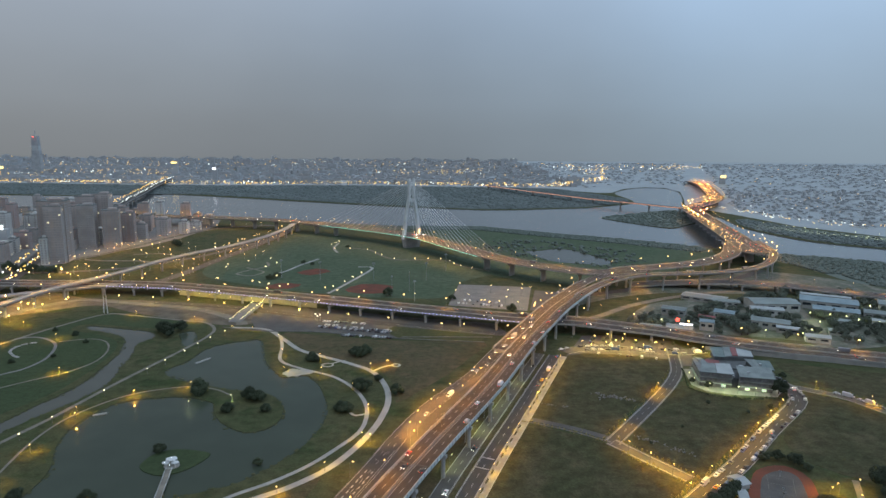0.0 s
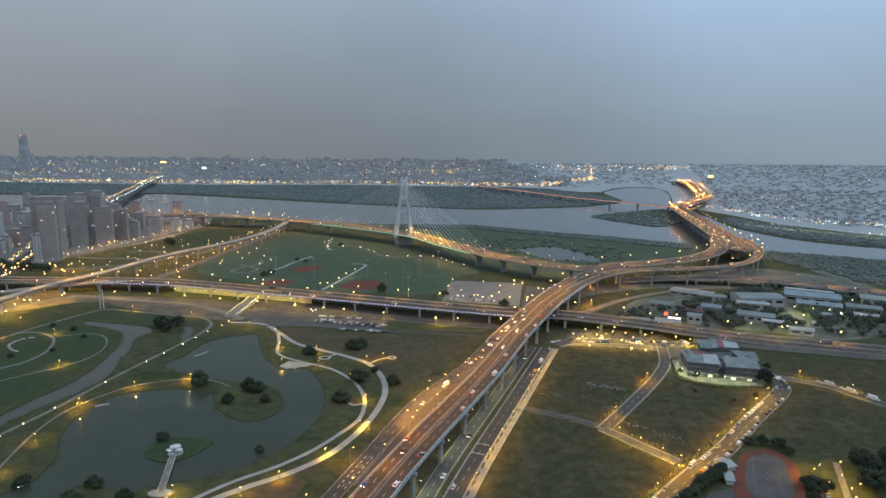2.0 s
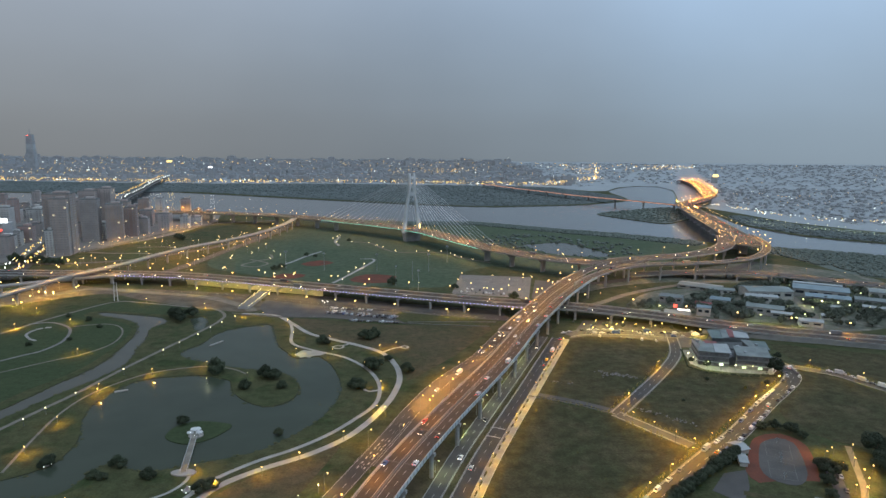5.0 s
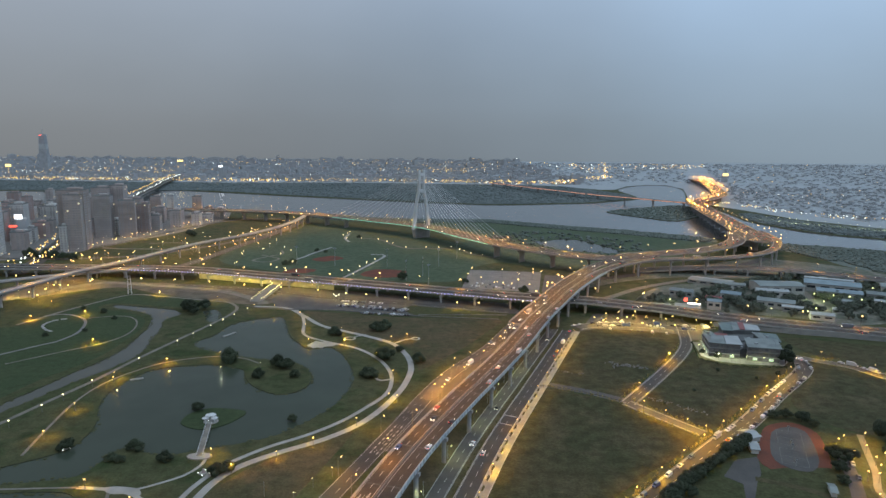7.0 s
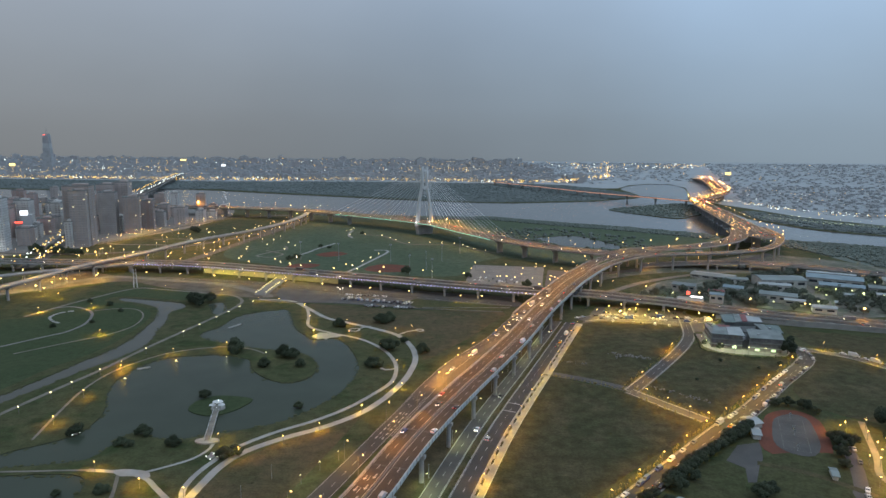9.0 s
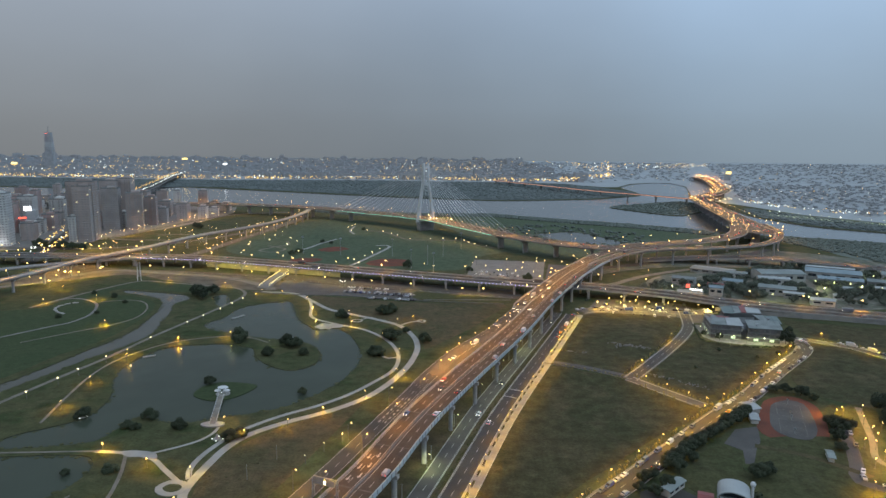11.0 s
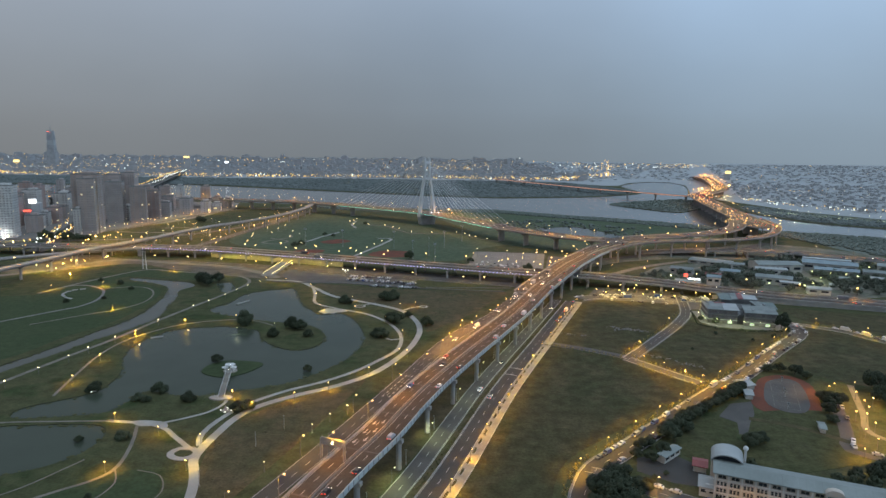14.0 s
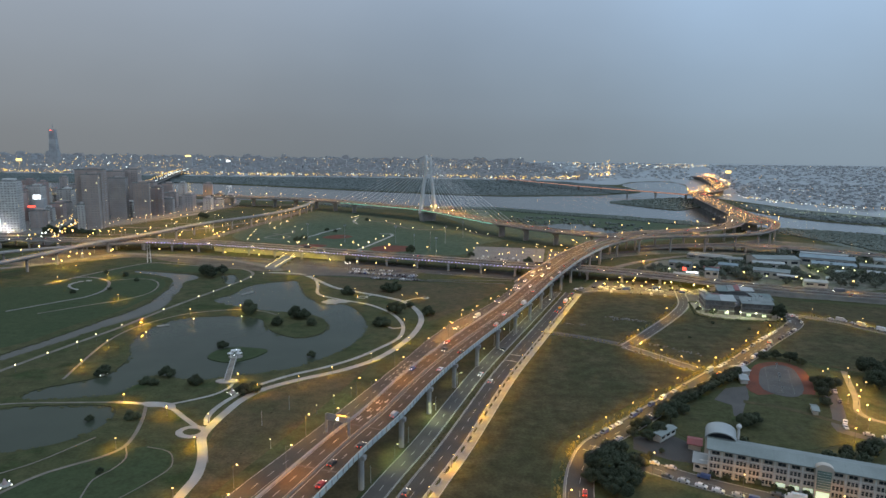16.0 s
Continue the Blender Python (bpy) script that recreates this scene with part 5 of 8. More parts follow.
s.ball(0, 0, 0, 0.42, rings=3, sides=6)
dot = s.make("led_light", LED, highway)
spots = [(x, y, z) for x, y, z, a in along(HIGH, 3.6, 14.05, 0) if -368 < x < 82]
dot.location = (spots[0][0], spots[0][1], spots[0][2] + 0.5)
for x, y, z in spots[1:]:
    d = dot.copy()
    scene.collection.objects.link(d)
    d.location = (x, y, z + 0.5)

# ---------------------------------------------------------------- plants


def leaf_cloud(s, centre, radii, count, size, rng, slot=0):
    """Small bent leaf sprays spread through an ellipsoid, thicker at its skin."""
    for _ in range(count):
        v = Vector((rng.gauss(0, 1), rng.gauss(0, 1), rng.gauss(0, 1))).normalized() * (0.45 + 0.6 * rng.random() ** 0.6)
        p = Vector((centre[0] + v.x * radii[0], centre[1] + v.y * radii[1], centre[2] + v.z * radii[2]))
        n = (v + Vector((rng.uniform(-1, 1), rng.uniform(-1, 1), rng.uniform(-0.2, 1.2))) * 0.8).normalized()
        a = n.orthogonal().normalized()
        a.rotate(Matrix.Rotation(rng.uniform(0, 6.28), 3, n))
        b = n.cross(a)
        k = size * rng.uniform(0.6, 1.35)
        s.add([tuple(p - a * k), tuple(p + b * k * 0.7 - n * k * 0.2), tuple(p + a * k), tuple(p - b * k * 0.7 - n * k * 0.2)], [(0, 1, 2), (0, 2, 3)], slot)


def tree(name, label, group, height, spread, seed, leaf=LEAF, leaves=900, size=0.55):
    rng = random.Random(seed)
    root = tagged(new(name), label, "tree", group)
    s = Shape()
    fork = height * 0.33
    s.tube((0, 0, -0.3), (0.1, 0.05, fork), height * 0.035, height * 0.024, 7)
    lobes, count = [], 9 if height < 10 else 17
    for i in range(count):
        a = 2.4 * i + rng.uniform(-0.3, 0.3)
        r = spread * rng.uniform(0.25, 0.78) if i else 0.0
        tip = (math.cos(a) * r, math.sin(a) * r, height * rng.uniform(0.42, 0.80) * (1.1 - 0.35 * r / spread) if i else height * 0.8)
        s.tube((0.1, 0.05, fork * rng.uniform(0.75, 1.0)), tip, height * 0.016, height * 0.006, 5)
        lobes.append((tip, spread * (rng.uniform(0.32, 0.50) if count < 10 else rng.uniform(0.20, 0.38))))
    s.make("trunk", BARK, root)
    s = Shape()
    for tip, r in lobes:
        leaf_cloud(s, tip, (r, r, r * rng.uniform(0.75, 1.05)), leaves // count, size, rng)
    s.make("crown", leaf, root)
    return root


def plant_out(protos, places, seed=3, lo=0.8, hi=1.2, sink=0.0):
    """Stands copies of the given trees at the places, (x, y) or (x, y, size)."""
    r = random.Random(seed)
    for i, p in enumerate(places):
        k = p[2] if len(p) > 2 else r.uniform(lo, hi)
        m = pose(p[0], p[1], p[3] if len(p) > 3 else -sink * k, 0, 0, r.uniform(0, 360))
        first = protos[i % len(protos)]
        if first.get("set"):
            ob = copy_thing(first, m)
        else:
            ob = first
            ob.matrix_basis = m
        ob["set"] = 1
        ob.scale = (k, k, k * r.uniform(0.9, 1.1))


parktrees = [tree("park_tree", "round dark green broadleaf tree on the grass", "park trees", 8.5, 5.4, 11 + i, leaves=3000, size=0.42) for i in range(3)]
plant_out(parktrees, [(-165, 414, 1.35), (-128, 404, 1.1), (-121, 402, 0.9), (-136, 385, 0.85), (-112, 385, 0.7), (-156, 331, 0.72), (-176, 272, 0.62, -1.2), (-169, 282, 0.8, -1.0), (-171, 270, 0.55, -1.2), (-149, 271, 0.72, -1.0), (-120, 259, 0.85, -1.2), (-116, 262, 0.8, -1.2), (-163, 228, 0.6, -1.0), (-160, 227, 0.5, -0.8), (-69, 493, 1.1), (-62, 496, 1.1), (-65, 491, 0.8), (-55, 421, 1.2), (-58, 425, 0.9), (-31, 415, 0.95), (-46, 440, 0.6), (-61, 386, 1.0), (-65, 389, 0.85), (-204, 283, 0.7), (-206, 281, 0.5),
                      (-320, 540, 0.6), (-345, 552, 0.5), (-300, 520, 0.45), (-330, 470, 0.5), (-306, 484, 0.4), (-98, 318, 0.5), (-102, 480, 0.9), (-98, 478, 0.7), (-180, 225, 0.4), (-150, 178, 0.3)], 5, sink=1.1)
plant_out([tree("park_tree", "broad dense tree group by the pool", "park trees", 11, 8.5, 31, DARKLEAF, 1500, 0.7)], [(-244, 548, 1.0), (-234, 556, 0.9), (-252, 556, 0.85), (-238, 538, 0.8)], 6)
streettrees = [tree("street_tree", "dense dark street tree beside the school wall", "trees along the school street", 9, 5.2, 41 + i, DARKLEAF, 3200, 0.45) for i in range(3)]
row = [(70, 224), (66, 216), (75, 228), (84, 236), (89, 241), (94, 246), (99, 251), (104, 256), (109, 261), (114, 265), (119, 270), (124, 274), (129, 279), (134, 283), (139, 288), (144, 292), (88, 232), (98, 242), (72, 214), (78, 219)]
plant_out(streettrees, row + [(x + 2.2, y + 2.6) for x, y in row[3:16]], 7, 0.55, 0.8)
bigtrees = [tree("banyan_tree", "huge dark spreading tree at the street corner", "trees at the corner", 13, 9.5, 51, DARKLEAF, 5600, 0.48), tree("banyan_tree", "huge dark spreading tree at the street corner", "trees at the corner", 12, 8.5, 52, DARKLEAF, 5200, 0.48)]
plant_out(bigtrees, [(44, 184, 0.72), (51, 192, 0.8), (43, 174, 0.62), (57, 186, 0.66), (49, 181, 0.85), (62, 190, 0.5), (46, 166, 0.58), (39, 177, 0.5), (54, 176, 0.55), (232, 420, 0.85), (177, 327, 0.4), (184, 327, 0.45), (190, 322, 0.5), (193, 315, 0.4), (186, 275, 0.62), (178, 266, 0.5), (184, 282, 0.5), (173, 255, 0.4), (121, 229, 0.55), (127, 232, 0.45),
                     (222, 296, 0.9), (232, 284, 0.9), (215, 278, 0.8), (228, 268, 0.85), (240, 300, 0.9), (218, 262, 0.7), (245, 275, 0.9), (208, 232, 0.7), (216, 244, 0.7)], 8)
schooltrees = [tree("garden_tree", "small dark garden tree in the school grounds", "school garden trees", 6, 3.6, 61 + i, DARKLEAF, 900, 0.5) for i in range(2)]
plant_out(schooltrees, [(110, 206, 1.0), (107, 203, 0.9), (140, 196, 0.9), (146, 194, 0.9), (152, 192, 1.0), (158, 200, 1.2), (150, 200, 1.0), (166, 206, 1.1), (87, 182, 0.45), (92, 180, 0.42), (97, 178, 0.45), (102, 176, 0.45), (107, 174, 0.42), (112, 171.5, 0.45), (117, 169.5, 0.45), (129, 164.5, 0.45), (134, 162.5, 0.45), (68, 198, 0.4), (74, 202, 0.4),
                        (214, 395, 0.6), (176, 402, 0.5), (196, 388, 0.4), (180, 440, 0.7), (188, 430, 0.8), (250, 450, 0.9), (146, 366, 0.35), (120, 345, 0.35)], 9)
r = random.Random(21)
yard = []
while len(yard) < 280:
    x, y = r.uniform(150, 470), r.uniform(530, 720)
    lower = 575 - 0.22 * (x - 130)
    if y < lower + 8 or y > 560 + 0.62 * (x - 130) or any(abs(x - a) < b and abs(y - c) < d for a, b, c, d in ((300, 14, 660, 9), (340, 24, 642, 20), (306, 17, 575, 12), (402, 28, 645, 18), (326, 12, 538, 8), (356, 9, 600, 40), (243, 10, 572, 12), (214, 14, 558, 12))):
        continue
    yard.append((x, y))
# leaves twice as pale as the park trees, with haze put into the colour
YARDLEAF = material("hazed_yard_leaves", (0.102, 0.120, 0.092), (0.120, 0.136, 0.106), rough=0.8, scale=0.25, fine=1.5, mix=0.4, per_object=0.25, spec=0.15)
yardtrees = [tree("yard_tree", "dark bushy tree among the sheds", "trees among the sheds", 8, 5.0, 71 + i, YARDLEAF, 1400, 0.5) for i in range(3)]
plant_out(yardtrees, yard, 10, 0.6, 1.15)
lot_trees = [(112 + 4.4 * i + r.uniform(-1.5, 1.5), 543 - 0.22 * 4.4 * i + r.uniform(-4, 3)) for i in range(20) if r.random() < 0.6]
plant_out(yardtrees, lot_trees, 14, 0.3, 0.45)
plant_out([tree("meadow_tree", "lone round tree on the floodplain", "floodplain trees", 9, 6, 81, LEAF, 900, 0.8)], [(-424, 1010), (-430, 1016), (-418, 1004), (-205, 778, 0.9), (-212, 770, 0.8), (-178, 860, 0.5), (-60, 690, 1.0), (70, 628, 0.9), (10, 674, 0.7), (-150, 1000, 0.6), (-192, 870, 0.6), (-520, 800, 1.3), (-535, 806, 1.3), (-506, 796, 1.1), (-548, 800, 1.3), (-490, 790, 1.0), (-560, 812, 1.2), (60, 600, 0.7)], 11)


def clump_stuff(name, label, mat, spots, rng, low, high, squat):
    """Woodland that nobody could count: uneven leafy humps, each a lumpy shell with side sprays."""
    s = Shape()
    for x, y in spots:
        k = rng.uniform(low, high)
        n0 = len(s.v)
        s.ball(x, y, k * squat * 0.5, k, flat=squat, rings=3, sides=6)
        for i in range(n0, len(s.v)):
            vx, vy, vz = s.v[i]
            j = 1 + rng.uniform(-0.28, 0.28)
            s.v[i] = (x + (vx - x) * j, y + (vy - y) * j, max(-0.4, vz * (1 + rng.uniform(-0.25, 0.3))))
    return tagged(s.make(name, mat, smooth=True), label, "woods", kind="stuff")


# a sheet in the woods' haze-paled colour, so gaps between humps stay pale
def woods_floor(poly, mat, z):
    s = Shape()
    s.slab(outline(poly, 20), -0.3, z)
    tagged(s.make("woodland_floor", mat), "floor of the woods in the crowns' haze-paled colour", "ground", kind="structure")


def inside(pt, poly):
    x, y, hit = pt[0], pt[1], False
    for (ax, ay), (bx, by) in zip(poly, poly[1:] + poly[:1]):
        if (ay > y) != (by > y) and x < (bx - ax) * (y - ay) / (by - ay) + ax:
            hit = not hit
    return hit


def scatter(poly, count, rng, avoid=()):
    xs, ys, out = [p[0] for p in poly], [p[1] for p in poly], []
    for _ in range(count * 30):
        p = (rng.uniform(min(xs), max(xs)), rng.uniform(min(ys), max(ys)))
        if inside(p, poly) and not any(inside(p, a) for a in avoid):
            out.append(p)
            if len(out) == count:
                break
    return out


r = random.Random(33)
NEARBANK = [(-300, 1300), (-90, 1255), (74, 1255), (224, 1160), (314, 1110), (393, 1052), (430, 1015), (400, 985), (300, 1060), (200, 1120), (60, 1215), (-80, 1200), (-180, 1210), (-280, 1270)]
RIGHTWOOD = [(480, 960), (520, 970), (588, 940), (640, 905), (850, 800), (1100, 690), (1000, 560), (800, 640), (640, 690), (520, 760), (500, 850)]
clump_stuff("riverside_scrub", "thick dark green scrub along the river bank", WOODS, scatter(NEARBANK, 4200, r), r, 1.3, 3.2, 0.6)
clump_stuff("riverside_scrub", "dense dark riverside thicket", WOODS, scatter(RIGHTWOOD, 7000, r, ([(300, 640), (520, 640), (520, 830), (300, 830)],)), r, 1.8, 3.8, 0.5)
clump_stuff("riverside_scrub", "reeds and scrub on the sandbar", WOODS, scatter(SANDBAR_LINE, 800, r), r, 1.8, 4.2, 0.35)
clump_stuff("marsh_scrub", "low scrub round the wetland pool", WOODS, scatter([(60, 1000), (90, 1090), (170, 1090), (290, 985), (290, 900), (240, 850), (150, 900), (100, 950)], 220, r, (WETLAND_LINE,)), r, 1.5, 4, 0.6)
FARBELT = [(-2600, 2200), (-1293, 1900), (-767, 1940), (-500, 1825), (-277, 1725), (22, 1605), (150, 1590), (288, 1630), (365, 1655), (458, 1728), (515, 1790), (535, 1910), (480, 2060), (400, 2250), (239, 2300), (-312, 2352), (-791, 2305), (-1209, 2315), (-1650, 2355), (-2600, 2600)]
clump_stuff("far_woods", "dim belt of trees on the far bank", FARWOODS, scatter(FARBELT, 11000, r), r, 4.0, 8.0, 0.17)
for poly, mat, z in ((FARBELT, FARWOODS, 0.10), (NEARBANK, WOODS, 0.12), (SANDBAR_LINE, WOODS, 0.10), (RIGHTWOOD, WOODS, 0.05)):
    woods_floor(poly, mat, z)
FAREMBANK = [(612, 1285), (630, 1175), (660, 1102), (728, 1042), (905, 935), (1305, 742), (2400, 395), (2420, 450), (1325, 800), (922, 1035), (785, 1150), (705, 1265), (668, 1400), (640, 1400)]
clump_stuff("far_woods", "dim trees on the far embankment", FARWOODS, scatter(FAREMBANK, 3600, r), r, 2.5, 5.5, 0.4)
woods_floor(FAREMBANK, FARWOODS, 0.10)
# the far bridge's lit edge, imitated by a strip that glows itself
s = Shape()
s.sweep(shifted(FARB, 9.1, 0.55), [(-0.1, 0.5), (0.15, 0.5), (0.15, -0.5), (-0.1, -0.5)])
s.make("light_strip", glowing("rose_lit_edge_glow", (1.0, 0.46, 0.30), 0.75, False), far_bridge, "rose orange glowing strip standing in for the lit deck edge")
# reeds and water weeds along the shores of the ponds
s = Shape()
rs = random.Random(61)
for n in ("pond", "lily_pond", "park_stream", "small_pool"):
    for x, y, z, a in along([(px, py, 0) for px, py in lines[n]], 0.9):
        wide = 1.6 + 2.6 * noise.noise((x * 0.05, y * 0.05, 7))
        for _ in range(1 if rs.random() < 0.7 else 0):
            off = rs.uniform(-1.0, 1.0) * max(0.5, wide)
            k = rs.uniform(0.3, 0.95)
            px, py = x + off * math.sin(radians(a)) + rs.uniform(-0.5, 0.5), y - off * math.cos(radians(a)) + rs.uniform(-0.5, 0.5)
            s.ball(px, py, -0.3, k * 1.5, flat=0.22, rings=3, sides=7)
tagged(s.make("shore_reeds", PARKGRASS), "low reeds and weeds along the pond shores", "reeds", kind="stuff")
# broken concrete and pale weeds left on the fallow field
s = Shape()
rb = random.Random(52)
for x0, y0, x1, y1, n in ((104, 418, 129, 407, 70), (106, 409, 118, 414, 26), (112, 356, 141, 332, 40), (66, 400, 82, 396, 14)):
    for _ in range(n):
        t = rb.random()
        k = rb.uniform(0.25, 0.9)
        s.box(x0 + (x1 - x0) * t + rb.gauss(0, 1.2), y0 + (y1 - y0) * t + rb.gauss(0, 1.4), -0.05, k * rb.uniform(0.8, 2.2), k, 0.3 + k * 0.3, rb.uniform(0, 180), taper=0.8)
tagged(s.make("rubble", LOTCONCRETE), "broken pale concrete rubble lying in the field", "rubble", kind="stuff")
# shrubs and tussocks on the fields
s = Shape()
rr = random.Random(44)
fields = [l for n, l, m, t, z in PLOTS if n in ("fallow_field", "dry_meadow")]
for poly in fields:
    for x, y in scatter(poly, 120, rr):
        if noise.noise((x * 0.03, y * 0.03, 2)) > -0.05:
            k = rr.uniform(0.25, 0.8)
            s.ball(x, y, k * 0.05, k, flat=0.25, rings=3, sides=5)
tagged(s.make("tussocks", FIELD), "scattered tussocks and weeds on the fallow fields", "weeds", kind="stuff")
# kerbside growth standing for fence and grass, added to catch the lamp glow
s = Shape()
for base, side, lo, hi in ((ROADS[3], -7.6, 150, 400), (ROADS[2], -5.6, 0, 999), (ROADS[2], 5.6, 0, 999), (ROADS[0], 5.4, 0, 999), (ROADS[1], -5.8, 0, 460), (ROADS[4], -5.0, 330, 430)):
    for x, y, z, a in along(base, 1.3, side):
        if lo < y < hi and rr.random() < 0.85 and noise.noise((x * 0.07, y * 0.07, 4)) > -0.25:
            k = rr.uniform(0.4, 1.1) * (1.8 if rr.random() < 0.25 else 1.0)
            leaf_cloud(s, (x + rr.gauss(0, 0.7), y + rr.gauss(0, 0.7), k * 0.9), (0.45 * k, 0.45 * k, k), 16, 0.34, rr)
tagged(s.make("roadside_weeds", STRAW), "tall uneven weeds along the lamp-lit street sides", "weeds", kind="stuff")
s = Shape()
for x, y, z, a in along(smooth_line(WALKLINE, 8), 2.2, -10.2):
    if rr.random() < 0.8:
        leaf_cloud(s, (x + rr.uniform(-0.6, 0.6), y, 0.6), (0.7, 0.7, 0.4), 12, 0.3, rr)
tagged(s.make("median_shrubs", MEDIANLEAF), "low shrubs along the median strip", "shrubs", kind="stuff")
beds = []
for x, y, z, a in along(WALK, 9.6, 1.5, 3):
    if 40 < y < 480 and not 366 < y < 386:
        bed = tagged(new("planting_bed"), "long kerbed bed of clipped shrubs in the pavement", "planting bed", "beds along the pavement")
        bed.matrix_basis = pose(x, y, 0.2, 0, 0, a)
        if beds:
            for c in beds[0].children:
                d = c.copy()
                scene.collection.objects.link(d)
                d.parent = bed
        else:
            s = Shape()
            s.box(0, 0, 0, 5.6, 1.5, 0.22)
            s.make("kerb", KERB, bed)
            s = Shape()
            for i in range(12):
                leaf_cloud(s, (-2.4 + i * 0.43, 0, 0.45), (0.4, 0.55, 0.3), 16, 0.22, rr)
            s.make("shrubs", material("clipped_bed_shrubs", (0.105, 0.100, 0.042), (0.130, 0.115, 0.058), rough=0.85, scale=0.5, fine=2, mix=0.35, per_object=0.25, spec=0.1), bed)
        beds.append(bed)

# ---------------------------------------------------------------- building materials
def facade(name, col, rough=0.8):
    return material(name, col, tuple(v * 0.82 for v in col), rough=rough, scale=0.06, fine=1.2, mix=0.12, per_object=0.1)


WALLS = [facade("grey_tile_facade", (0.42, 0.375, 0.35)), facade("brown_tile_facade", (0.41, 0.335, 0.30)), facade("pink_grey_facade", (0.44, 0.375, 0.345)), facade("pale_facade", (0.58, 0.56, 0.53)), facade("red_brick_tile", (0.40, 0.30, 0.27))]
# window colour raised close to the walls, as haze would lower the contrast
FLATWIN = material("hazed_flat_window", (0.34, 0.315, 0.30), (0.27, 0.255, 0.25), rough=0.3, scale=0.3, mix=0.15, per_object=0.2)
ROOF = material("flat_roof", (0.24, 0.24, 0.23), (0.17, 0.175, 0.17), scale=0.1, rough=0.9)
METALROOF = material("pale_metal_roof", (0.22, 0.25, 0.24), (0.165, 0.19, 0.18), rough=0.55, scale=0.06, fine=1.0, mix=0.12, per_object=0.2)
WHITEROOF = material("white_metal_roof", (0.35, 0.37, 0.365), (0.265, 0.285, 0.285), rough=0.5, scale=0.08, mix=0.1)
BLUEROOF = material("blue_grey_metal_roof", (0.20, 0.26, 0.285), (0.15, 0.20, 0.22), rough=0.5, scale=0.08, mix=0.1)
REDROOF = material("red_metal_roof", (0.26, 0.07, 0.065), (0.20, 0.065, 0.06), rough=0.55, scale=0.1, mix=0.12)
GLASS = material("dark_window_glass", (0.035, 0.042, 0.050), rough=0.12, scale=0.3, mix=0.1, spec=0.6)
# grey in place of dark glass, for less contrast with the walls
GREYWIN = material("grey_window", (0.20, 0.185, 0.18), (0.15, 0.145, 0.145), rough=0.3, scale=0.3, mix=0.1, per_object=0.2)
TRIMW = material("white_trim", (0.66, 0.66, 0.64), rough=0.7, scale=0.3, mix=0.08)
SCHOOLWALL = material("cream_school_wall", (0.50, 0.45, 0.39), (0.42, 0.375, 0.325), rough=0.8, scale=0.2, mix=0.1)
LITWIN = glowing("lit_window", (1.0, 0.80, 0.48), 0.8, False)
COOLWIN = glowing("lit_cool_window", (0.80, 1.0, 0.72), 0.5, False)
SIGNWHITE = glowing("white_sign_panel", (0.95, 0.98, 1.0), 2.5, False)
SIGNRED = glowing("red_sign_panel", (1.0, 0.10, 0.06), 2.5, False)
SIGNAMBER = glowing("amber_sign_panel", (1.0, 0.72, 0.22), 2.5, False)


def block(name, label, x, y, w, d, h, turn, wall, rng, category="building", group="", lit=0.05, storey=3.4, bay=3.6, stripes=False, crown=True):
    """A building with storeys: body, roof with parapet and stair house, windows set into each side, balcony slabs."""
    root = tagged(new(name), label, category, group)
    root.matrix_basis = pose(x, y, 0, 0, 0, turn)
    s = Shape()
    s.box(0, 0, -0.5, w, d, h + 0.5)
    if crown:
        s.box(w * 0.1, 0, h, w * 0.5, d * 0.55, 3.2)
    s.make("wall", wall, root)
    s = Shape()
    for bx, by, sx, sy in ((0, d / 2, w + 0.4, 0.4), (0, -d / 2, w + 0.4, 0.4), (w / 2, 0, 0.4, d), (-w / 2, 0, 0.4, d)):
        s.box(bx, by, h - 0.2, sx, sy, 1.3)
    s.box(0, 0, h, w - 0.3, d - 0.3, 0.12)
    for _ in range(rng.randint(1, 3)):
        s.tube((rng.uniform(-w, w) * 0.32, rng.uniform(-d, d) * 0.3, h), (rng.uniform(-w, w) * 0.32, rng.uniform(-d, d) * 0.3, h + 2.4), 1.0, 1.0, 8)
    s.make("roof", ROOF, root)
    s, floors = Shape(), int(h / storey)
    slabs = Shape()
    for side, (length, depth) in enumerate(((w, d), (d, w), (w, d), (d, w))):
        n = max(2, int(length / bay))
        ca, sa = math.cos(side * math.pi / 2), math.sin(side * math.pi / 2)
        for f in range(floors):
            zz = f * storey + 0.9
            for i in range(n):
                if (i * 7 + side * 3) % 5 == 4 and not stripes:
                    continue
                u = -length / 2 + (i + 0.5) * length / n
                slot = 1 if rng.random() < lit else 0
                q = [(u - bay * 0.3, -depth / 2 - 0.05), (u + bay * 0.3, -depth / 2 - 0.05)]
                a, b = [(px * ca - py * sa, px * sa + py * ca) for px, py in q]
                s.add([(*a, zz), (*b, zz), (*b, zz + storey * 0.55), (*a, zz + storey * 0.55)], [(0, 1, 2, 3)], slot)
            if stripes or side % 2 == 0:
                px, py = 0, -depth / 2 - 0.4
                slabs.box(px * ca - py * sa, px * sa + py * ca, f * storey, length * 0.94, 0.8, 0.45 if not stripes else 1.5, side * 90)
    n0 = len(s.v)
    s.v += slabs.v
    s.f += [tuple(i + n0 for i in f) for f in slabs.f]
    s.m += [2] * len(slabs.f)
    win = s.make("window_grid", [FLATWIN, LITWIN, TRIMW if stripes else wall], root)
    win["kind"] = "stuff"
    return root


rng = random.Random(77)
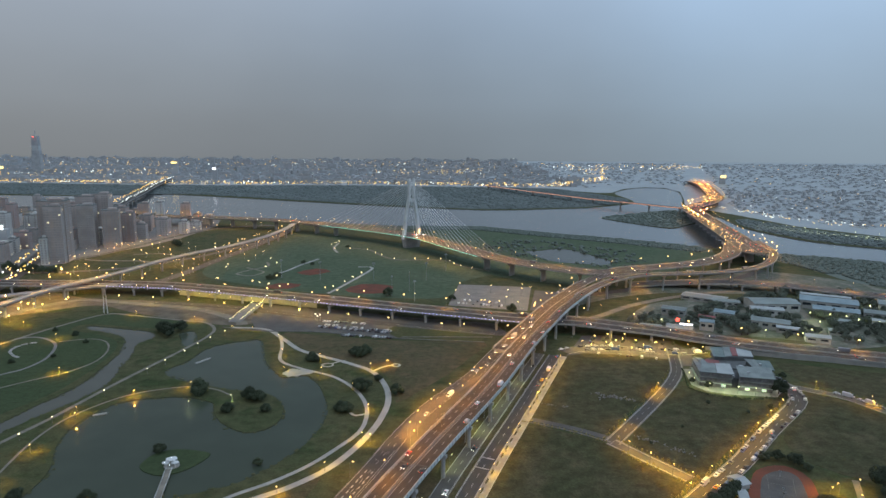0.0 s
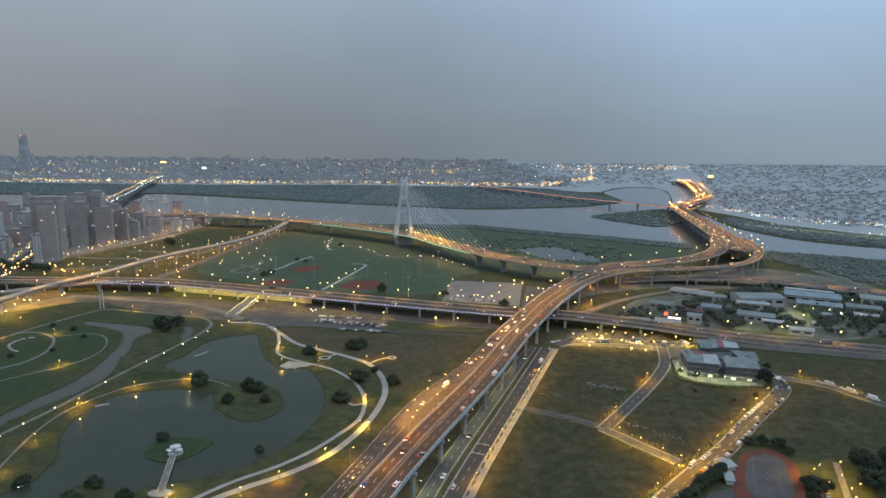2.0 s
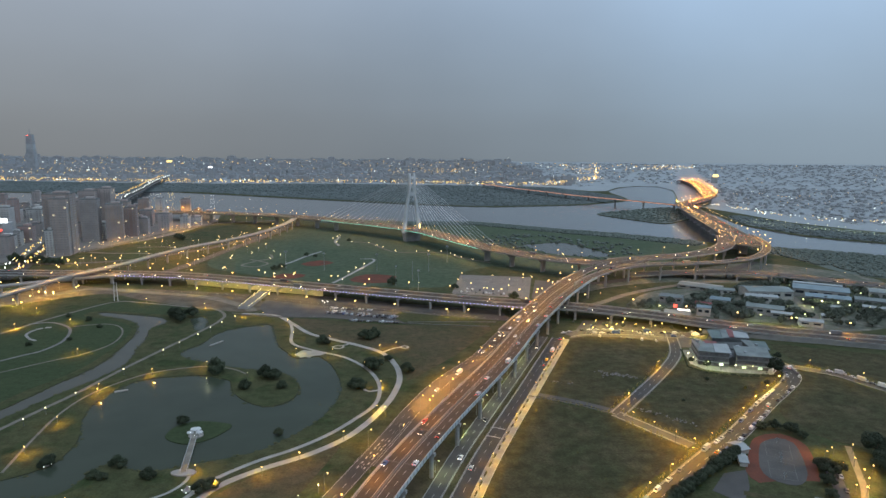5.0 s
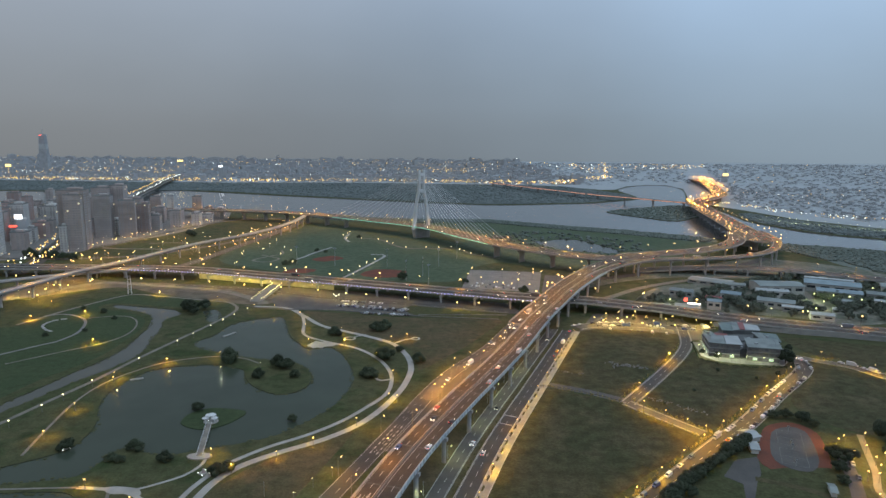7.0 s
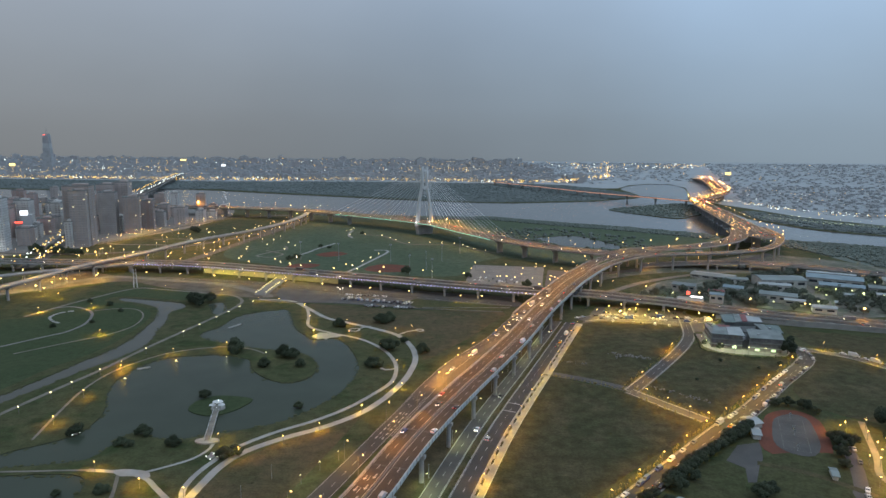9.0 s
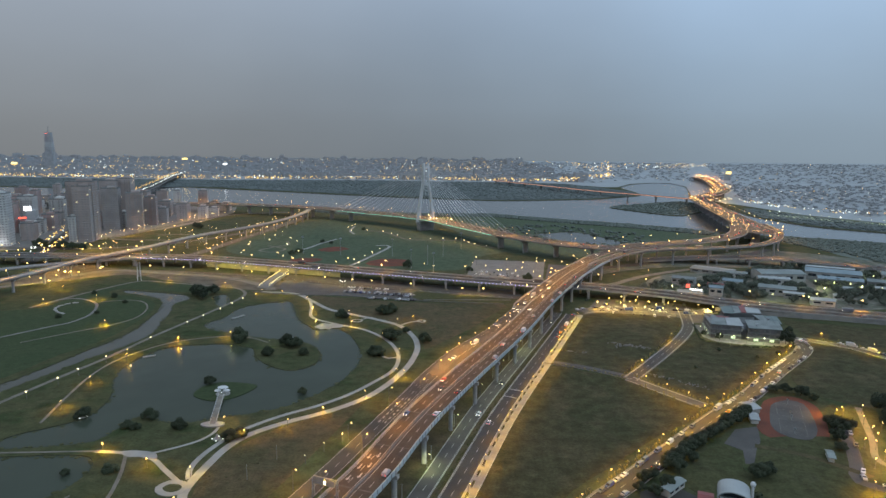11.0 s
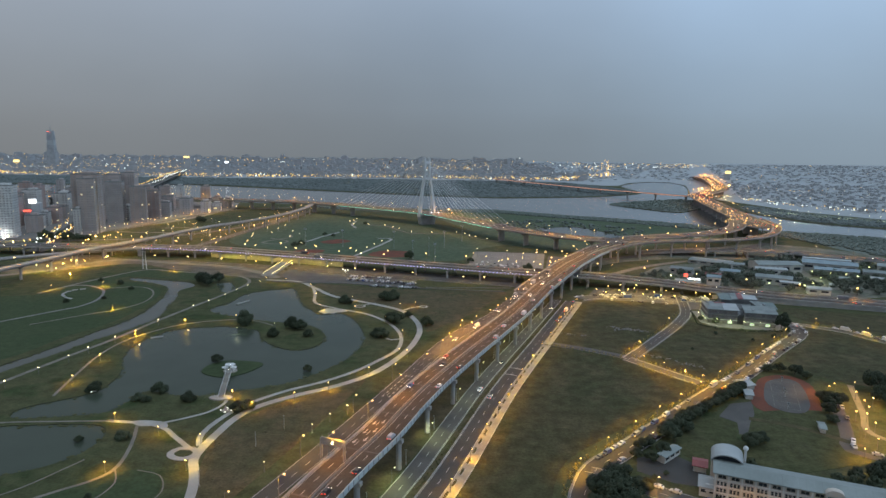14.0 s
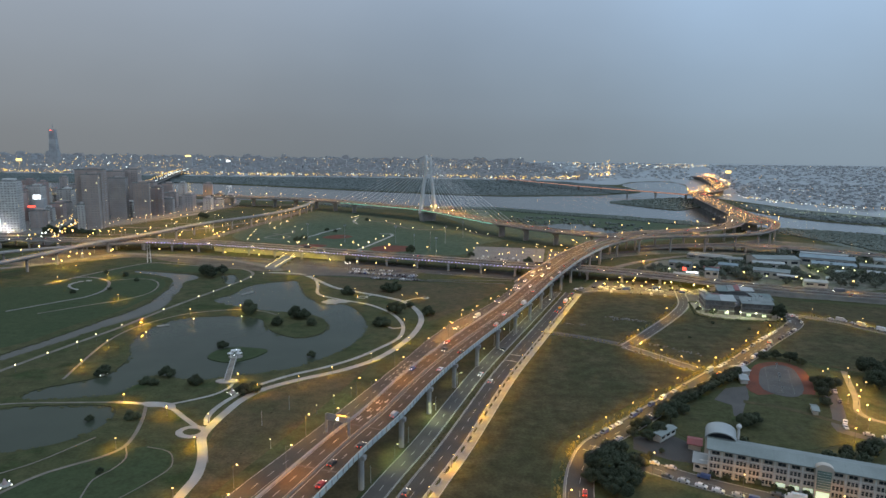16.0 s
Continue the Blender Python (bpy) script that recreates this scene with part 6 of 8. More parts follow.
# the high apartment towers
TOWERS = [(-534, 878, 34, 26, 84, 12, 1), (-527, 866, 22, 18, 78, 12, 2), (-538, 857, 9, 14, 36, 12, 3), (-586, 1052, 26, 22, 74, 8, 2), (-566, 1068, 22, 22, 77, 8, 2), (-542, 1076, 20, 20, 54, 8, 1), (-520, 1000, 24, 20, 58, 20, 1),
          (-552, 990, 24, 22, 66, 15, 0), (-600, 1090, 26, 24, 68, 5, 0), (-516, 1048, 18, 18, 48, 15, 4), (-640, 1200, 30, 20, 62, 0, 0), (-700, 1010, 22, 20, 50, 10, 3)]
for x, y, w, d, h, a, k in TOWERS:
    block("apartment_tower", "tall brown and grey apartment tower with balconies and few lit windows" if k != 3 else "slim pale apartment tower beside the avenue", x, y, w, d, h, a, WALLS[k], rng, group="apartment towers", lit=0.015)
block("apartment_tower", "white banded high-rise with a bright lit base", -619, 824, 27, 24, 70, 18, TRIMW, rng, group="apartment towers", stripes=True, lit=0.02)
s = Shape()
s.box(-629, 807, 4, 11, 0.6, 22, 18)
tagged(s.make("light_screen", SIGNWHITE), "bright white screen on the tower base", "sign")
for x, y in ((-634, 800), (-622, 803), (-612, 807)):
    s = Shape()
    s.tube((x, y, 0), (x, y, 1.2), 0.5, 0.8, 8)
    s.add([(x + 0.75 * math.cos(i * math.pi / 4), y + 0.75 * math.sin(i * math.pi / 4), 1.22) for i in range(8)], [tuple(range(8))], 1)
    tagged(s.make("floodlight", [STEEL, TOWERWASH]), "white floodlight washing the foot of the tower", "floodlight", "tower floodlights")
# mid-rise rows of the district
used = [(x, y, max(w, d)) for x, y, w, d, h, a, k in TOWERS]
DISTRICT = [(-480, 1330), (-452, 1220), (-476, 1110), (-488, 1010), (-520, 905), (-560, 930), (-580, 860), (-650, 850), (-760, 850), (-1100, 950), (-1150, 1380), (-800, 1420), (-560, 1340)]
for x, y in scatter(DISTRICT, 700, rng):
    front = x > -640
    if any(math.hypot(x - a, y - b) < (c + 20) * 0.62 for a, b, c in used) or len(used) > 150 or any(math.hypot(x - px, y - py) < 24 for px, py, pz in smooth_line([(-505, 700), (-528, 772), (-555, 843), (-604, 965), (-636, 1040)], 10)):
        continue
    w, d = rng.uniform(14, 26), rng.uniform(12, 20)
    h = rng.choice((14, 17, 21, 24, 28, 35, 42)) * rng.uniform(0.85, 1.1)
    used.append((x, y, max(w, d)))
    block("apartment_block", "mid-rise apartment block with rooftop tanks and dim windows", x, y, w, d, h, rng.choice((8, 12, 18, 98)), rng.choice(WALLS), rng, group="apartment blocks of the district", lit=0.02, bay=4.5)

# the far city: thousands of small blocks, paled to stand in for haze
s = Shape()
lights = {0: Shape(), 1: Shape(), 2: Shape(), 3: Shape()}
FRONT = [(-3000, 2650), (-1650, 2330), (-1209, 2290), (-791, 2280), (-312, 2330), (239, 2280), (400, 2300), (500, 2480), (671, 2700)]
CITYFAR = [(-4200, 2990), (-3000, 2730), (-1650, 2400), (-1209, 2360), (-791, 2350), (-312, 2400), (239, 2350), (400, 2290), (520, 2300), (640, 2420), (740, 2500), (900, 2440), (880, 2100), (780, 1800), (740, 1580), (770, 1450), (830, 1300), (950, 1150), (1400, 900), (2700, 520), (3600, 1500), (4200, 4700), (-4200, 4700)]
city_spots = []
EASTBANK = [(740, 1580), (770, 1450), (830, 1300), (950, 1150), (1400, 900), (2300, 640), (2500, 2000), (900, 2300)]
for x, y in scatter(CITYFAR, 8500, rng) + scatter(EASTBANK, 2600, rng):
    if abs(x) > 0.78 * y + 120 or abs(x - (875 + (y - 2150) * 0.36)) < 60 and y > 1500:
        continue
    far = y / 4700
    w, d = rng.uniform(12, 34) * (1 + far), rng.uniform(10, 26) * (1 + far)
    base = 10 + 16 * rng.random() + (22 * rng.random() if rng.random() < 0.3 else 0) + (40 * rng.random() if rng.random() < 0.03 else 0)
    # flattened in the east, so less shaded wall breaks the haze tone
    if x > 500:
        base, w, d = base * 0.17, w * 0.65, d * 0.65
    h = base * (0.44 + 0.24 * far)
    a = rng.choice((0, 10, 25, 95))
    tone = rng.choice((0, 0, 1, 2))
    if x > 500 and rng.random() < 0.15:
        continue
    # paler walls in the east and darker tops even out light and shade
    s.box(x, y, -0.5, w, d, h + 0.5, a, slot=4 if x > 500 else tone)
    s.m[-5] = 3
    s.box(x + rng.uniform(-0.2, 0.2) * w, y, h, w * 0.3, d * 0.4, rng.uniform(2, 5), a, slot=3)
    city_spots.append((x, y, h, w, d))
# distance haze is put into these colours: pale and close in tone
FARW = [facade("hazed_grey_blocks", (0.395, 0.395, 0.395)), facade("hazed_brown_blocks", (0.385, 0.37, 0.36)), facade("hazed_mauve_blocks", (0.40, 0.385, 0.385)), facade("hazed_roofs", (0.335, 0.352, 0.36)), facade("hazed_pale_blocks", (0.57, 0.595, 0.61))]
tagged(s.make("far_city_blocks", FARW), "countless blocks of the far city, paled to stand in for haze", "city", kind="stuff")
tower = tagged(new("skyscraper"), "lone stepped skyscraper far off in the haze", "skyscraper")
for i in range(8):
    s = Shape()
    s.box(-1786, 2850, i * 21, 37 - i * 2.0, 37 - i * 2.0, 22, 10, taper=1.06)
    s.make("tier", FARW[0], tower)
s = Shape()
s.tube((-1786, 2850, 166), (-1786, 2850, 196), 2.2, 0.5, 6)
s.make("spire", FARW[0], tower)
s = Shape()
s.box(-1786, 2832, 164, 8, 1, 2, 10)
s.make("crown_light", FARRED, tower, "small red lights below the crown")

# lights of the far city
for x, y, h, w, d in city_spots:
    if rng.random() < (0.4 if x < 500 else 0.07):
        k = rng.choice((0, 0, 1, 1, 1, 2, 3, 3))
        r0 = rng.uniform(0.5, 1.15) * (0.55 + y / 2600)
        lights[k].ball(x + rng.uniform(-14, 14), y - d * 0.6, h * rng.uniform(0.55, 1.1), r0, rings=2, sides=4)
front_line = smooth_line(FRONT, 40)
for i in range(1150):
    x, y, z = rng.choice(front_line)
    dx, dy = rng.uniform(-25, 25), rng.uniform(-25, 45)
    if abs(x) < 0.8 * y:
        lights[rng.choice((0, 0, 1, 1, 1, 1, 2))].ball(x + dx, y + dy, rng.uniform(7, 16), rng.choice((0.9, 1.2, 1.5, 2.1)) * rng.uniform(0.75, 1.25), rings=2, sides=4)
for x0, y0, x1, y1, n, r0 in ((-1900, 2500, -1150, 2700, 120, 1.8), (640, 2760, 690, 3200, 24, 1.8), (-300, 2700, 200, 2900, 70, 1.8), (600, 3300, 1400, 3500, 110, 2.2), (-2600, 3400, 800, 3600, 120, 2.2)):
    for i in range(n):
        t = rng.random()
        lights[rng.choice((0, 0, 1, 1, 2))].ball(x0 + (x1 - x0) * t + rng.gauss(0, 18), y0 + (y1 - y0) * t + rng.gauss(0, 30), rng.uniform(16, 40), r0 * rng.uniform(0.5, 1.25), rings=2, sides=4)
# the lit road on the far embankment
for x, y, z, a in along(smooth_line([(640, 1640, 0), (690, 1543, 0), (715, 1453, 0), (734, 1346, 0), (789, 1292, 0), (860, 1244, 0), (1000, 1150, 0)], 10), 11, 0):
    for k in range(2):
        lights[rng.choice((0, 1, 2, 2))].ball(x + rng.gauss(0, 6), y + rng.gauss(0, 22), rng.uniform(7, 12), rng.uniform(0.6, 1.35), rings=2, sides=5)
for i in range(60):
    q = rng.random()
    lights[rng.choice((1, 2, 3))].ball(820 + 500 * q + rng.gauss(0, 40), 2000 - 600 * q + rng.gauss(0, 200), rng.uniform(6, 14), rng.uniform(0.6, 1.1), rings=2, sides=4)
for i in range(26):
    lights[1].ball(668 + rng.gauss(0, 4), 2735 + rng.gauss(0, 10), 4 + 64 * rng.random() ** 1.3, rng.uniform(1.2, 2.4), rings=2, sides=4)
for path, gap, off in ((OLDB, 36, -11), (OLDB, 30, 11), (OLDB, 55, -7)):
    for x, y, z, a in along(path, gap, off):
        if y > 1380:
            lights[1 if off < 0 else 2].ball(x + rng.uniform(-3, 3), y, z + 9, rng.uniform(1.0, 1.6), rings=2, sides=4)
# the avenue through the district and its shop fronts
avenue = smooth_line([(-505, 700, 0), (-528, 772, 0), (-555, 843, 0), (-604, 965, 0)], 4)
for off in (-9, 9, 7):
    for x, y, z, a in along(avenue, 9, off, 5):
        lights[rng.choice((0, 1, 1, 2))].ball(x + rng.gauss(0, 1.5), y + rng.gauss(0, 2), rng.uniform(5, 10), rng.uniform(0.6, 1.15), rings=2, sides=5)
for x, y, c in used:
    if rng.random() < 0.8:
        lights[rng.choice((0, 2, 3, 3))].ball(x + rng.uniform(8, 14), y - c * 0.6, rng.uniform(2, 9), rng.uniform(0.25, 0.6), rings=2, sides=4)
for k, m, n in ((0, FARWARM, "warm"), (1, FARGOLD, "golden"), (2, FARWHITE, "white"), (3, FARDIM, "dim")):
    tagged(lights[k].make("city_lights", m), n + " lights scattered through the evening city", "city lights", kind="stuff")

# traffic far along the river bridge and the cable-stayed bridge: lamps and small bodies, too many to count
s = Shape()
for off in (-15.5, -11, -7, -3.2, 3.2, 7, 11, 15.5):
    for x, y, z, a in along(RB, 17, off, rng.uniform(0, 12)):
        if rng.random() < 0.42 and y < 2700:
            a2 = a if off > 0 else a + 180
            x += rng.uniform(-5, 5) * math.cos(radians(a))
            y += rng.uniform(-5, 5) * math.sin(radians(a))
            s.box(x, y, z + 0.3, 4.4, 1.8, 0.8, a, slot=0)
            s.box(x, y, z + 1.1, 2.3, 1.6, 0.6, a, slot=0, taper=0.8)
            c, q = math.cos(radians(a2)), math.sin(radians(a2))
            if off < 0:
                for e in (-0.6, 0.6):
                    s.ball(x + c * 2.2 - q * e, y + q * 2.2 + c * e, z + 0.8, 0.5, 1, rings=2, sides=4)
            else:
                for e in (-0.6, 0.6):
                    s.ball(x - c * 2.2 - q * e, y - q * 2.2 + c * e, z + 0.9, 0.2, 2, rings=2, sides=4)
CARPAINT = material("mixed_car_paint", (0.30, 0.30, 0.31), (0.12, 0.12, 0.13), rough=0.35, scale=0.02, mix=0.05, per_island=0.6)
tagged(s.make("distant_traffic", [CARPAINT, FARWARM, TAIL]), "dense evening traffic with lamps on the river bridge", "traffic", kind="stuff")

# ---------------------------------------------------------------- cars
PAINTS = [("white", (0.72, 0.72, 0.71)), ("silver", (0.42, 0.43, 0.44)), ("black", (0.022, 0.022, 0.025)), ("dark grey", (0.10, 0.105, 0.11)), ("red", (0.36, 0.03, 0.03)), ("blue", (0.05, 0.09, 0.22)), ("yellow", (0.70, 0.42, 0.03))]
RUBBER = material("tyre_rubber", (0.02, 0.02, 0.02), rough=0.9, scale=2, mix=0.1)
PARKLENS = material("unlit_lens", (0.55, 0.55, 0.53), rough=0.2, scale=2, mix=0.05)
PARKTAIL = material("unlit_tail_lens", (0.25, 0.02, 0.02), rough=0.2, scale=2, mix=0.05)


def car(colour, paint, lit, kind="sedan"):
    """A car that heads along x."""
    text = {"sedan": "car", "van": "delivery van", "truck": "box truck"}[kind]
    root = tagged(new({"sedan": "car", "van": "van", "truck": "truck"}[kind]), "%s %s %s" % (colour, text, "driving with its lamps on" if lit else "parked with its lamps off"), text.split()[-1], "moving traffic" if lit else "parked vehicles")
    L, W = {"sedan": (4.5, 1.8), "van": (4.9, 1.85), "truck": (7.2, 2.2)}[kind]
    prof = {"sedan": [(-2.25, 0.35), (-2.25, 0.88), (-1.75, 0.98), (-1.2, 1.42), (0.35, 1.44), (1.05, 0.98), (2.1, 0.82), (2.25, 0.6), (2.2, 0.32)],
            "van": [(-2.45, 0.35), (-2.45, 1.75), (-2.3, 1.9), (1.0, 1.88), (1.75, 1.05), (2.35, 0.9), (2.45, 0.6), (2.4, 0.35)],
            "truck": [(-3.6, 0.6), (-3.6, 2.9), (1.5, 2.9), (1.55, 2.2), (2.6, 2.15), (3.3, 1.3), (3.6, 1.2), (3.6, 0.45), (1.6, 0.5)]}[kind]
    s, n = Shape(), len(prof)
    vs = []
    for side in (-1, 1):
        for x, z in prof:
            vs.append((x, side * W / 2 * (0.84 if z > 1.2 else 1.0), z))
    s.add(vs, [(i, (i + 1) % n, n + (i + 1) % n, n + i) for i in range(n)] + [tuple(range(n))[::-1], tuple(range(n, 2 * n))])
    s.make("body", paint, root)
    s = Shape()
    if kind == "sedan":
        panes = [[(-1.68, 1.02), (-1.22, 1.38)], [(1.0, 1.02), (0.40, 1.40)]]
        s.add([(-1.45, -W / 2 * 0.93, 1.03), (0.85, -W / 2 * 0.93, 1.03), (0.3, -W / 2 * 0.86, 1.36), (-1.15, -W / 2 * 0.86, 1.36)], [(0, 1, 2, 3)])
        s.add([(-1.45, W / 2 * 0.93, 1.03), (0.85, W / 2 * 0.93, 1.03), (0.3, W / 2 * 0.86, 1.36), (-1.15, W / 2 * 0.86, 1.36)], [(3, 2, 1, 0)])
    else:
        panes = [[(1.72, 1.12), (1.08, 1.78)]] if kind == "van" else [[(3.22, 1.42), (2.66, 2.06)]]
    for (x0, z0), (x1, z1) in panes:
        e = 0.04 if x0 > 0 else -0.04
        s.add([(x0 + e, -W * 0.4, z0), (x0 + e, W * 0.4, z0), (x1 + e, W * 0.38, z1), (x1 + e, -W * 0.38, z1)], [(0, 1, 2, 3)])
    s.make("windows", GLASS, root)
    for x in (-L * 0.29, L * 0.31):
        for y in (-W / 2 + 0.08, W / 2 - 0.08):
            s = Shape()
            s.tube((x, y - 0.1, 0.32), (x, y + 0.1, 0.32), 0.32 if kind != "truck" else 0.42, None, 10)
            s.make("wheel", RUBBER, root)
    for y in (-W * 0.36, W * 0.36):
        s = Shape()
        s.ball(prof[-2][0] - 0.03, y, 0.66 if kind != "truck" else 0.85, 0.2 if lit else 0.13, rings=3, sides=6)
        s.make("headlight", HEAD if lit else PARKLENS, root)
        s = Shape()
        s.box(-L / 2 - 0.0, y, 0.7, 0.1, 0.34, 0.2)
        s.make("tail_light", TAIL if lit else PARKTAIL, root)
    return root


paint_mats = {n: material(n.replace(" ", "_") + "_car_paint", c, tuple(v * 0.9 for v in c), rough=0.32, scale=0.5, mix=0.03, spec=0.5) for n, c in PAINTS}
protos = {}


def drive(places, lit, seed, trucks=0.08):
    r = random.Random(seed)
    for x, y, z, a in places:
        kind = "truck" if r.random() < trucks else ("van" if r.random() < 0.16 else "sedan")
        colour = r.choice(("white", "silver", "silver", "black", "black", "dark grey", "dark grey", "red" if lit else "white", "blue" if lit else "black", "yellow" if lit else "silver")) if kind == "sedan" else r.choice(("white", "silver", "blue"))
        key, m = (colour, lit, kind), pose(x, y, z, 0, 0, a)
        if key in protos:
            copy_thing(protos[key], m)
        else:
            protos[key] = car(colour, paint_mats[colour], lit, kind)
            protos[key].matrix_basis = m


def some(path, gap, aside, start, keep, seed, z, reverse=False, lo=-1e9, hi=1e9):
    r = random.Random(seed)
    return [(x + r.uniform(-0.3, 0.3), y, h + z, a + (180 if reverse else 0) + r.uniform(-1.5, 1.5)) for x, y, h, a in along(path, gap, aside, start) if r.random() < keep and lo < y < hi]


drive(some(VIA, 30, 6.6, 9, 0.42, 1, 0.1, lo=60) + some(VIA, 37, 3.2, 20, 0.38, 2, 0.1, lo=60), True, 1)
drive(some(VIA, 44, -3.2, 5, 0.35, 3, 0.1, True, lo=60) + some(VIA, 48, -6.8, 22, 0.3, 4, 0.1, True, lo=60), True, 2)
drive(some(SERV, 11, -2.4, 3, 0.6, 5, 0.14, lo=415, hi=500) + some(SERV, 60, -6.6, 30, 0.4, 7, 0.14, hi=400), True, 3)
drive(some(SERV2, 48, -2, 14, 0.4, 8, 0.14, True, lo=80), True, 4)
drive(some(LROAD, 11, -11, 4, 0.32, 9, 0.12, True, lo=455) + some(LROAD, 11, -7.5, 2, 0.3, 10, 0.12, True, lo=455) + some(LROAD, 34, -4, 2, 0.5, 11, 0.12, True, lo=330), True, 5)

def far_cars(places, rng):
    """Small distant cars with their lamps, all in one mesh."""
    s = Shape()
    for x, y, z, a in places:
        k = rng.random()
        if k < 0.15:
            s.box(x, y, z + 0.4, 8.5, 2.4, 2.8, a, slot=0)
        else:
            s.box(x, y, z + 0.3, 4.4, 1.8, 0.7, a, slot=0)
            s.box(x, y, z + 1.0, 2.4, 1.6, 0.55, a, slot=0, taper=0.8)
        c, q = math.cos(radians(a)), math.sin(radians(a))
        half_l = 4.3 if k < 0.15 else 2.2
        for e in (-0.6, 0.6):
            s.ball(x + c * half_l - q * e, y + q * half_l + c * e, z + 0.7, 0.26, 1, rings=2, sides=4)
            s.ball(x - c * half_l - q * e, y - q * half_l + c * e, z + 0.8, 0.2, 2, rings=2, sides=4)
    return tagged(s.make("distant_traffic", [CARPAINT, HEAD, TAIL]), "scattered evening cars on the raised roads", "traffic", kind="stuff")


far_cars(some(HIGH, 30, 7.8, 5, 0.5, 12, 0.1) + some(HIGH, 33, -7.8, 9, 0.5, 13, 0.1, True) + some(HIGH, 44, 4, 16, 0.4, 14, 0.1) + some(CB, 24, 8, 6, 0.5, 15, 0.1) + some(CB, 26, -8, 3, 0.5, 16, 0.1, True) + some(BEND, 26, -1, 12, 0.45, 17, 0.1) + some(BACK, 24, 1, 8, 0.5, 18, 0.1, True) + some(UPPER, 24, -5, 60, 0.5, 19, 0.1, True) + some(UPPER, 26, 3, 50, 0.5, 20, 0.1), random.Random(6))
far_cars([q for off, rv in ((-11, True), (-7.5, True), (-4, True), (3, False), (7, False), (11, False)) for q in some(LROAD, 9, off, 3, 0.6, 60 + int(off), 0.12, rv, lo=500, hi=600)], random.Random(62))
drive(some(ROADS[3], 6.1, 3.9, 5, 0.72, 19, 0.2, lo=212) + some(ROADS[3], 6.3, -3.9, 2, 0.5, 20, 0.2, True, lo=212), False, 8, 0.04)
drive(some(ROADS[5], 6.2, 3.9, 3, 0.75, 21, 0.2, hi=192) + some(ROADS[5], 6.4, -3.7, 1, 0.6, 22, 0.2, True, hi=192), False, 9, 0.05)
drive(some(ROADS[4], 7, -2.6, 8, 0.55, 23, 0.2) + some(ROADS[7], 7, -2.2, 3, 0.5, 24, 0.2), False, 10)
drive(some(ROADS[3], 85, 1.6, 60, 0.9, 25, 0.2) + some(ROADS[5], 60, -1.4, 22, 0.9, 26, 0.2, True), True, 11, 0)
drive(some(ROADS[6], 6, 4.5, 3, 0.6, 27, 0.22) + some(ROADS[6], 6, -4.5, 1, 0.4, 28, 0.22), False, 12)
r = random.Random(5)
bays = []
for row_i, (x0, y0, x1, y1) in enumerate(((-113, 571, -46, 552), (-108, 576, -44, 557), (-112, 588, -70, 580), (-88, 545, -42, 538), (14, 660, 80, 644), (18, 672, 60, 662), (124, 531, 150, 526), (140, 521, 172, 508), (122, 503.5, 176, 488))):
    n = int(math.hypot(x1 - x0, y1 - y0) / 2.7)
    ang = math.degrees(math.atan2(y1 - y0, x1 - x0))
    bays += [(x0 + (x1 - x0) * i / n, y0 + (y1 - y0) * i / n, 0.11, ang + 90) for i in range(n) if r.random() < (0.8 if row_i < 4 else 0.35 if row_i < 6 else 0.5)]
drive(bays, False, 13, 0)

# ---------------------------------------------------------------- riverside expressway and dusty roads behind the sheds
expressway2, EXP2 = elevated("riverside_expressway", "pale raised expressway behind the sheds", smooth_line([(225, 752, 1.2), (260, 751, 3.4), (300, 747, 6), (349, 738, 8), (396, 723, 8), (438, 695, 8), (478, 674, 8), (640, 600, 8), (900, 480, 8)], 10), 12, 12, z=-0.4, piers=38, pier_kind="portal", pier_start=12, girder=1.7, top=OLDASPHALT, skip=lambda x, y: x < 285)
put_all(lamp("street_lamp", "sodium lamp on the riverside expressway", "riverside expressway lamps", 9.0, 1.8, SODIUM, 0.45), [(x, y, z, a - 90) for x, y, z, a in along(EXP2, 40, -11.6, 80) if x < 700])
far_cars(some(EXP2, 40, 6, 70, 0.4, 31, 0.1, lo=560) + some(EXP2, 44, -6, 85, 0.4, 32, 0.1, True, lo=560), random.Random(33))
for pts, w, m, text in (([(130, 690), (177, 709), (222, 732), (289, 771), (363, 790), (430, 850)], 6, ASPHALT, "orange-lit road below the curved viaduct"), ([(120, 590), (154, 614), (201, 659), (263, 698), (336, 726)], 4, DIRTPATH, "dusty embankment road below the viaduct")):
    road("street", text, pts, w, w, 0.16, m, step=8)
put_all(lamp("street_lamp", "amber lamp on the road below the viaduct", "lamps below the viaduct", 7.0, 1.0, SODIUM, 0.5), flat_places([(140, 688), (182, 706), (226, 728), (300, 768), (160, 628), (352, 770), (205, 655)], 0.1, 41))

# ---------------------------------------------------------------- school
E0, TURN = Vector((86.0, 184.6, 0)), -22.6
school = tagged(new("school_building"), "long cream school building with white pillars and a pale metal roof", "school")
school.matrix_basis = pose(E0.x, E0.y, 0, 0, 0, TURN)
LEN, DEEP, EAVE, BAY = 110.0, 10.5, 11.0, 4.6
s = Shape()
s.box(LEN / 2, DEEP / 2, -0.5, LEN, DEEP, EAVE + 0.5)
s.make("wall", SCHOOLWALL, school)
s = Shape()
s.sweep([(-0.8, DEEP / 2, EAVE), (LEN, DEEP / 2, EAVE)], [(DEEP / 2 + 1.3, 0.0), (DEEP / 2 + 1.3, 0.35), (0.0, 1.7), (-DEEP / 2 - 1.3, 0.35), (-DEEP / 2 - 1.3, 0.0)])
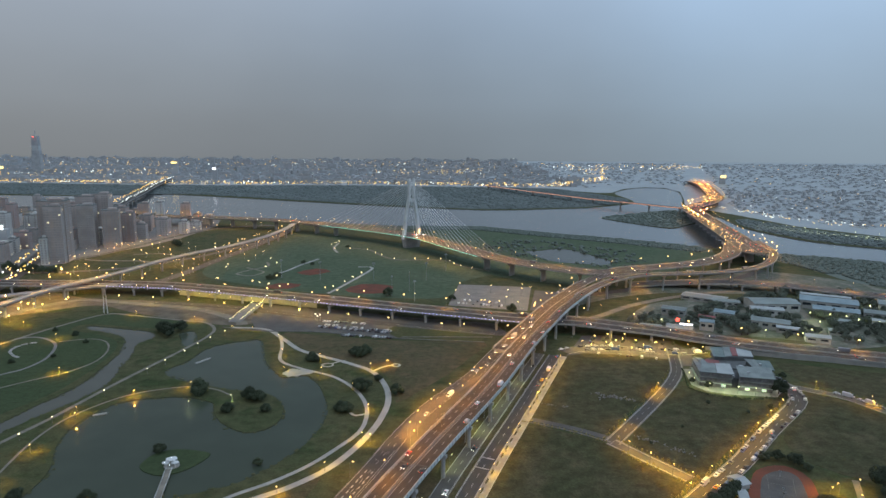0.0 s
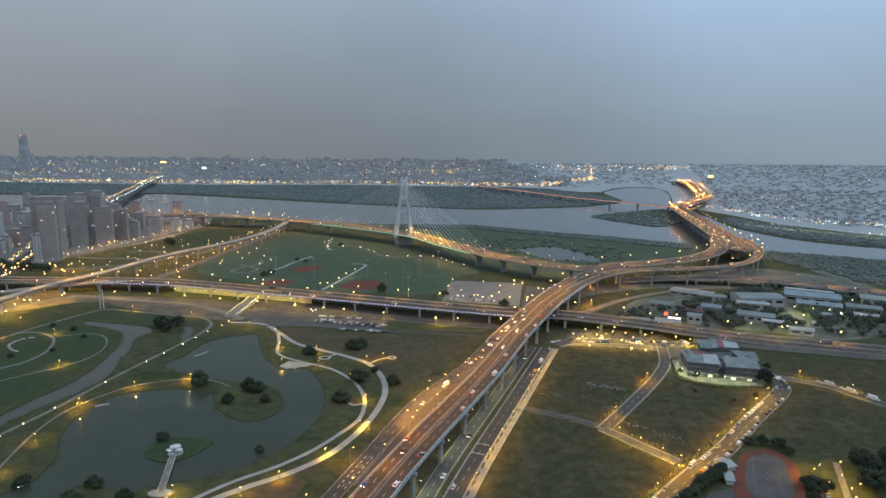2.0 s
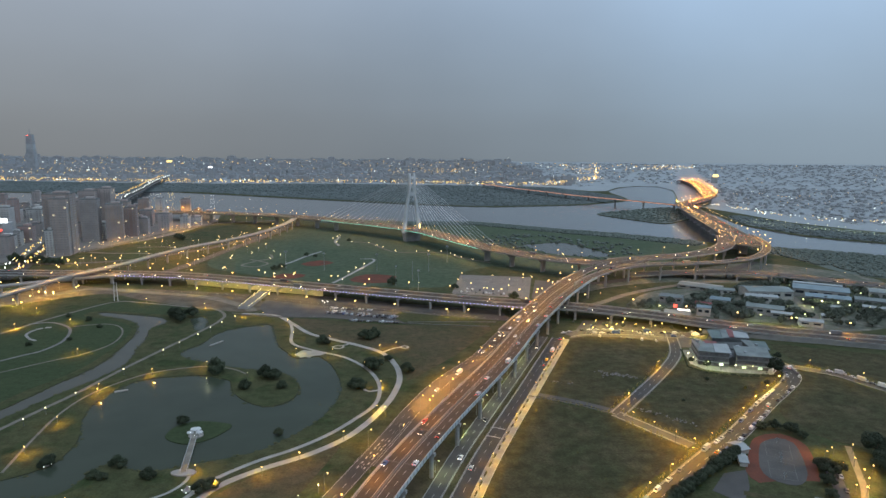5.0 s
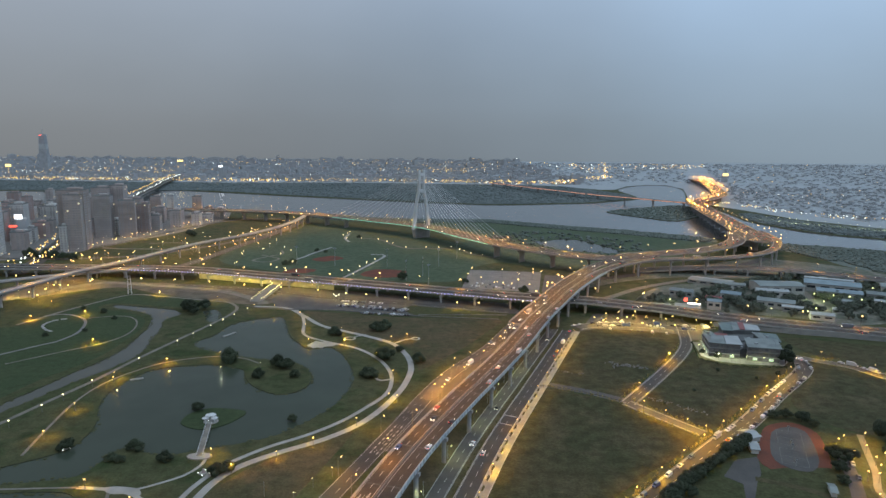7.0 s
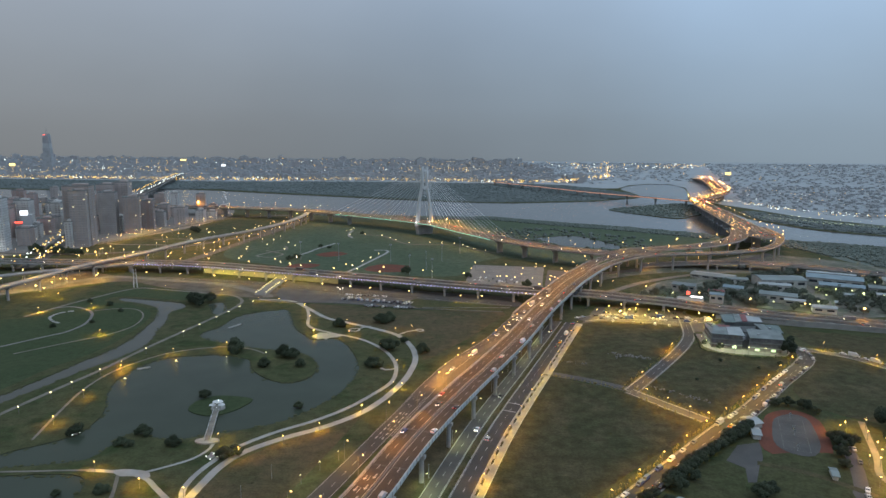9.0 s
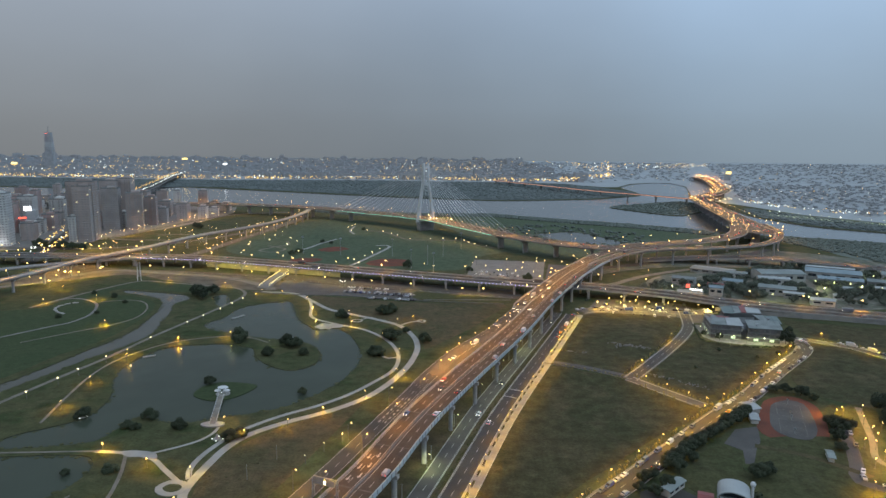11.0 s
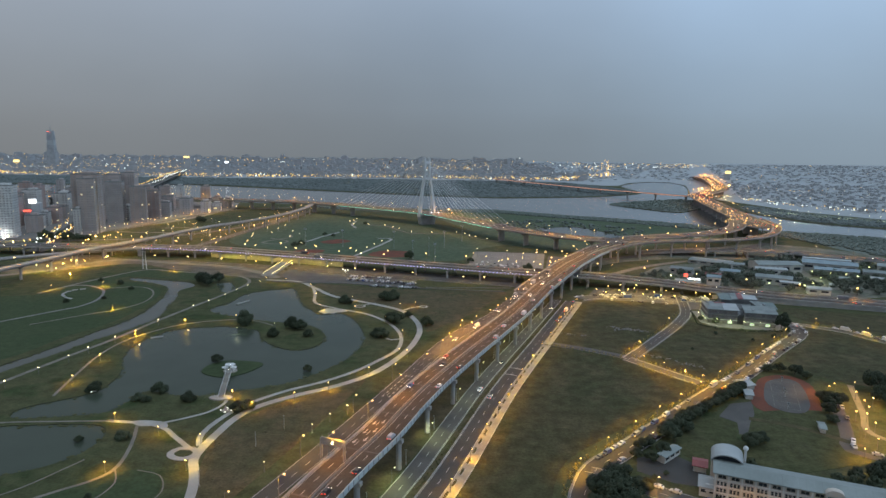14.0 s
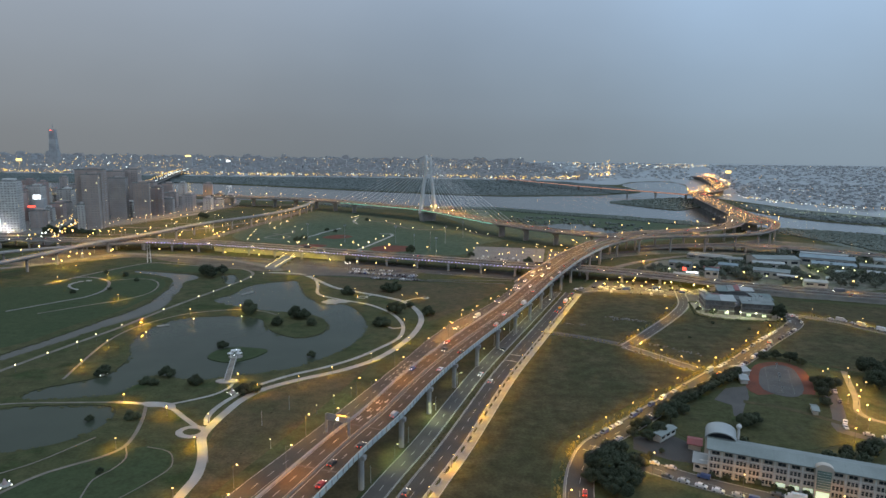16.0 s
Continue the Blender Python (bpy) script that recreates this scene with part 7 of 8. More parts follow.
s.make("roof", METALROOF, school, "pale ribbed metal roof")
s = Shape()
s.box(0, 0, 0, 0.12, DEEP / 2 + 1.4, 0.08)
rib = s.make("roof_seam", METALROOF, school)
tilt = math.degrees(math.atan2(1.35, DEEP / 2 + 1.3))
for i in range(24):
    o = rib if i == 0 else rib.copy()
    if i:
        scene.collection.objects.link(o)
    o.matrix_basis = pose(2 + i * 2.6, DEEP / 2 - (DEEP / 2 + 1.3) / 2, EAVE + 0.98, tilt, 0, 0)
pill = Shape()
pill.box(0, -0.25, 0, 0.55, 0.6, EAVE)
p0 = pill.make("pillar", TRIMW, school, "white pillar")
win = Shape()
win.box(0, 0.0, -0.1, 1.02, 0.12, 1.75, slot=1)
win.box(0, -0.08, 0.75, 0.86, 0.1, 0.06, slot=1)
w0 = win.make("window", [GLASS, TRIMW], school, "dark window in a white frame")
pane_mesh = Shape()
pane_mesh.box(0, -0.05, 0, 0.86, 0.1, 1.55)
pane0 = pane_mesh.make("pane", GLASS, w0)
wide = Shape()
wide.box(0, 0, 0, 2.7, 0.12, 1.25, slot=0)
wide.box(0, -0.06, 0, 0.08, 0.14, 1.25, slot=1)
w1 = wide.make("window", [GLASS, TRIMW], school, "wide dark window under the eaves")
band = Shape()
band.box(30, -0.12, 0, 66, 0.3, 0.25)
b0 = band.make("sill_band", TRIMW, school)
for i, f in enumerate((2.9, 5.6, 8.3)):
    o = b0 if i == 0 else b0.copy()
    if i:
        scene.collection.objects.link(o)
    o.location = (0, 0, f)
first = {"p": True, "w": True, "e": True}


def again(ob, key, x, y, z):
    o = ob if first[key] else ob.copy()
    if not first[key]:
        scene.collection.objects.link(o)
    first[key] = False
    o.location = (x, y, z)
    return o


for b in range(15):
    again(p0, "p", b * BAY + 0.3, 0, 0)
    if 8 <= b <= 8:
        continue
    for f in range(3):
        for k in (-1.25, 0, 1.25):
            o = again(w0, "w", b * BAY + 0.3 + BAY / 2 + k, -0.04, 0.8 + f * 2.7)
            if o is not w0:
                glazing = pane0.copy()
                scene.collection.objects.link(glazing)
                glazing.parent = o
    again(w1, "e", b * BAY + 0.3 + BAY / 2, -0.04, 9.0)
lit = Shape()
for b in (5, 6, 7):
    lit.box(b * BAY + 0.3 + BAY / 2, -0.2, 0.8, 3.2, 0.1, 1.5)
lit.make("lit_shopfront", COOLWIN, school, "bright ground floor windows")
ent = Shape()
ent.box(39.2, -1.0, -0.5, 5.6, 2.4, 12.0, slot=0)
n0 = len(ent.v)
arch = [(36.2, 11.5)] + [(39.2 - 3.0 * math.cos(i * math.pi / 10), 11.5 + 2.0 * math.sin(i * math.pi / 10)) for i in range(11)]
ent.add([(x, -2.3, z) for x, z in arch] + [(x, 0.3, z) for x, z in arch], [tuple(range(12)), tuple(range(12, 24))[::-1]] + [(i, (i + 1) % 12, 12 + (i + 1) % 12, 12 + i) for i in range(12)], 0)
ent.make("entrance_tower", SCHOOLWALL, school, "arched entrance bay")
pane = Shape()
pane.box(39.2, -2.26, 3.6, 4.6, 0.12, 7.4)
pane.make("entrance_glazing", material("green_tinted_glass", (0.16, 0.24, 0.21), rough=0.15, scale=0.3, mix=0.1, spec=0.6), school, "tall greenish glazing")
for i in range(7):
    m0 = Shape()
    m0.box(39.2, -2.36, 4.2 + i, 4.6, 0.1, 0.12)
    m0.make("glazing_bar", TRIMW, school)
door = Shape()
door.box(39.2, -2.28, 0.2, 4.2, 0.1, 2.6)
door.make("entrance_door", COOLWIN, school, "brightly lit entrance")
hall = tagged(new("assembly_hall"), "pale hall with a white barrel-vaulted roof behind the school", "hall")
hall.matrix_basis = pose(E0.x, E0.y, 0, 0, 0, TURN)
s = Shape()
s.box(4.2, 14.8, -0.5, 11, 8.4, 11.8)
s.make("wall", SCHOOLWALL, hall)
s = Shape()
half_ring = [(-5.9 * math.cos(i * math.pi / 14), 3.4 * math.sin(i * math.pi / 14)) for i in range(15)]
inner = [(x * 0.92, z * 0.88) for x, z in reversed(half_ring)]
s.sweep([(4.2, 8.4, 11.3), (4.2, 19.2, 11.3)], half_ring + inner)
s.make("vault_roof", WHITEROOF, hall, "white barrel vault")
s = Shape()
s.add([(4.2 + x * 0.9, 10.55, 11.3 + z * 0.85) for x, z in half_ring], [tuple(range(15))])
s.make("gable_glass", GLASS, hall)
s = Shape()
s.tube((11.0, 19.5, 0), (11.0, 19.5, 13.2), 0.6, 0.5, 8)
s.ball(11.0, 19.5, 13.9, 1.1, rings=5, sides=8)
s.make("water_tank", WHITESTEEL, hall)


SHEDWALL = material("weathered_shed_wall", (0.46, 0.46, 0.43), (0.36, 0.36, 0.335), rough=0.8, scale=0.15, fine=1.0, mix=0.2, per_object=0.3)


def shed(name, label, x, y, w, d, h, turn, roof, rise=1.6, wall=None, category="shed", group="", strips=0):
    root = tagged(new(name), label, category, group)
    root.matrix_basis = pose(x, y, 0, 0, 0, turn)
    s = Shape()
    s.box(0, 0, -0.3, w, d, h + 0.3)
    s.make("wall", wall or SHEDWALL, root)
    for sgn in (-1, 1):
        s = Shape()
        s.add([(-w / 2 - 0.6, sgn * (d / 2 + 0.6), h - 0.1), (w / 2 + 0.6, sgn * (d / 2 + 0.6), h - 0.1), (w / 2 + 0.6, 0, h + rise), (-w / 2 - 0.6, 0, h + rise),
               (-w / 2 - 0.6, sgn * (d / 2 + 0.6), h + 0.15), (w / 2 + 0.6, sgn * (d / 2 + 0.6), h + 0.15), (w / 2 + 0.6, 0, h + rise + 0.25), (-w / 2 - 0.6, 0, h + rise + 0.25)],
              [(0, 1, 2, 3), (4, 5, 6, 7), (0, 1, 5, 4), (1, 2, 6, 5), (2, 3, 7, 6), (3, 0, 4, 7)])
        s.make("roof", roof, root)
    s = Shape()
    for sgn in (-1, 1):
        s.add([(sgn * w / 2, -d / 2, h - 0.1), (sgn * w / 2, d / 2, h - 0.1), (sgn * w / 2, 0, h + rise)], [(0, 1, 2)])
    s.make("gable", wall or SHEDWALL, root)
    for i in range(strips):
        s = Shape()
        s.box(-w / 2 + (i + 0.5) * w / strips, -d / 2 - 0.06, h * 0.45, w / strips * 0.6, 0.12, h * 0.3)
        s.make("window", GLASS, root)
    return root


shed("annex", "low annex with a pale roof at the end of the school", 86, 190, 6, 9, 4, TURN, WHITEROOF, 0.5, category="building", strips=2)
shed("bicycle_shed", "long low shed with a grey roof by the school yard", 80, 217, 13, 3.6, 3, 43, METALROOF, 0.5, strips=3)
shed("canopy", "small red-roofed canopy at the edge of the school yard", 90, 208, 5, 7, 2.6, -22, REDROOF, 0.8, category="canopy")
shed("canopy", "white tensile canopy beside the running track", 150.5, 301, 6, 9, 2.6, 20, WHITEROOF, 1.3, category="canopy")
shed("canopy", "white tensile canopy beside the running track", 146.6, 288, 3.6, 9, 2.4, -14, WHITEROOF, 1.0, category="canopy")
shed("park_pavilion", "small pavilion with a pale roof at the track", 163, 247, 2.2, 8, 2.2, -20, METALROOF, 0.6, category="pavilion", strips=0)
for x, y, w, d, h, a, roof, rise, text in (
        (300, 662, 26, 12, 5, -20, METALROOF, 1.2, "low works shed with a grey metal roof"), (340, 646, 46, 26, 9, -2, METALROOF, 2.0, "works hall with a pale grey roof"), (324, 624, 30, 12, 7, -15, WHITEROOF, 1.2, "low shed with a white roof"),
        (306, 580, 32, 16, 7, -28, METALROOF, 1.8, "works shed with a long ridge roof"), (314, 564, 18, 9, 5, -28, WHITEROOF, 0.8, "low lean-to with a white roof"), (402, 652, 52, 26, 9, -28, BLUEROOF, 2.0, "long hall with a blue-grey roof"),
        (392, 622, 40, 18, 7, -28, BLUEROOF, 1.6, "works hall with a dull blue-grey roof"), (408, 668, 46, 8, 10, -28, WHITEROOF, 0.8, "hall wing with a plain white roof"), (244, 573, 12, 10, 8, -25, BLUEROOF, 1.4, "small blue-roofed house among trees"), (214, 560, 22, 14, 6, -22, METALROOF, 1.2, "workshop with a grey roof"),
        (190, 566, 18, 12, 5, -20, METALROOF, 1.0, "workshop with a rusty grey roof"), (326, 538, 19, 10, 5, -22, WHITEROOF, 1.6, "open shelter with a white roof"), (286, 684, 44, 22, 4, -35, METALROOF, 1.0, "long low shed with a flat pale roof"), (254, 598, 14, 9, 5, -30, REDROOF, 1.2, "small house with a dull red roof"), (356, 560, 12, 9, 4, -25, WHITEROOF, 0.9, "small shed with a pale roof"), (418, 588, 20, 10, 5, -28, WHITEROOF, 0.9, "long shed with a pale roof"), (300, 606, 14, 8, 4, -24, METALROOF, 0.9, "lean-to shed among trees"), (378, 590, 16, 10, 5, -25, METALROOF, 1.0, "small shed with a pale roof"), (430, 610, 30, 16, 7, -28, METALROOF, 1.6, "works shed with a grey roof"),
        (232, 625, 22, 14, 6, -30, METALROOF, 1.4, "works shed with a dark grey roof"), (276, 610, 18, 14, 7, -30, BLUEROOF, 1.4, "house with a dark blue roof"), (470, 640, 40, 22, 8, -28, METALROOF, 1.6, "works hall with a pale roof")):
    shed("works_shed", text, x, y, w, d, h, a, roof, rise, group="works sheds", strips=4 if w > 20 else 2)

# ---------------------------------------------------------------- market hall with patchwork roofs
market = tagged(new("market_hall"), "broad three-storey market hall with patchwork grey roofs and lit shops", "market hall")
MW = material("grey_cladding", (0.22, 0.22, 0.205), (0.16, 0.16, 0.155), rough=0.75, scale=0.2, mix=0.15)
DARKCLAD = material("dark_shed_cladding", (0.12, 0.125, 0.125), (0.085, 0.09, 0.09), rough=0.75, scale=0.2, mix=0.15)
AGEDROOF = material("aged_metal_roof", (0.22, 0.245, 0.235), (0.15, 0.17, 0.165), rough=0.65, scale=0.12, mix=0.2)
GREENROOF = material("dull_green_roof", (0.15, 0.19, 0.18), (0.11, 0.145, 0.14), rough=0.6, scale=0.15, mix=0.15)


def tilted(corners, z0, z1, mat, label=""):
    """A roof sheet with seams over four corners, from z0 at the first two to z1 at the last two."""
    s = Shape()
    zs = (z0, z0, z1, z1)
    s.add([(x, y, z) for (x, y), z in zip(corners, zs)] + [(x, y, z - 0.4) for (x, y), z in zip(corners, zs)], [(0, 1, 2, 3), (7, 6, 5, 4), (0, 1, 5, 4), (1, 2, 6, 5), (2, 3, 7, 6), (3, 0, 4, 7)])
    (ax, ay), (bx, by), (cx, cy), (dx, dy) = corners
    sheet = s.make("roof", mat, market, label)
    n = max(2, int(math.hypot(bx - ax, by - ay) / 2.6))
    for i in range(n + 1):
        t = i / n
        s = Shape()
        s.tube((ax + (bx - ax) * t, ay + (by - ay) * t, z0 + 0.05), (dx + (cx - dx) * t, dy + (cy - dy) * t, z1 + 0.05), 0.09, 0.09, 4)
        s.make("roof_seam", mat, sheet)
    return sheet


def front(a, b, h, storeys, lit_every=3, clad=GREYWIN):
    """Windows, storey slabs and shop windows along one wall that faces to the right of a to b."""
    (ax, ay), (bx, by) = a, b
    l = math.hypot(bx - ax, by - ay)
    ang, nx, ny = math.degrees(math.atan2(by - ay, bx - ax)), (by - ay) / l, -(bx - ax) / l
    n, rise = max(2, int(l / 3.4)), h / storeys
    for f in range(storeys):
        s = Shape()
        s.box((ax + bx) / 2 + nx * 0.5, (ay + by) / 2 + ny * 0.5, (f + 1) * rise - 0.3, l, 1.0 if f else 2.2, 0.22, ang)
        s.make("canopy" if f == 0 else "storey_slab", METALROOF if f == 0 else MW, market)
        for i in range(n):
            t = (i + 0.5) / n
            bright = f == 0 and i % lit_every == 1
            s = Shape()
            s.box(ax + (bx - ax) * t + nx * 0.07, ay + (by - ay) * t + ny * 0.07, f * rise + 0.8, l / n * (0.62 if f else 0.8), 0.14, rise * 0.5, ang)
            s.make("shop_window" if f == 0 else "window", COOLWIN if bright else clad, market, "lit shop window" if bright else "")


def body(points, h, mat):
    s = Shape()
    s.slab(points, -0.3, h)
    s.make("wall", mat, market)


body([(186, 437), (229, 424), (239, 440), (240, 457), (236, 474), (213, 482), (193, 462)], 7.0, DARKCLAD)
body([(183, 434), (203, 428.5), (208, 446), (191.5, 448), (192, 460), (188.5, 462)], 11.0, MW)
body([(207, 425.5), (228, 420.5), (234, 438), (212.5, 442)], 10.6, MW)
body([(226.5, 444), (237, 439), (242, 456), (227, 459.5)], 10.0, DARKCLAD)
body([(207, 468), (236, 467.5), (238, 478), (229, 485), (212, 487)], 10.0, DARKCLAD)
tilted([(182, 433), (192.6, 430), (198.6, 448), (190, 449)], 11.2, 11.9, AGEDROOF)
tilted([(193, 429.8), (203.6, 426.8), (209, 447), (199, 448)], 11.4, 12.0, WHITEROOF, "pale roof panel")
tilted([(189.6, 449.6), (194.5, 449.2), (194, 460.5), (189, 463.5)], 11.2, 11.6, AGEDROOF)
tilted([(206, 424), (228.5, 419), (235, 439), (212, 443)], 10.9, 11.9, AGEDROOF)
tilted([(225, 444), (230.5, 441.6), (233, 459), (226, 461)], 10.4, 11.0, AGEDROOF)
tilted([(231, 441.4), (237.6, 438), (243, 457), (233.5, 459)], 10.2, 10.8, GREENROOF)
tilted([(206, 468), (214, 466), (221, 488), (211, 488)], 10.4, 11.0, GREENROOF, "dull green roof panel")
tilted([(214.4, 466.4), (220.6, 469), (226.6, 488), (221.4, 488)], 10.6, 11.1, AGEDROOF)
tilted([(221, 469), (225, 469), (231, 487), (227, 488)], 10.7, 11.2, REDROOF, "red roof panel")
tilted([(225.4, 469), (236, 467), (239, 479), (230.4, 485)], 10.5, 11.1, WHITEROOF, "pale roof panel")
tilted([(196, 455), (205, 452), (208, 463), (199, 466)], 8.2, 8.8, REDROOF, "dull red roof panel")
tilted([(210, 448), (222, 446), (223, 458), (212, 461)], 8.0, 8.7, DARKCLAD, "dark roof panel")
front((183, 434), (203, 428.5), 11.0, 3)
front((207, 425.5), (228, 420.5), 10.6, 3)
front((188.5, 462), (183, 434), 11.0, 3, 4)
front((228, 420.5), (234, 438), 10.6, 3, 4)
front((237, 439), (242, 456), 10.0, 2, 4)
for x, y, w, d, hh in ((205, 432, 2.4, 1.6, 8.6), (190, 455, 2.0, 1.6, 12.6), (219, 450, 3.0, 2.0, 9.6), (215, 430, 2.2, 1.4, 12.0), (232, 448, 1.8, 1.8, 11.8)):
    s = Shape()
    s.box(x, y, hh - 2.2, w, d, 2.2, 15)
    s.make("rooftop_unit", STEEL, market)
put_all(lamp("street_lamp", "greenish white forecourt lamp of the market hall", "forecourt lamps", 4.2, 0.5, COOL, 0.42), [(187, 427, 0.1, 270), (195, 423, 0.1, 270), (204, 420.5, 0.1, 270), (215, 418, 0.1, 270), (180.5, 446, 0.1, 180), (180.5, 436, 0.1, 180), (235, 426, 0.1, 300)])
s = Shape()
s.slab([(178, 436), (184, 424), (200, 418), (228, 414), (240, 428), (246, 456), (240, 460), (232, 436), (226, 424), (206, 429), (186, 437), (190, 468), (184, 468)], -0.2, 0.12)
tagged(s.make("forecourt", LOTCONCRETE), "pale forecourt of the market hall", "pavement", kind="structure")
s = Shape()
rk = random.Random(91)
for (ax, ay), (bx, by), n in (((183, 468), (173, 428), 16), ((173, 428), (184, 416), 10), ((184, 416), (206, 410), 14), ((206, 410), (233, 411), 16), ((233, 411), (247, 440), 16)):
    for i in range(n):
        t = (i + rk.random()) / n
        k = rk.uniform(0.5, 1.5)
        leaf_cloud(s, (ax + (bx - ax) * t, ay + (by - ay) * t, k * 0.8), (k, k, k * 0.8), 40, 0.3, rk)
tagged(s.make("forecourt_shrubs", LEAF), "uneven shrubs round the forecourt of the market hall", "shrubs", kind="stuff")
sign = tagged(new("shop_sign"), "red and white illuminated sign board above a workshop", "sign")
s = Shape()
s.box(217, 574, 7, 3.2, 0.5, 3.0, -20)
s.make("red_panel", SIGNRED, sign)
s = Shape()
s.box(222, 566, 5.0, 11, 0.5, 2.2, -20)
s.make("white_panel", SIGNWHITE, sign)
for x, y in ((216, 574), (218, 573.4), (218, 567.4), (226, 564.6)):
    s = Shape()
    s.tube((x, y, 0), (x, y, 6), 0.15, 0.15, 5)
    s.make("post", STEEL, sign)
for x, y, z, w, h, a, m, text in ((-646, 926, 36, 10, 6.5, 20, SIGNWHITE, "bright white rooftop screen in the district"), (-650, 1046, 38, 9, 5, 20, SIGNAMBER, "orange rooftop sign in the district"), (-660, 940, 22, 18, 2.5, 20, SIGNRED, "long red shop sign in the district"),
                              (1110, 2564, 26, 20, 9, -20, SIGNAMBER, "far bright yellow rooftop billboard"), (-1133, 2720, 60, 22, 6, 10, SIGNAMBER, "far bright yellow sign"), (-880, 2480, 48, 14, 6, 10, SIGNWHITE, "far white rooftop sign"), (-1850, 2700, 34, 22, 9, 10, SIGNAMBER, "far golden lit building front")):
    s = Shape()
    s.box(x, y, z, w, 1.2, h, a)
    board = tagged(new("roof_sign"), text, "sign")
    s.make("panel", m, board)
    s = Shape()
    s.box(x, y + 9, -0.5, w * 1.2, 15, z + 0.5, a)
    s.make("block", FARW[0], board)


# ---------------------------------------------------------------- pier with a petal-roofed pavilion
pier = tagged(new("pier"), "pale plank pier leading to a pavilion on the pond island", "pier")
a0, a1 = Vector((-134, 275.5, 0)), Vector((-142.4, 312, 0))
way = (a1 - a0).normalized()
ang = math.degrees(math.atan2(way.y, way.x))
plank = Shape()
plank.box(0, 0, 0, 0.82, 3.0, 0.1)
pl = None
steps = int((a1 - a0).length / 0.9)
for i in range(steps):
    p = a0 + way * (0.45 + i * 0.9)
    if pl is None:
        pl = o = plank.make("plank", PAVER, pier)
    else:
        o = pl.copy()
        scene.collection.objects.link(o)
    o.matrix_basis = pose(p.x, p.y, 0.55, 0, 0, ang)
side = Vector((-way.y, way.x, 0))
for sgn in (-1, 1):
    s = Shape()
    q0, q1 = a0 + side * sgn * 1.5, a1 + side * sgn * 1.5
    s.tube((q0.x, q0.y, 1.6), (q1.x, q1.y, 1.6), 0.07, 0.07, 5)
    s.tube((q0.x, q0.y, 1.1), (q1.x, q1.y, 1.1), 0.04, 0.04, 5)
    s.make("handrail", WHITESTEEL, pier)
    for i in range(10):
        p = q0 + (q1 - q0) * (i / 9)
        s = Shape()
        s.tube((p.x, p.y, -1.0), (p.x, p.y, 1.6), 0.09, 0.09, 5)
        s.make("rail_post", WHITESTEEL, pier)
landing = Shape()
landing.slab([(-134 + 6.2 * math.cos(i * math.pi / 10), 275.5 + 3.4 * math.sin(i * math.pi / 10)) for i in range(20)], -1.0, 0.5)
tagged(landing.make("pier_landing", PALECONCRETE), "oval concrete landing at the foot of the pier", "landing", kind="structure")
pav = tagged(new("pavilion"), "pavilion of white petal-shaped canopies with small lamps", "pavilion")
platform = Shape()
platform.slab([(-142.6 + 4.0 * math.cos(i * math.pi / 10), 315.5 + 3.6 * math.sin(i * math.pi / 10)) for i in range(20)], -1.0, 0.6)
platform.make("platform", PALECONCRETE, pav)
for cx, cy, rx, h in ((-145.0, 314.2, 2.0, 2.6), (-142.6, 315.8, 3.0, 3.9), (-140.2, 314.4, 2.0, 2.7), (-142.4, 318.6, 1.4, 3.0)):
    s = Shape()
    rim = [(cx + rx * math.cos(i * math.pi / 8), cy + rx * 0.8 * math.sin(i * math.pi / 8), h + (0.35 if i % 2 else 0)) for i in range(16)]
    s.add(rim + [(cx, cy, h + 1.1)], [(i, (i + 1) % 16, 16) for i in range(16)])
    s.add([(x, y, z - 0.15) for x, y, z in rim] + [(cx, cy, h + 0.9)], [((i + 1) % 16, i, 16) for i in range(16)])
    s.make("canopy", WHITESTEEL, pav, "white petal canopy")
    s = Shape()
    s.tube((cx, cy, 0.5), (cx, cy, h + 1.0), 0.18, 0.14, 7)
    s.make("column", WHITESTEEL, pav)
for x, y, z in ((-145.0, 313.4, 3.0), (-140.4, 313.6, 3.0), (-142, 315.4, 4.6), (-142.6, 312.6, 2.0)):
    s = Shape()
    s.ball(x, y, z, 0.16)
    s.make("lamp", glowing("pavilion_lamp_glow", (0.9, 1.0, 0.92), 9, False) if not bpy.data.materials.get("pavilion_lamp_glow") else bpy.data.materials["pavilion_lamp_glow"], pav)
for x, y, text in ((-126, 259.5, "small pink garden sculpture ringed by lamps"), (-205, 283, "low stone seat ringed by small lamps"), (-180, 168, "small lit sculpture by the lawn")):
    art = tagged(new("garden_feature"), text, "garden feature", "garden features")
    s = Shape()
    s.tube((x, y, 0), (x, y, 0.5), 2.2, 2.0, 10)
    s.make("base", PALECONCRETE, art)
    s = Shape()
    s.tube((x, y, 0.5), (x, y, 2.6), 1.0, 0.3, 7)
    s.make("stone", material("pinkish_stone", (0.42, 0.34, 0.33), rough=0.8), art)
    for i in range(4):
        s = Shape()
        s.ball(x + 2.6 * math.cos(i * 1.6), y + 2.6 * math.sin(i * 1.6), 0.4, 0.25)
        s.make("lamp", FARWHITE, art)
for x, y, a in ((-343, 518, 20), (-348, 514, 40), (-350, 508, 65), (-350, 502, 88), (-348, 496, 112), (-344, 491, 130), (-339, 486, 140), (-334, 483, 150)):
    s = Shape()
    s.box(x, y, 0, 4.6, 2.0, 0.5, a)
    tagged(s.make("stone_bench", PALECONCRETE), "pale stone bench block in a curved row on the lawn", "bench", "stone benches on the lawn")
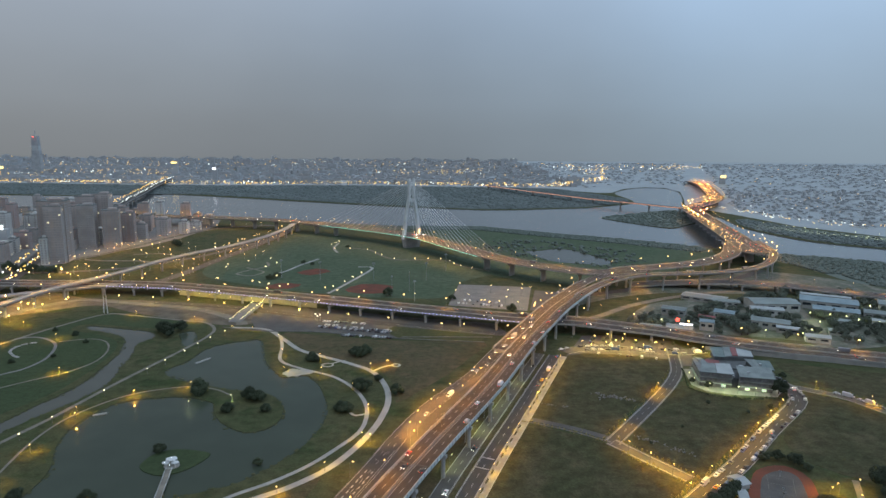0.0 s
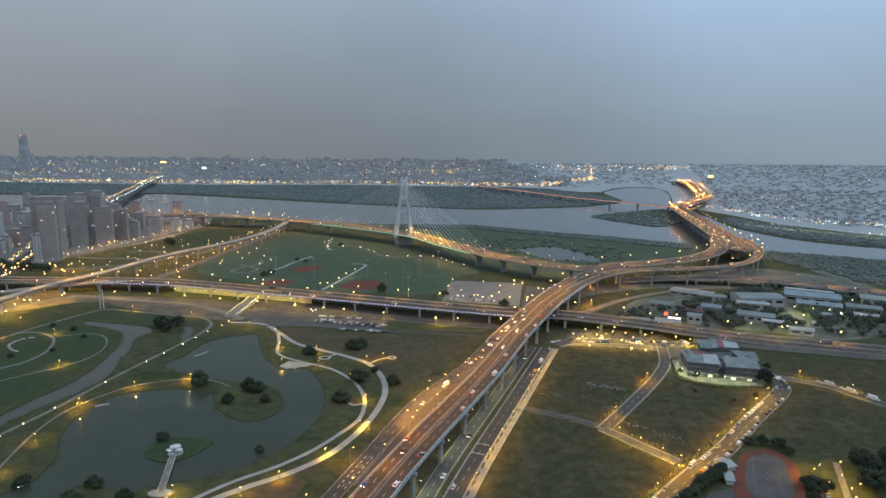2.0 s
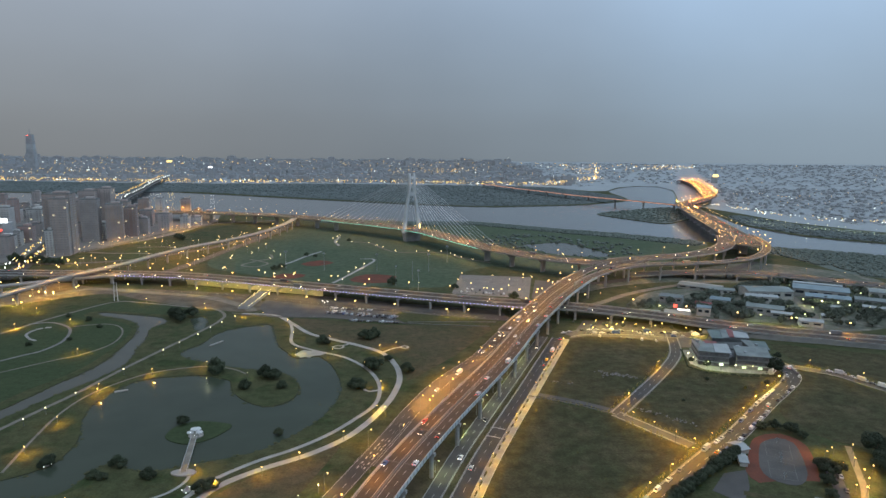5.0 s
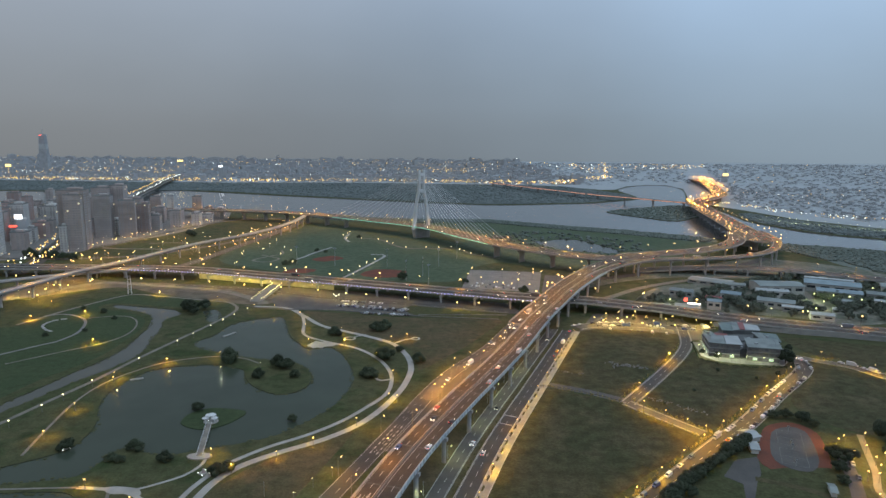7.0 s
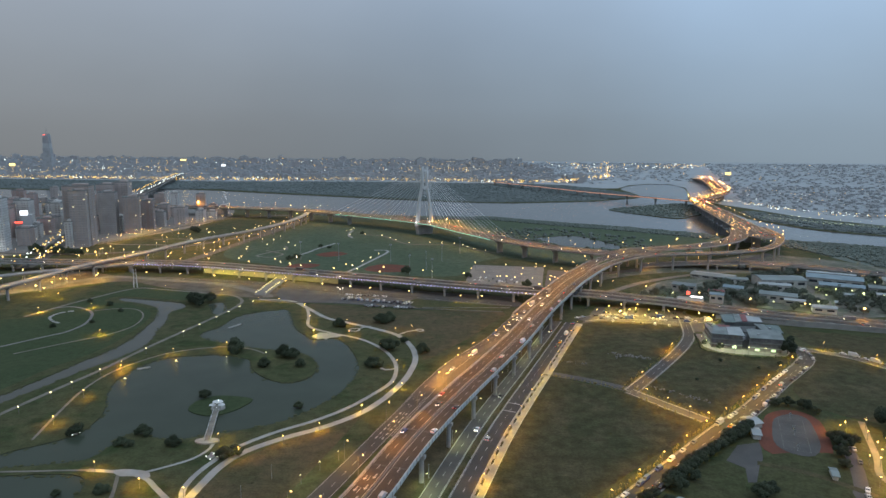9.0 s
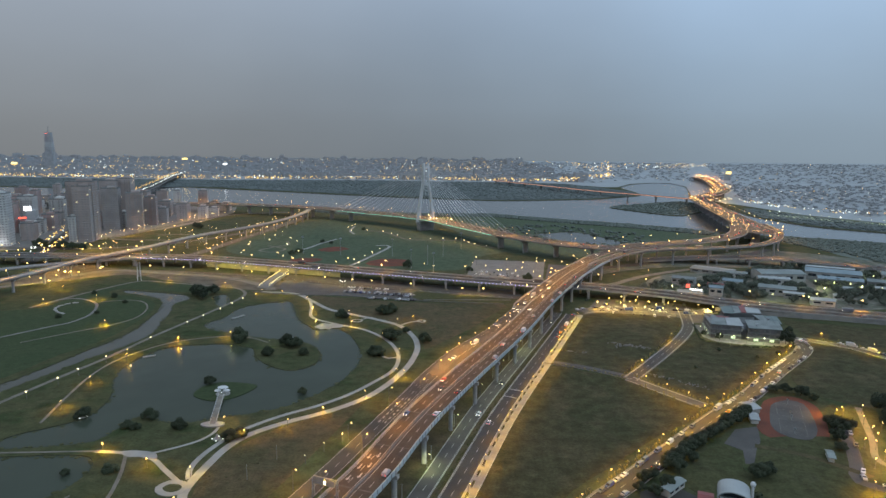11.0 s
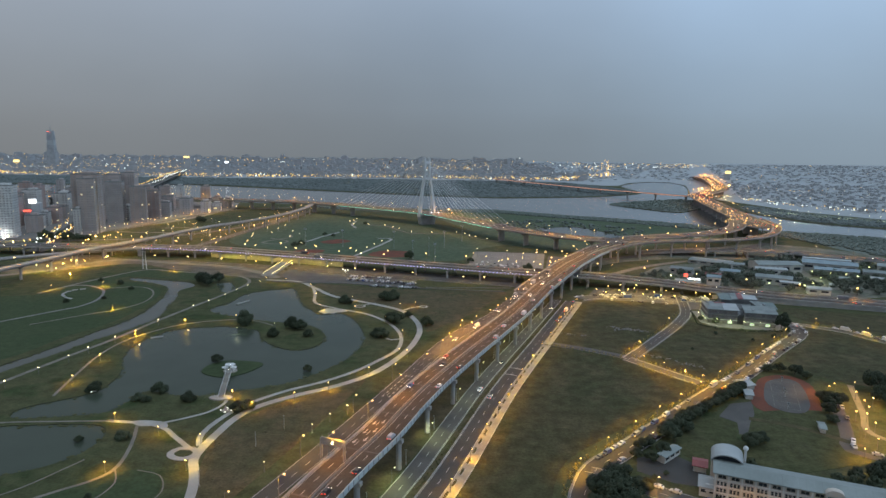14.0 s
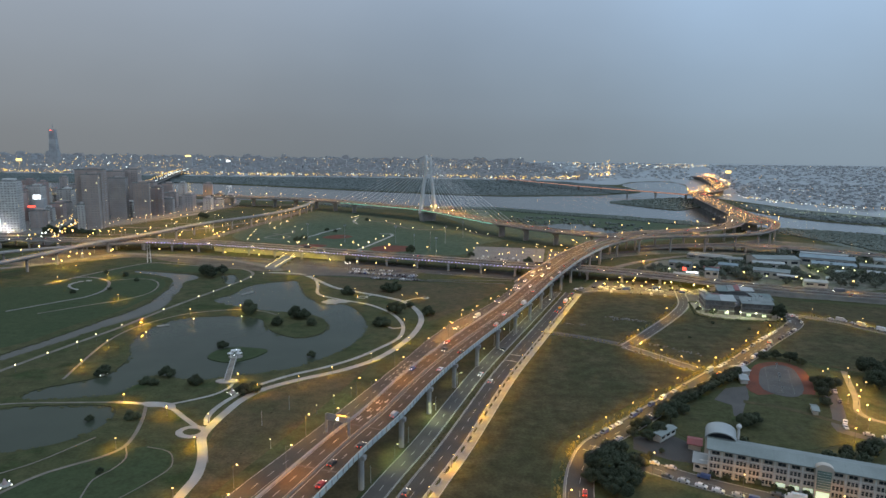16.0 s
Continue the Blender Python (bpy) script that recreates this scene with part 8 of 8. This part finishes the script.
for x, y, a, l in ((-186, 478, 62, 14), (-214, 379, 28, 8)):
    s = Shape()
    s.box(x, y, -0.8, l, 1.6, 1.15, a)
    tagged(s.make("jetty", PALECONCRETE), "short pale jetty slab at the edge of the pond", "jetty", "jetties")

# ---------------------------------------------------------------- sign gantry on the viaduct
gantry = tagged(new("sign_gantry"), "steel sign gantry with sign boards over the carriageway", "sign gantry")
GA, GB = Vector((-63.3, 184, 15.7)), Vector((-54.0, 180.2, 15.7))
span = (GB - GA).normalized()
gang = math.degrees(math.atan2(span.y, span.x))
for g in (GA, GB):
    for dx in (-0.5, 0.5):
        s = Shape()
        s.tube((g.x - span.y * dx, g.y + span.x * dx, g.z - 0.5), (g.x - span.y * dx, g.y + span.x * dx, g.z + 7.6), 0.2, 0.18, 6)
        s.make("post", STEEL, gantry)
for z in (6.2, 7.5):
    for dx in (-0.5, 0.5):
        s = Shape()
        s.tube((GA.x - span.y * dx, GA.y + span.x * dx, GA.z + z), (GB.x - span.y * dx, GB.y + span.x * dx, GB.z + z), 0.14, 0.14, 6)
        s.make("beam", STEEL, gantry)
for t, w, h in ((0.28, 4.2, 2.8), (0.76, 3.6, 2.4)):
    p = GA + (GB - GA) * t
    s = Shape()
    s.box(p.x + span.y * 0.75, p.y - span.x * 0.75, GA.z + 5.4, w, 0.12, h, gang)
    s.make("sign_board", STEEL, gantry, "back of a grey sign board")
s = Shape()
p = GA + (GB - GA) * 0.5
s.ball(p.x, p.y, GA.z + 6.0, 0.6)
s.make("lamp", HEAD, gantry, "bright white lamp")

# ---------------------------------------------------------------- below the expressway
under = Shape()
under.sweep(shifted([p for p in HIGH if -300 < p[0] < -128], 2, -9), plate(-0.6, 0.6, 5.2, 5.5))
tagged(under.make("underpass_wall", material("pale_yellow_wall", (0.52, 0.47, 0.34), (0.42, 0.38, 0.28), scale=0.2, rough=0.8)), "pale wall of the passage below the expressway", "wall", kind="structure")
put_all(lamp("street_lamp", "yellow lamp in the passage below the expressway", "passage lamps", 4.6, 0, PASSAGE, 0.32), [(x, y, 0, 0) for x, y, z, a in along([p for p in HIGH if -300 < p[0] < -128], 13, 7.5, 4)])
foot = tagged(new("footbridge"), "broad lit footbridge ramp from the park to the passage", "footbridge")
FB = [(-196, 584, 0.25), (-194, 596, 1.2), (-192, 612, 2.6), (-189, 640, 4.0)]
s = Shape()
s.sweep(FB, plate(-5.5, 5.5, 0, 0.7))
s.make("deck", LOTCONCRETE, foot)
for sgn in (-5.4, 5.4):
    s = Shape()
    s.sweep(shifted(FB, sgn), plate(-0.12, 0.12, 1.1, 1.3))
    s.make("parapet", PALECONCRETE, foot)
for y in (614, 630):
    for sgn in (-4, 4):
        s = Shape()
        s.tube((-191 + sgn, y, -0.3), (-191 + sgn, y, 2.4), 0.5, 0.5, 8)
        s.make("pier", CONCRETE, foot)
put_all(lamp("path_lantern", "short bright lantern on the footbridge", "footbridge lanterns", 1.6, 0, LANTERN, 0.4, globe=True), [(x + sgn, y, z + 0.2, 0) for x, y, z, a in along(FB, 4.8, 0, 3) for sgn in (-4.9, 4.9)])
pylonframe = tagged(new("lattice_mast"), "slim white two-legged mast at the park edge", "mast")
for dx in (-1.8, 1.8):
    s = Shape()
    s.tube((-331 + dx, 612, 0), (-331 + dx * 0.7, 612, 19), 0.4, 0.25, 6)
    s.make("leg", WHITESTEEL, pylonframe)
for z in (5, 10, 15, 18.6):
    s = Shape()
    s.tube((-332.7, 612, z), (-329.3, 612, z), 0.16, 0.16, 5)
    s.make("brace", WHITESTEEL, pylonframe)
# site lights by the parking strip
for x, y in ((-118, 586), (-116, 590), (-121, 592)):
    s = Shape()
    s.tube((x, y, 0), (x, y, 6), 0.15, 0.1, 5)
    s.ball(x, y, 6.4, 0.55, slot=1)
    tagged(s.make("site_light", [STEEL, SIGNWHITE]), "white site light on a mast by the car park", "site light", "site lights")
for ob in list(scene.objects):
    if "set" in ob:
        del ob["set"]
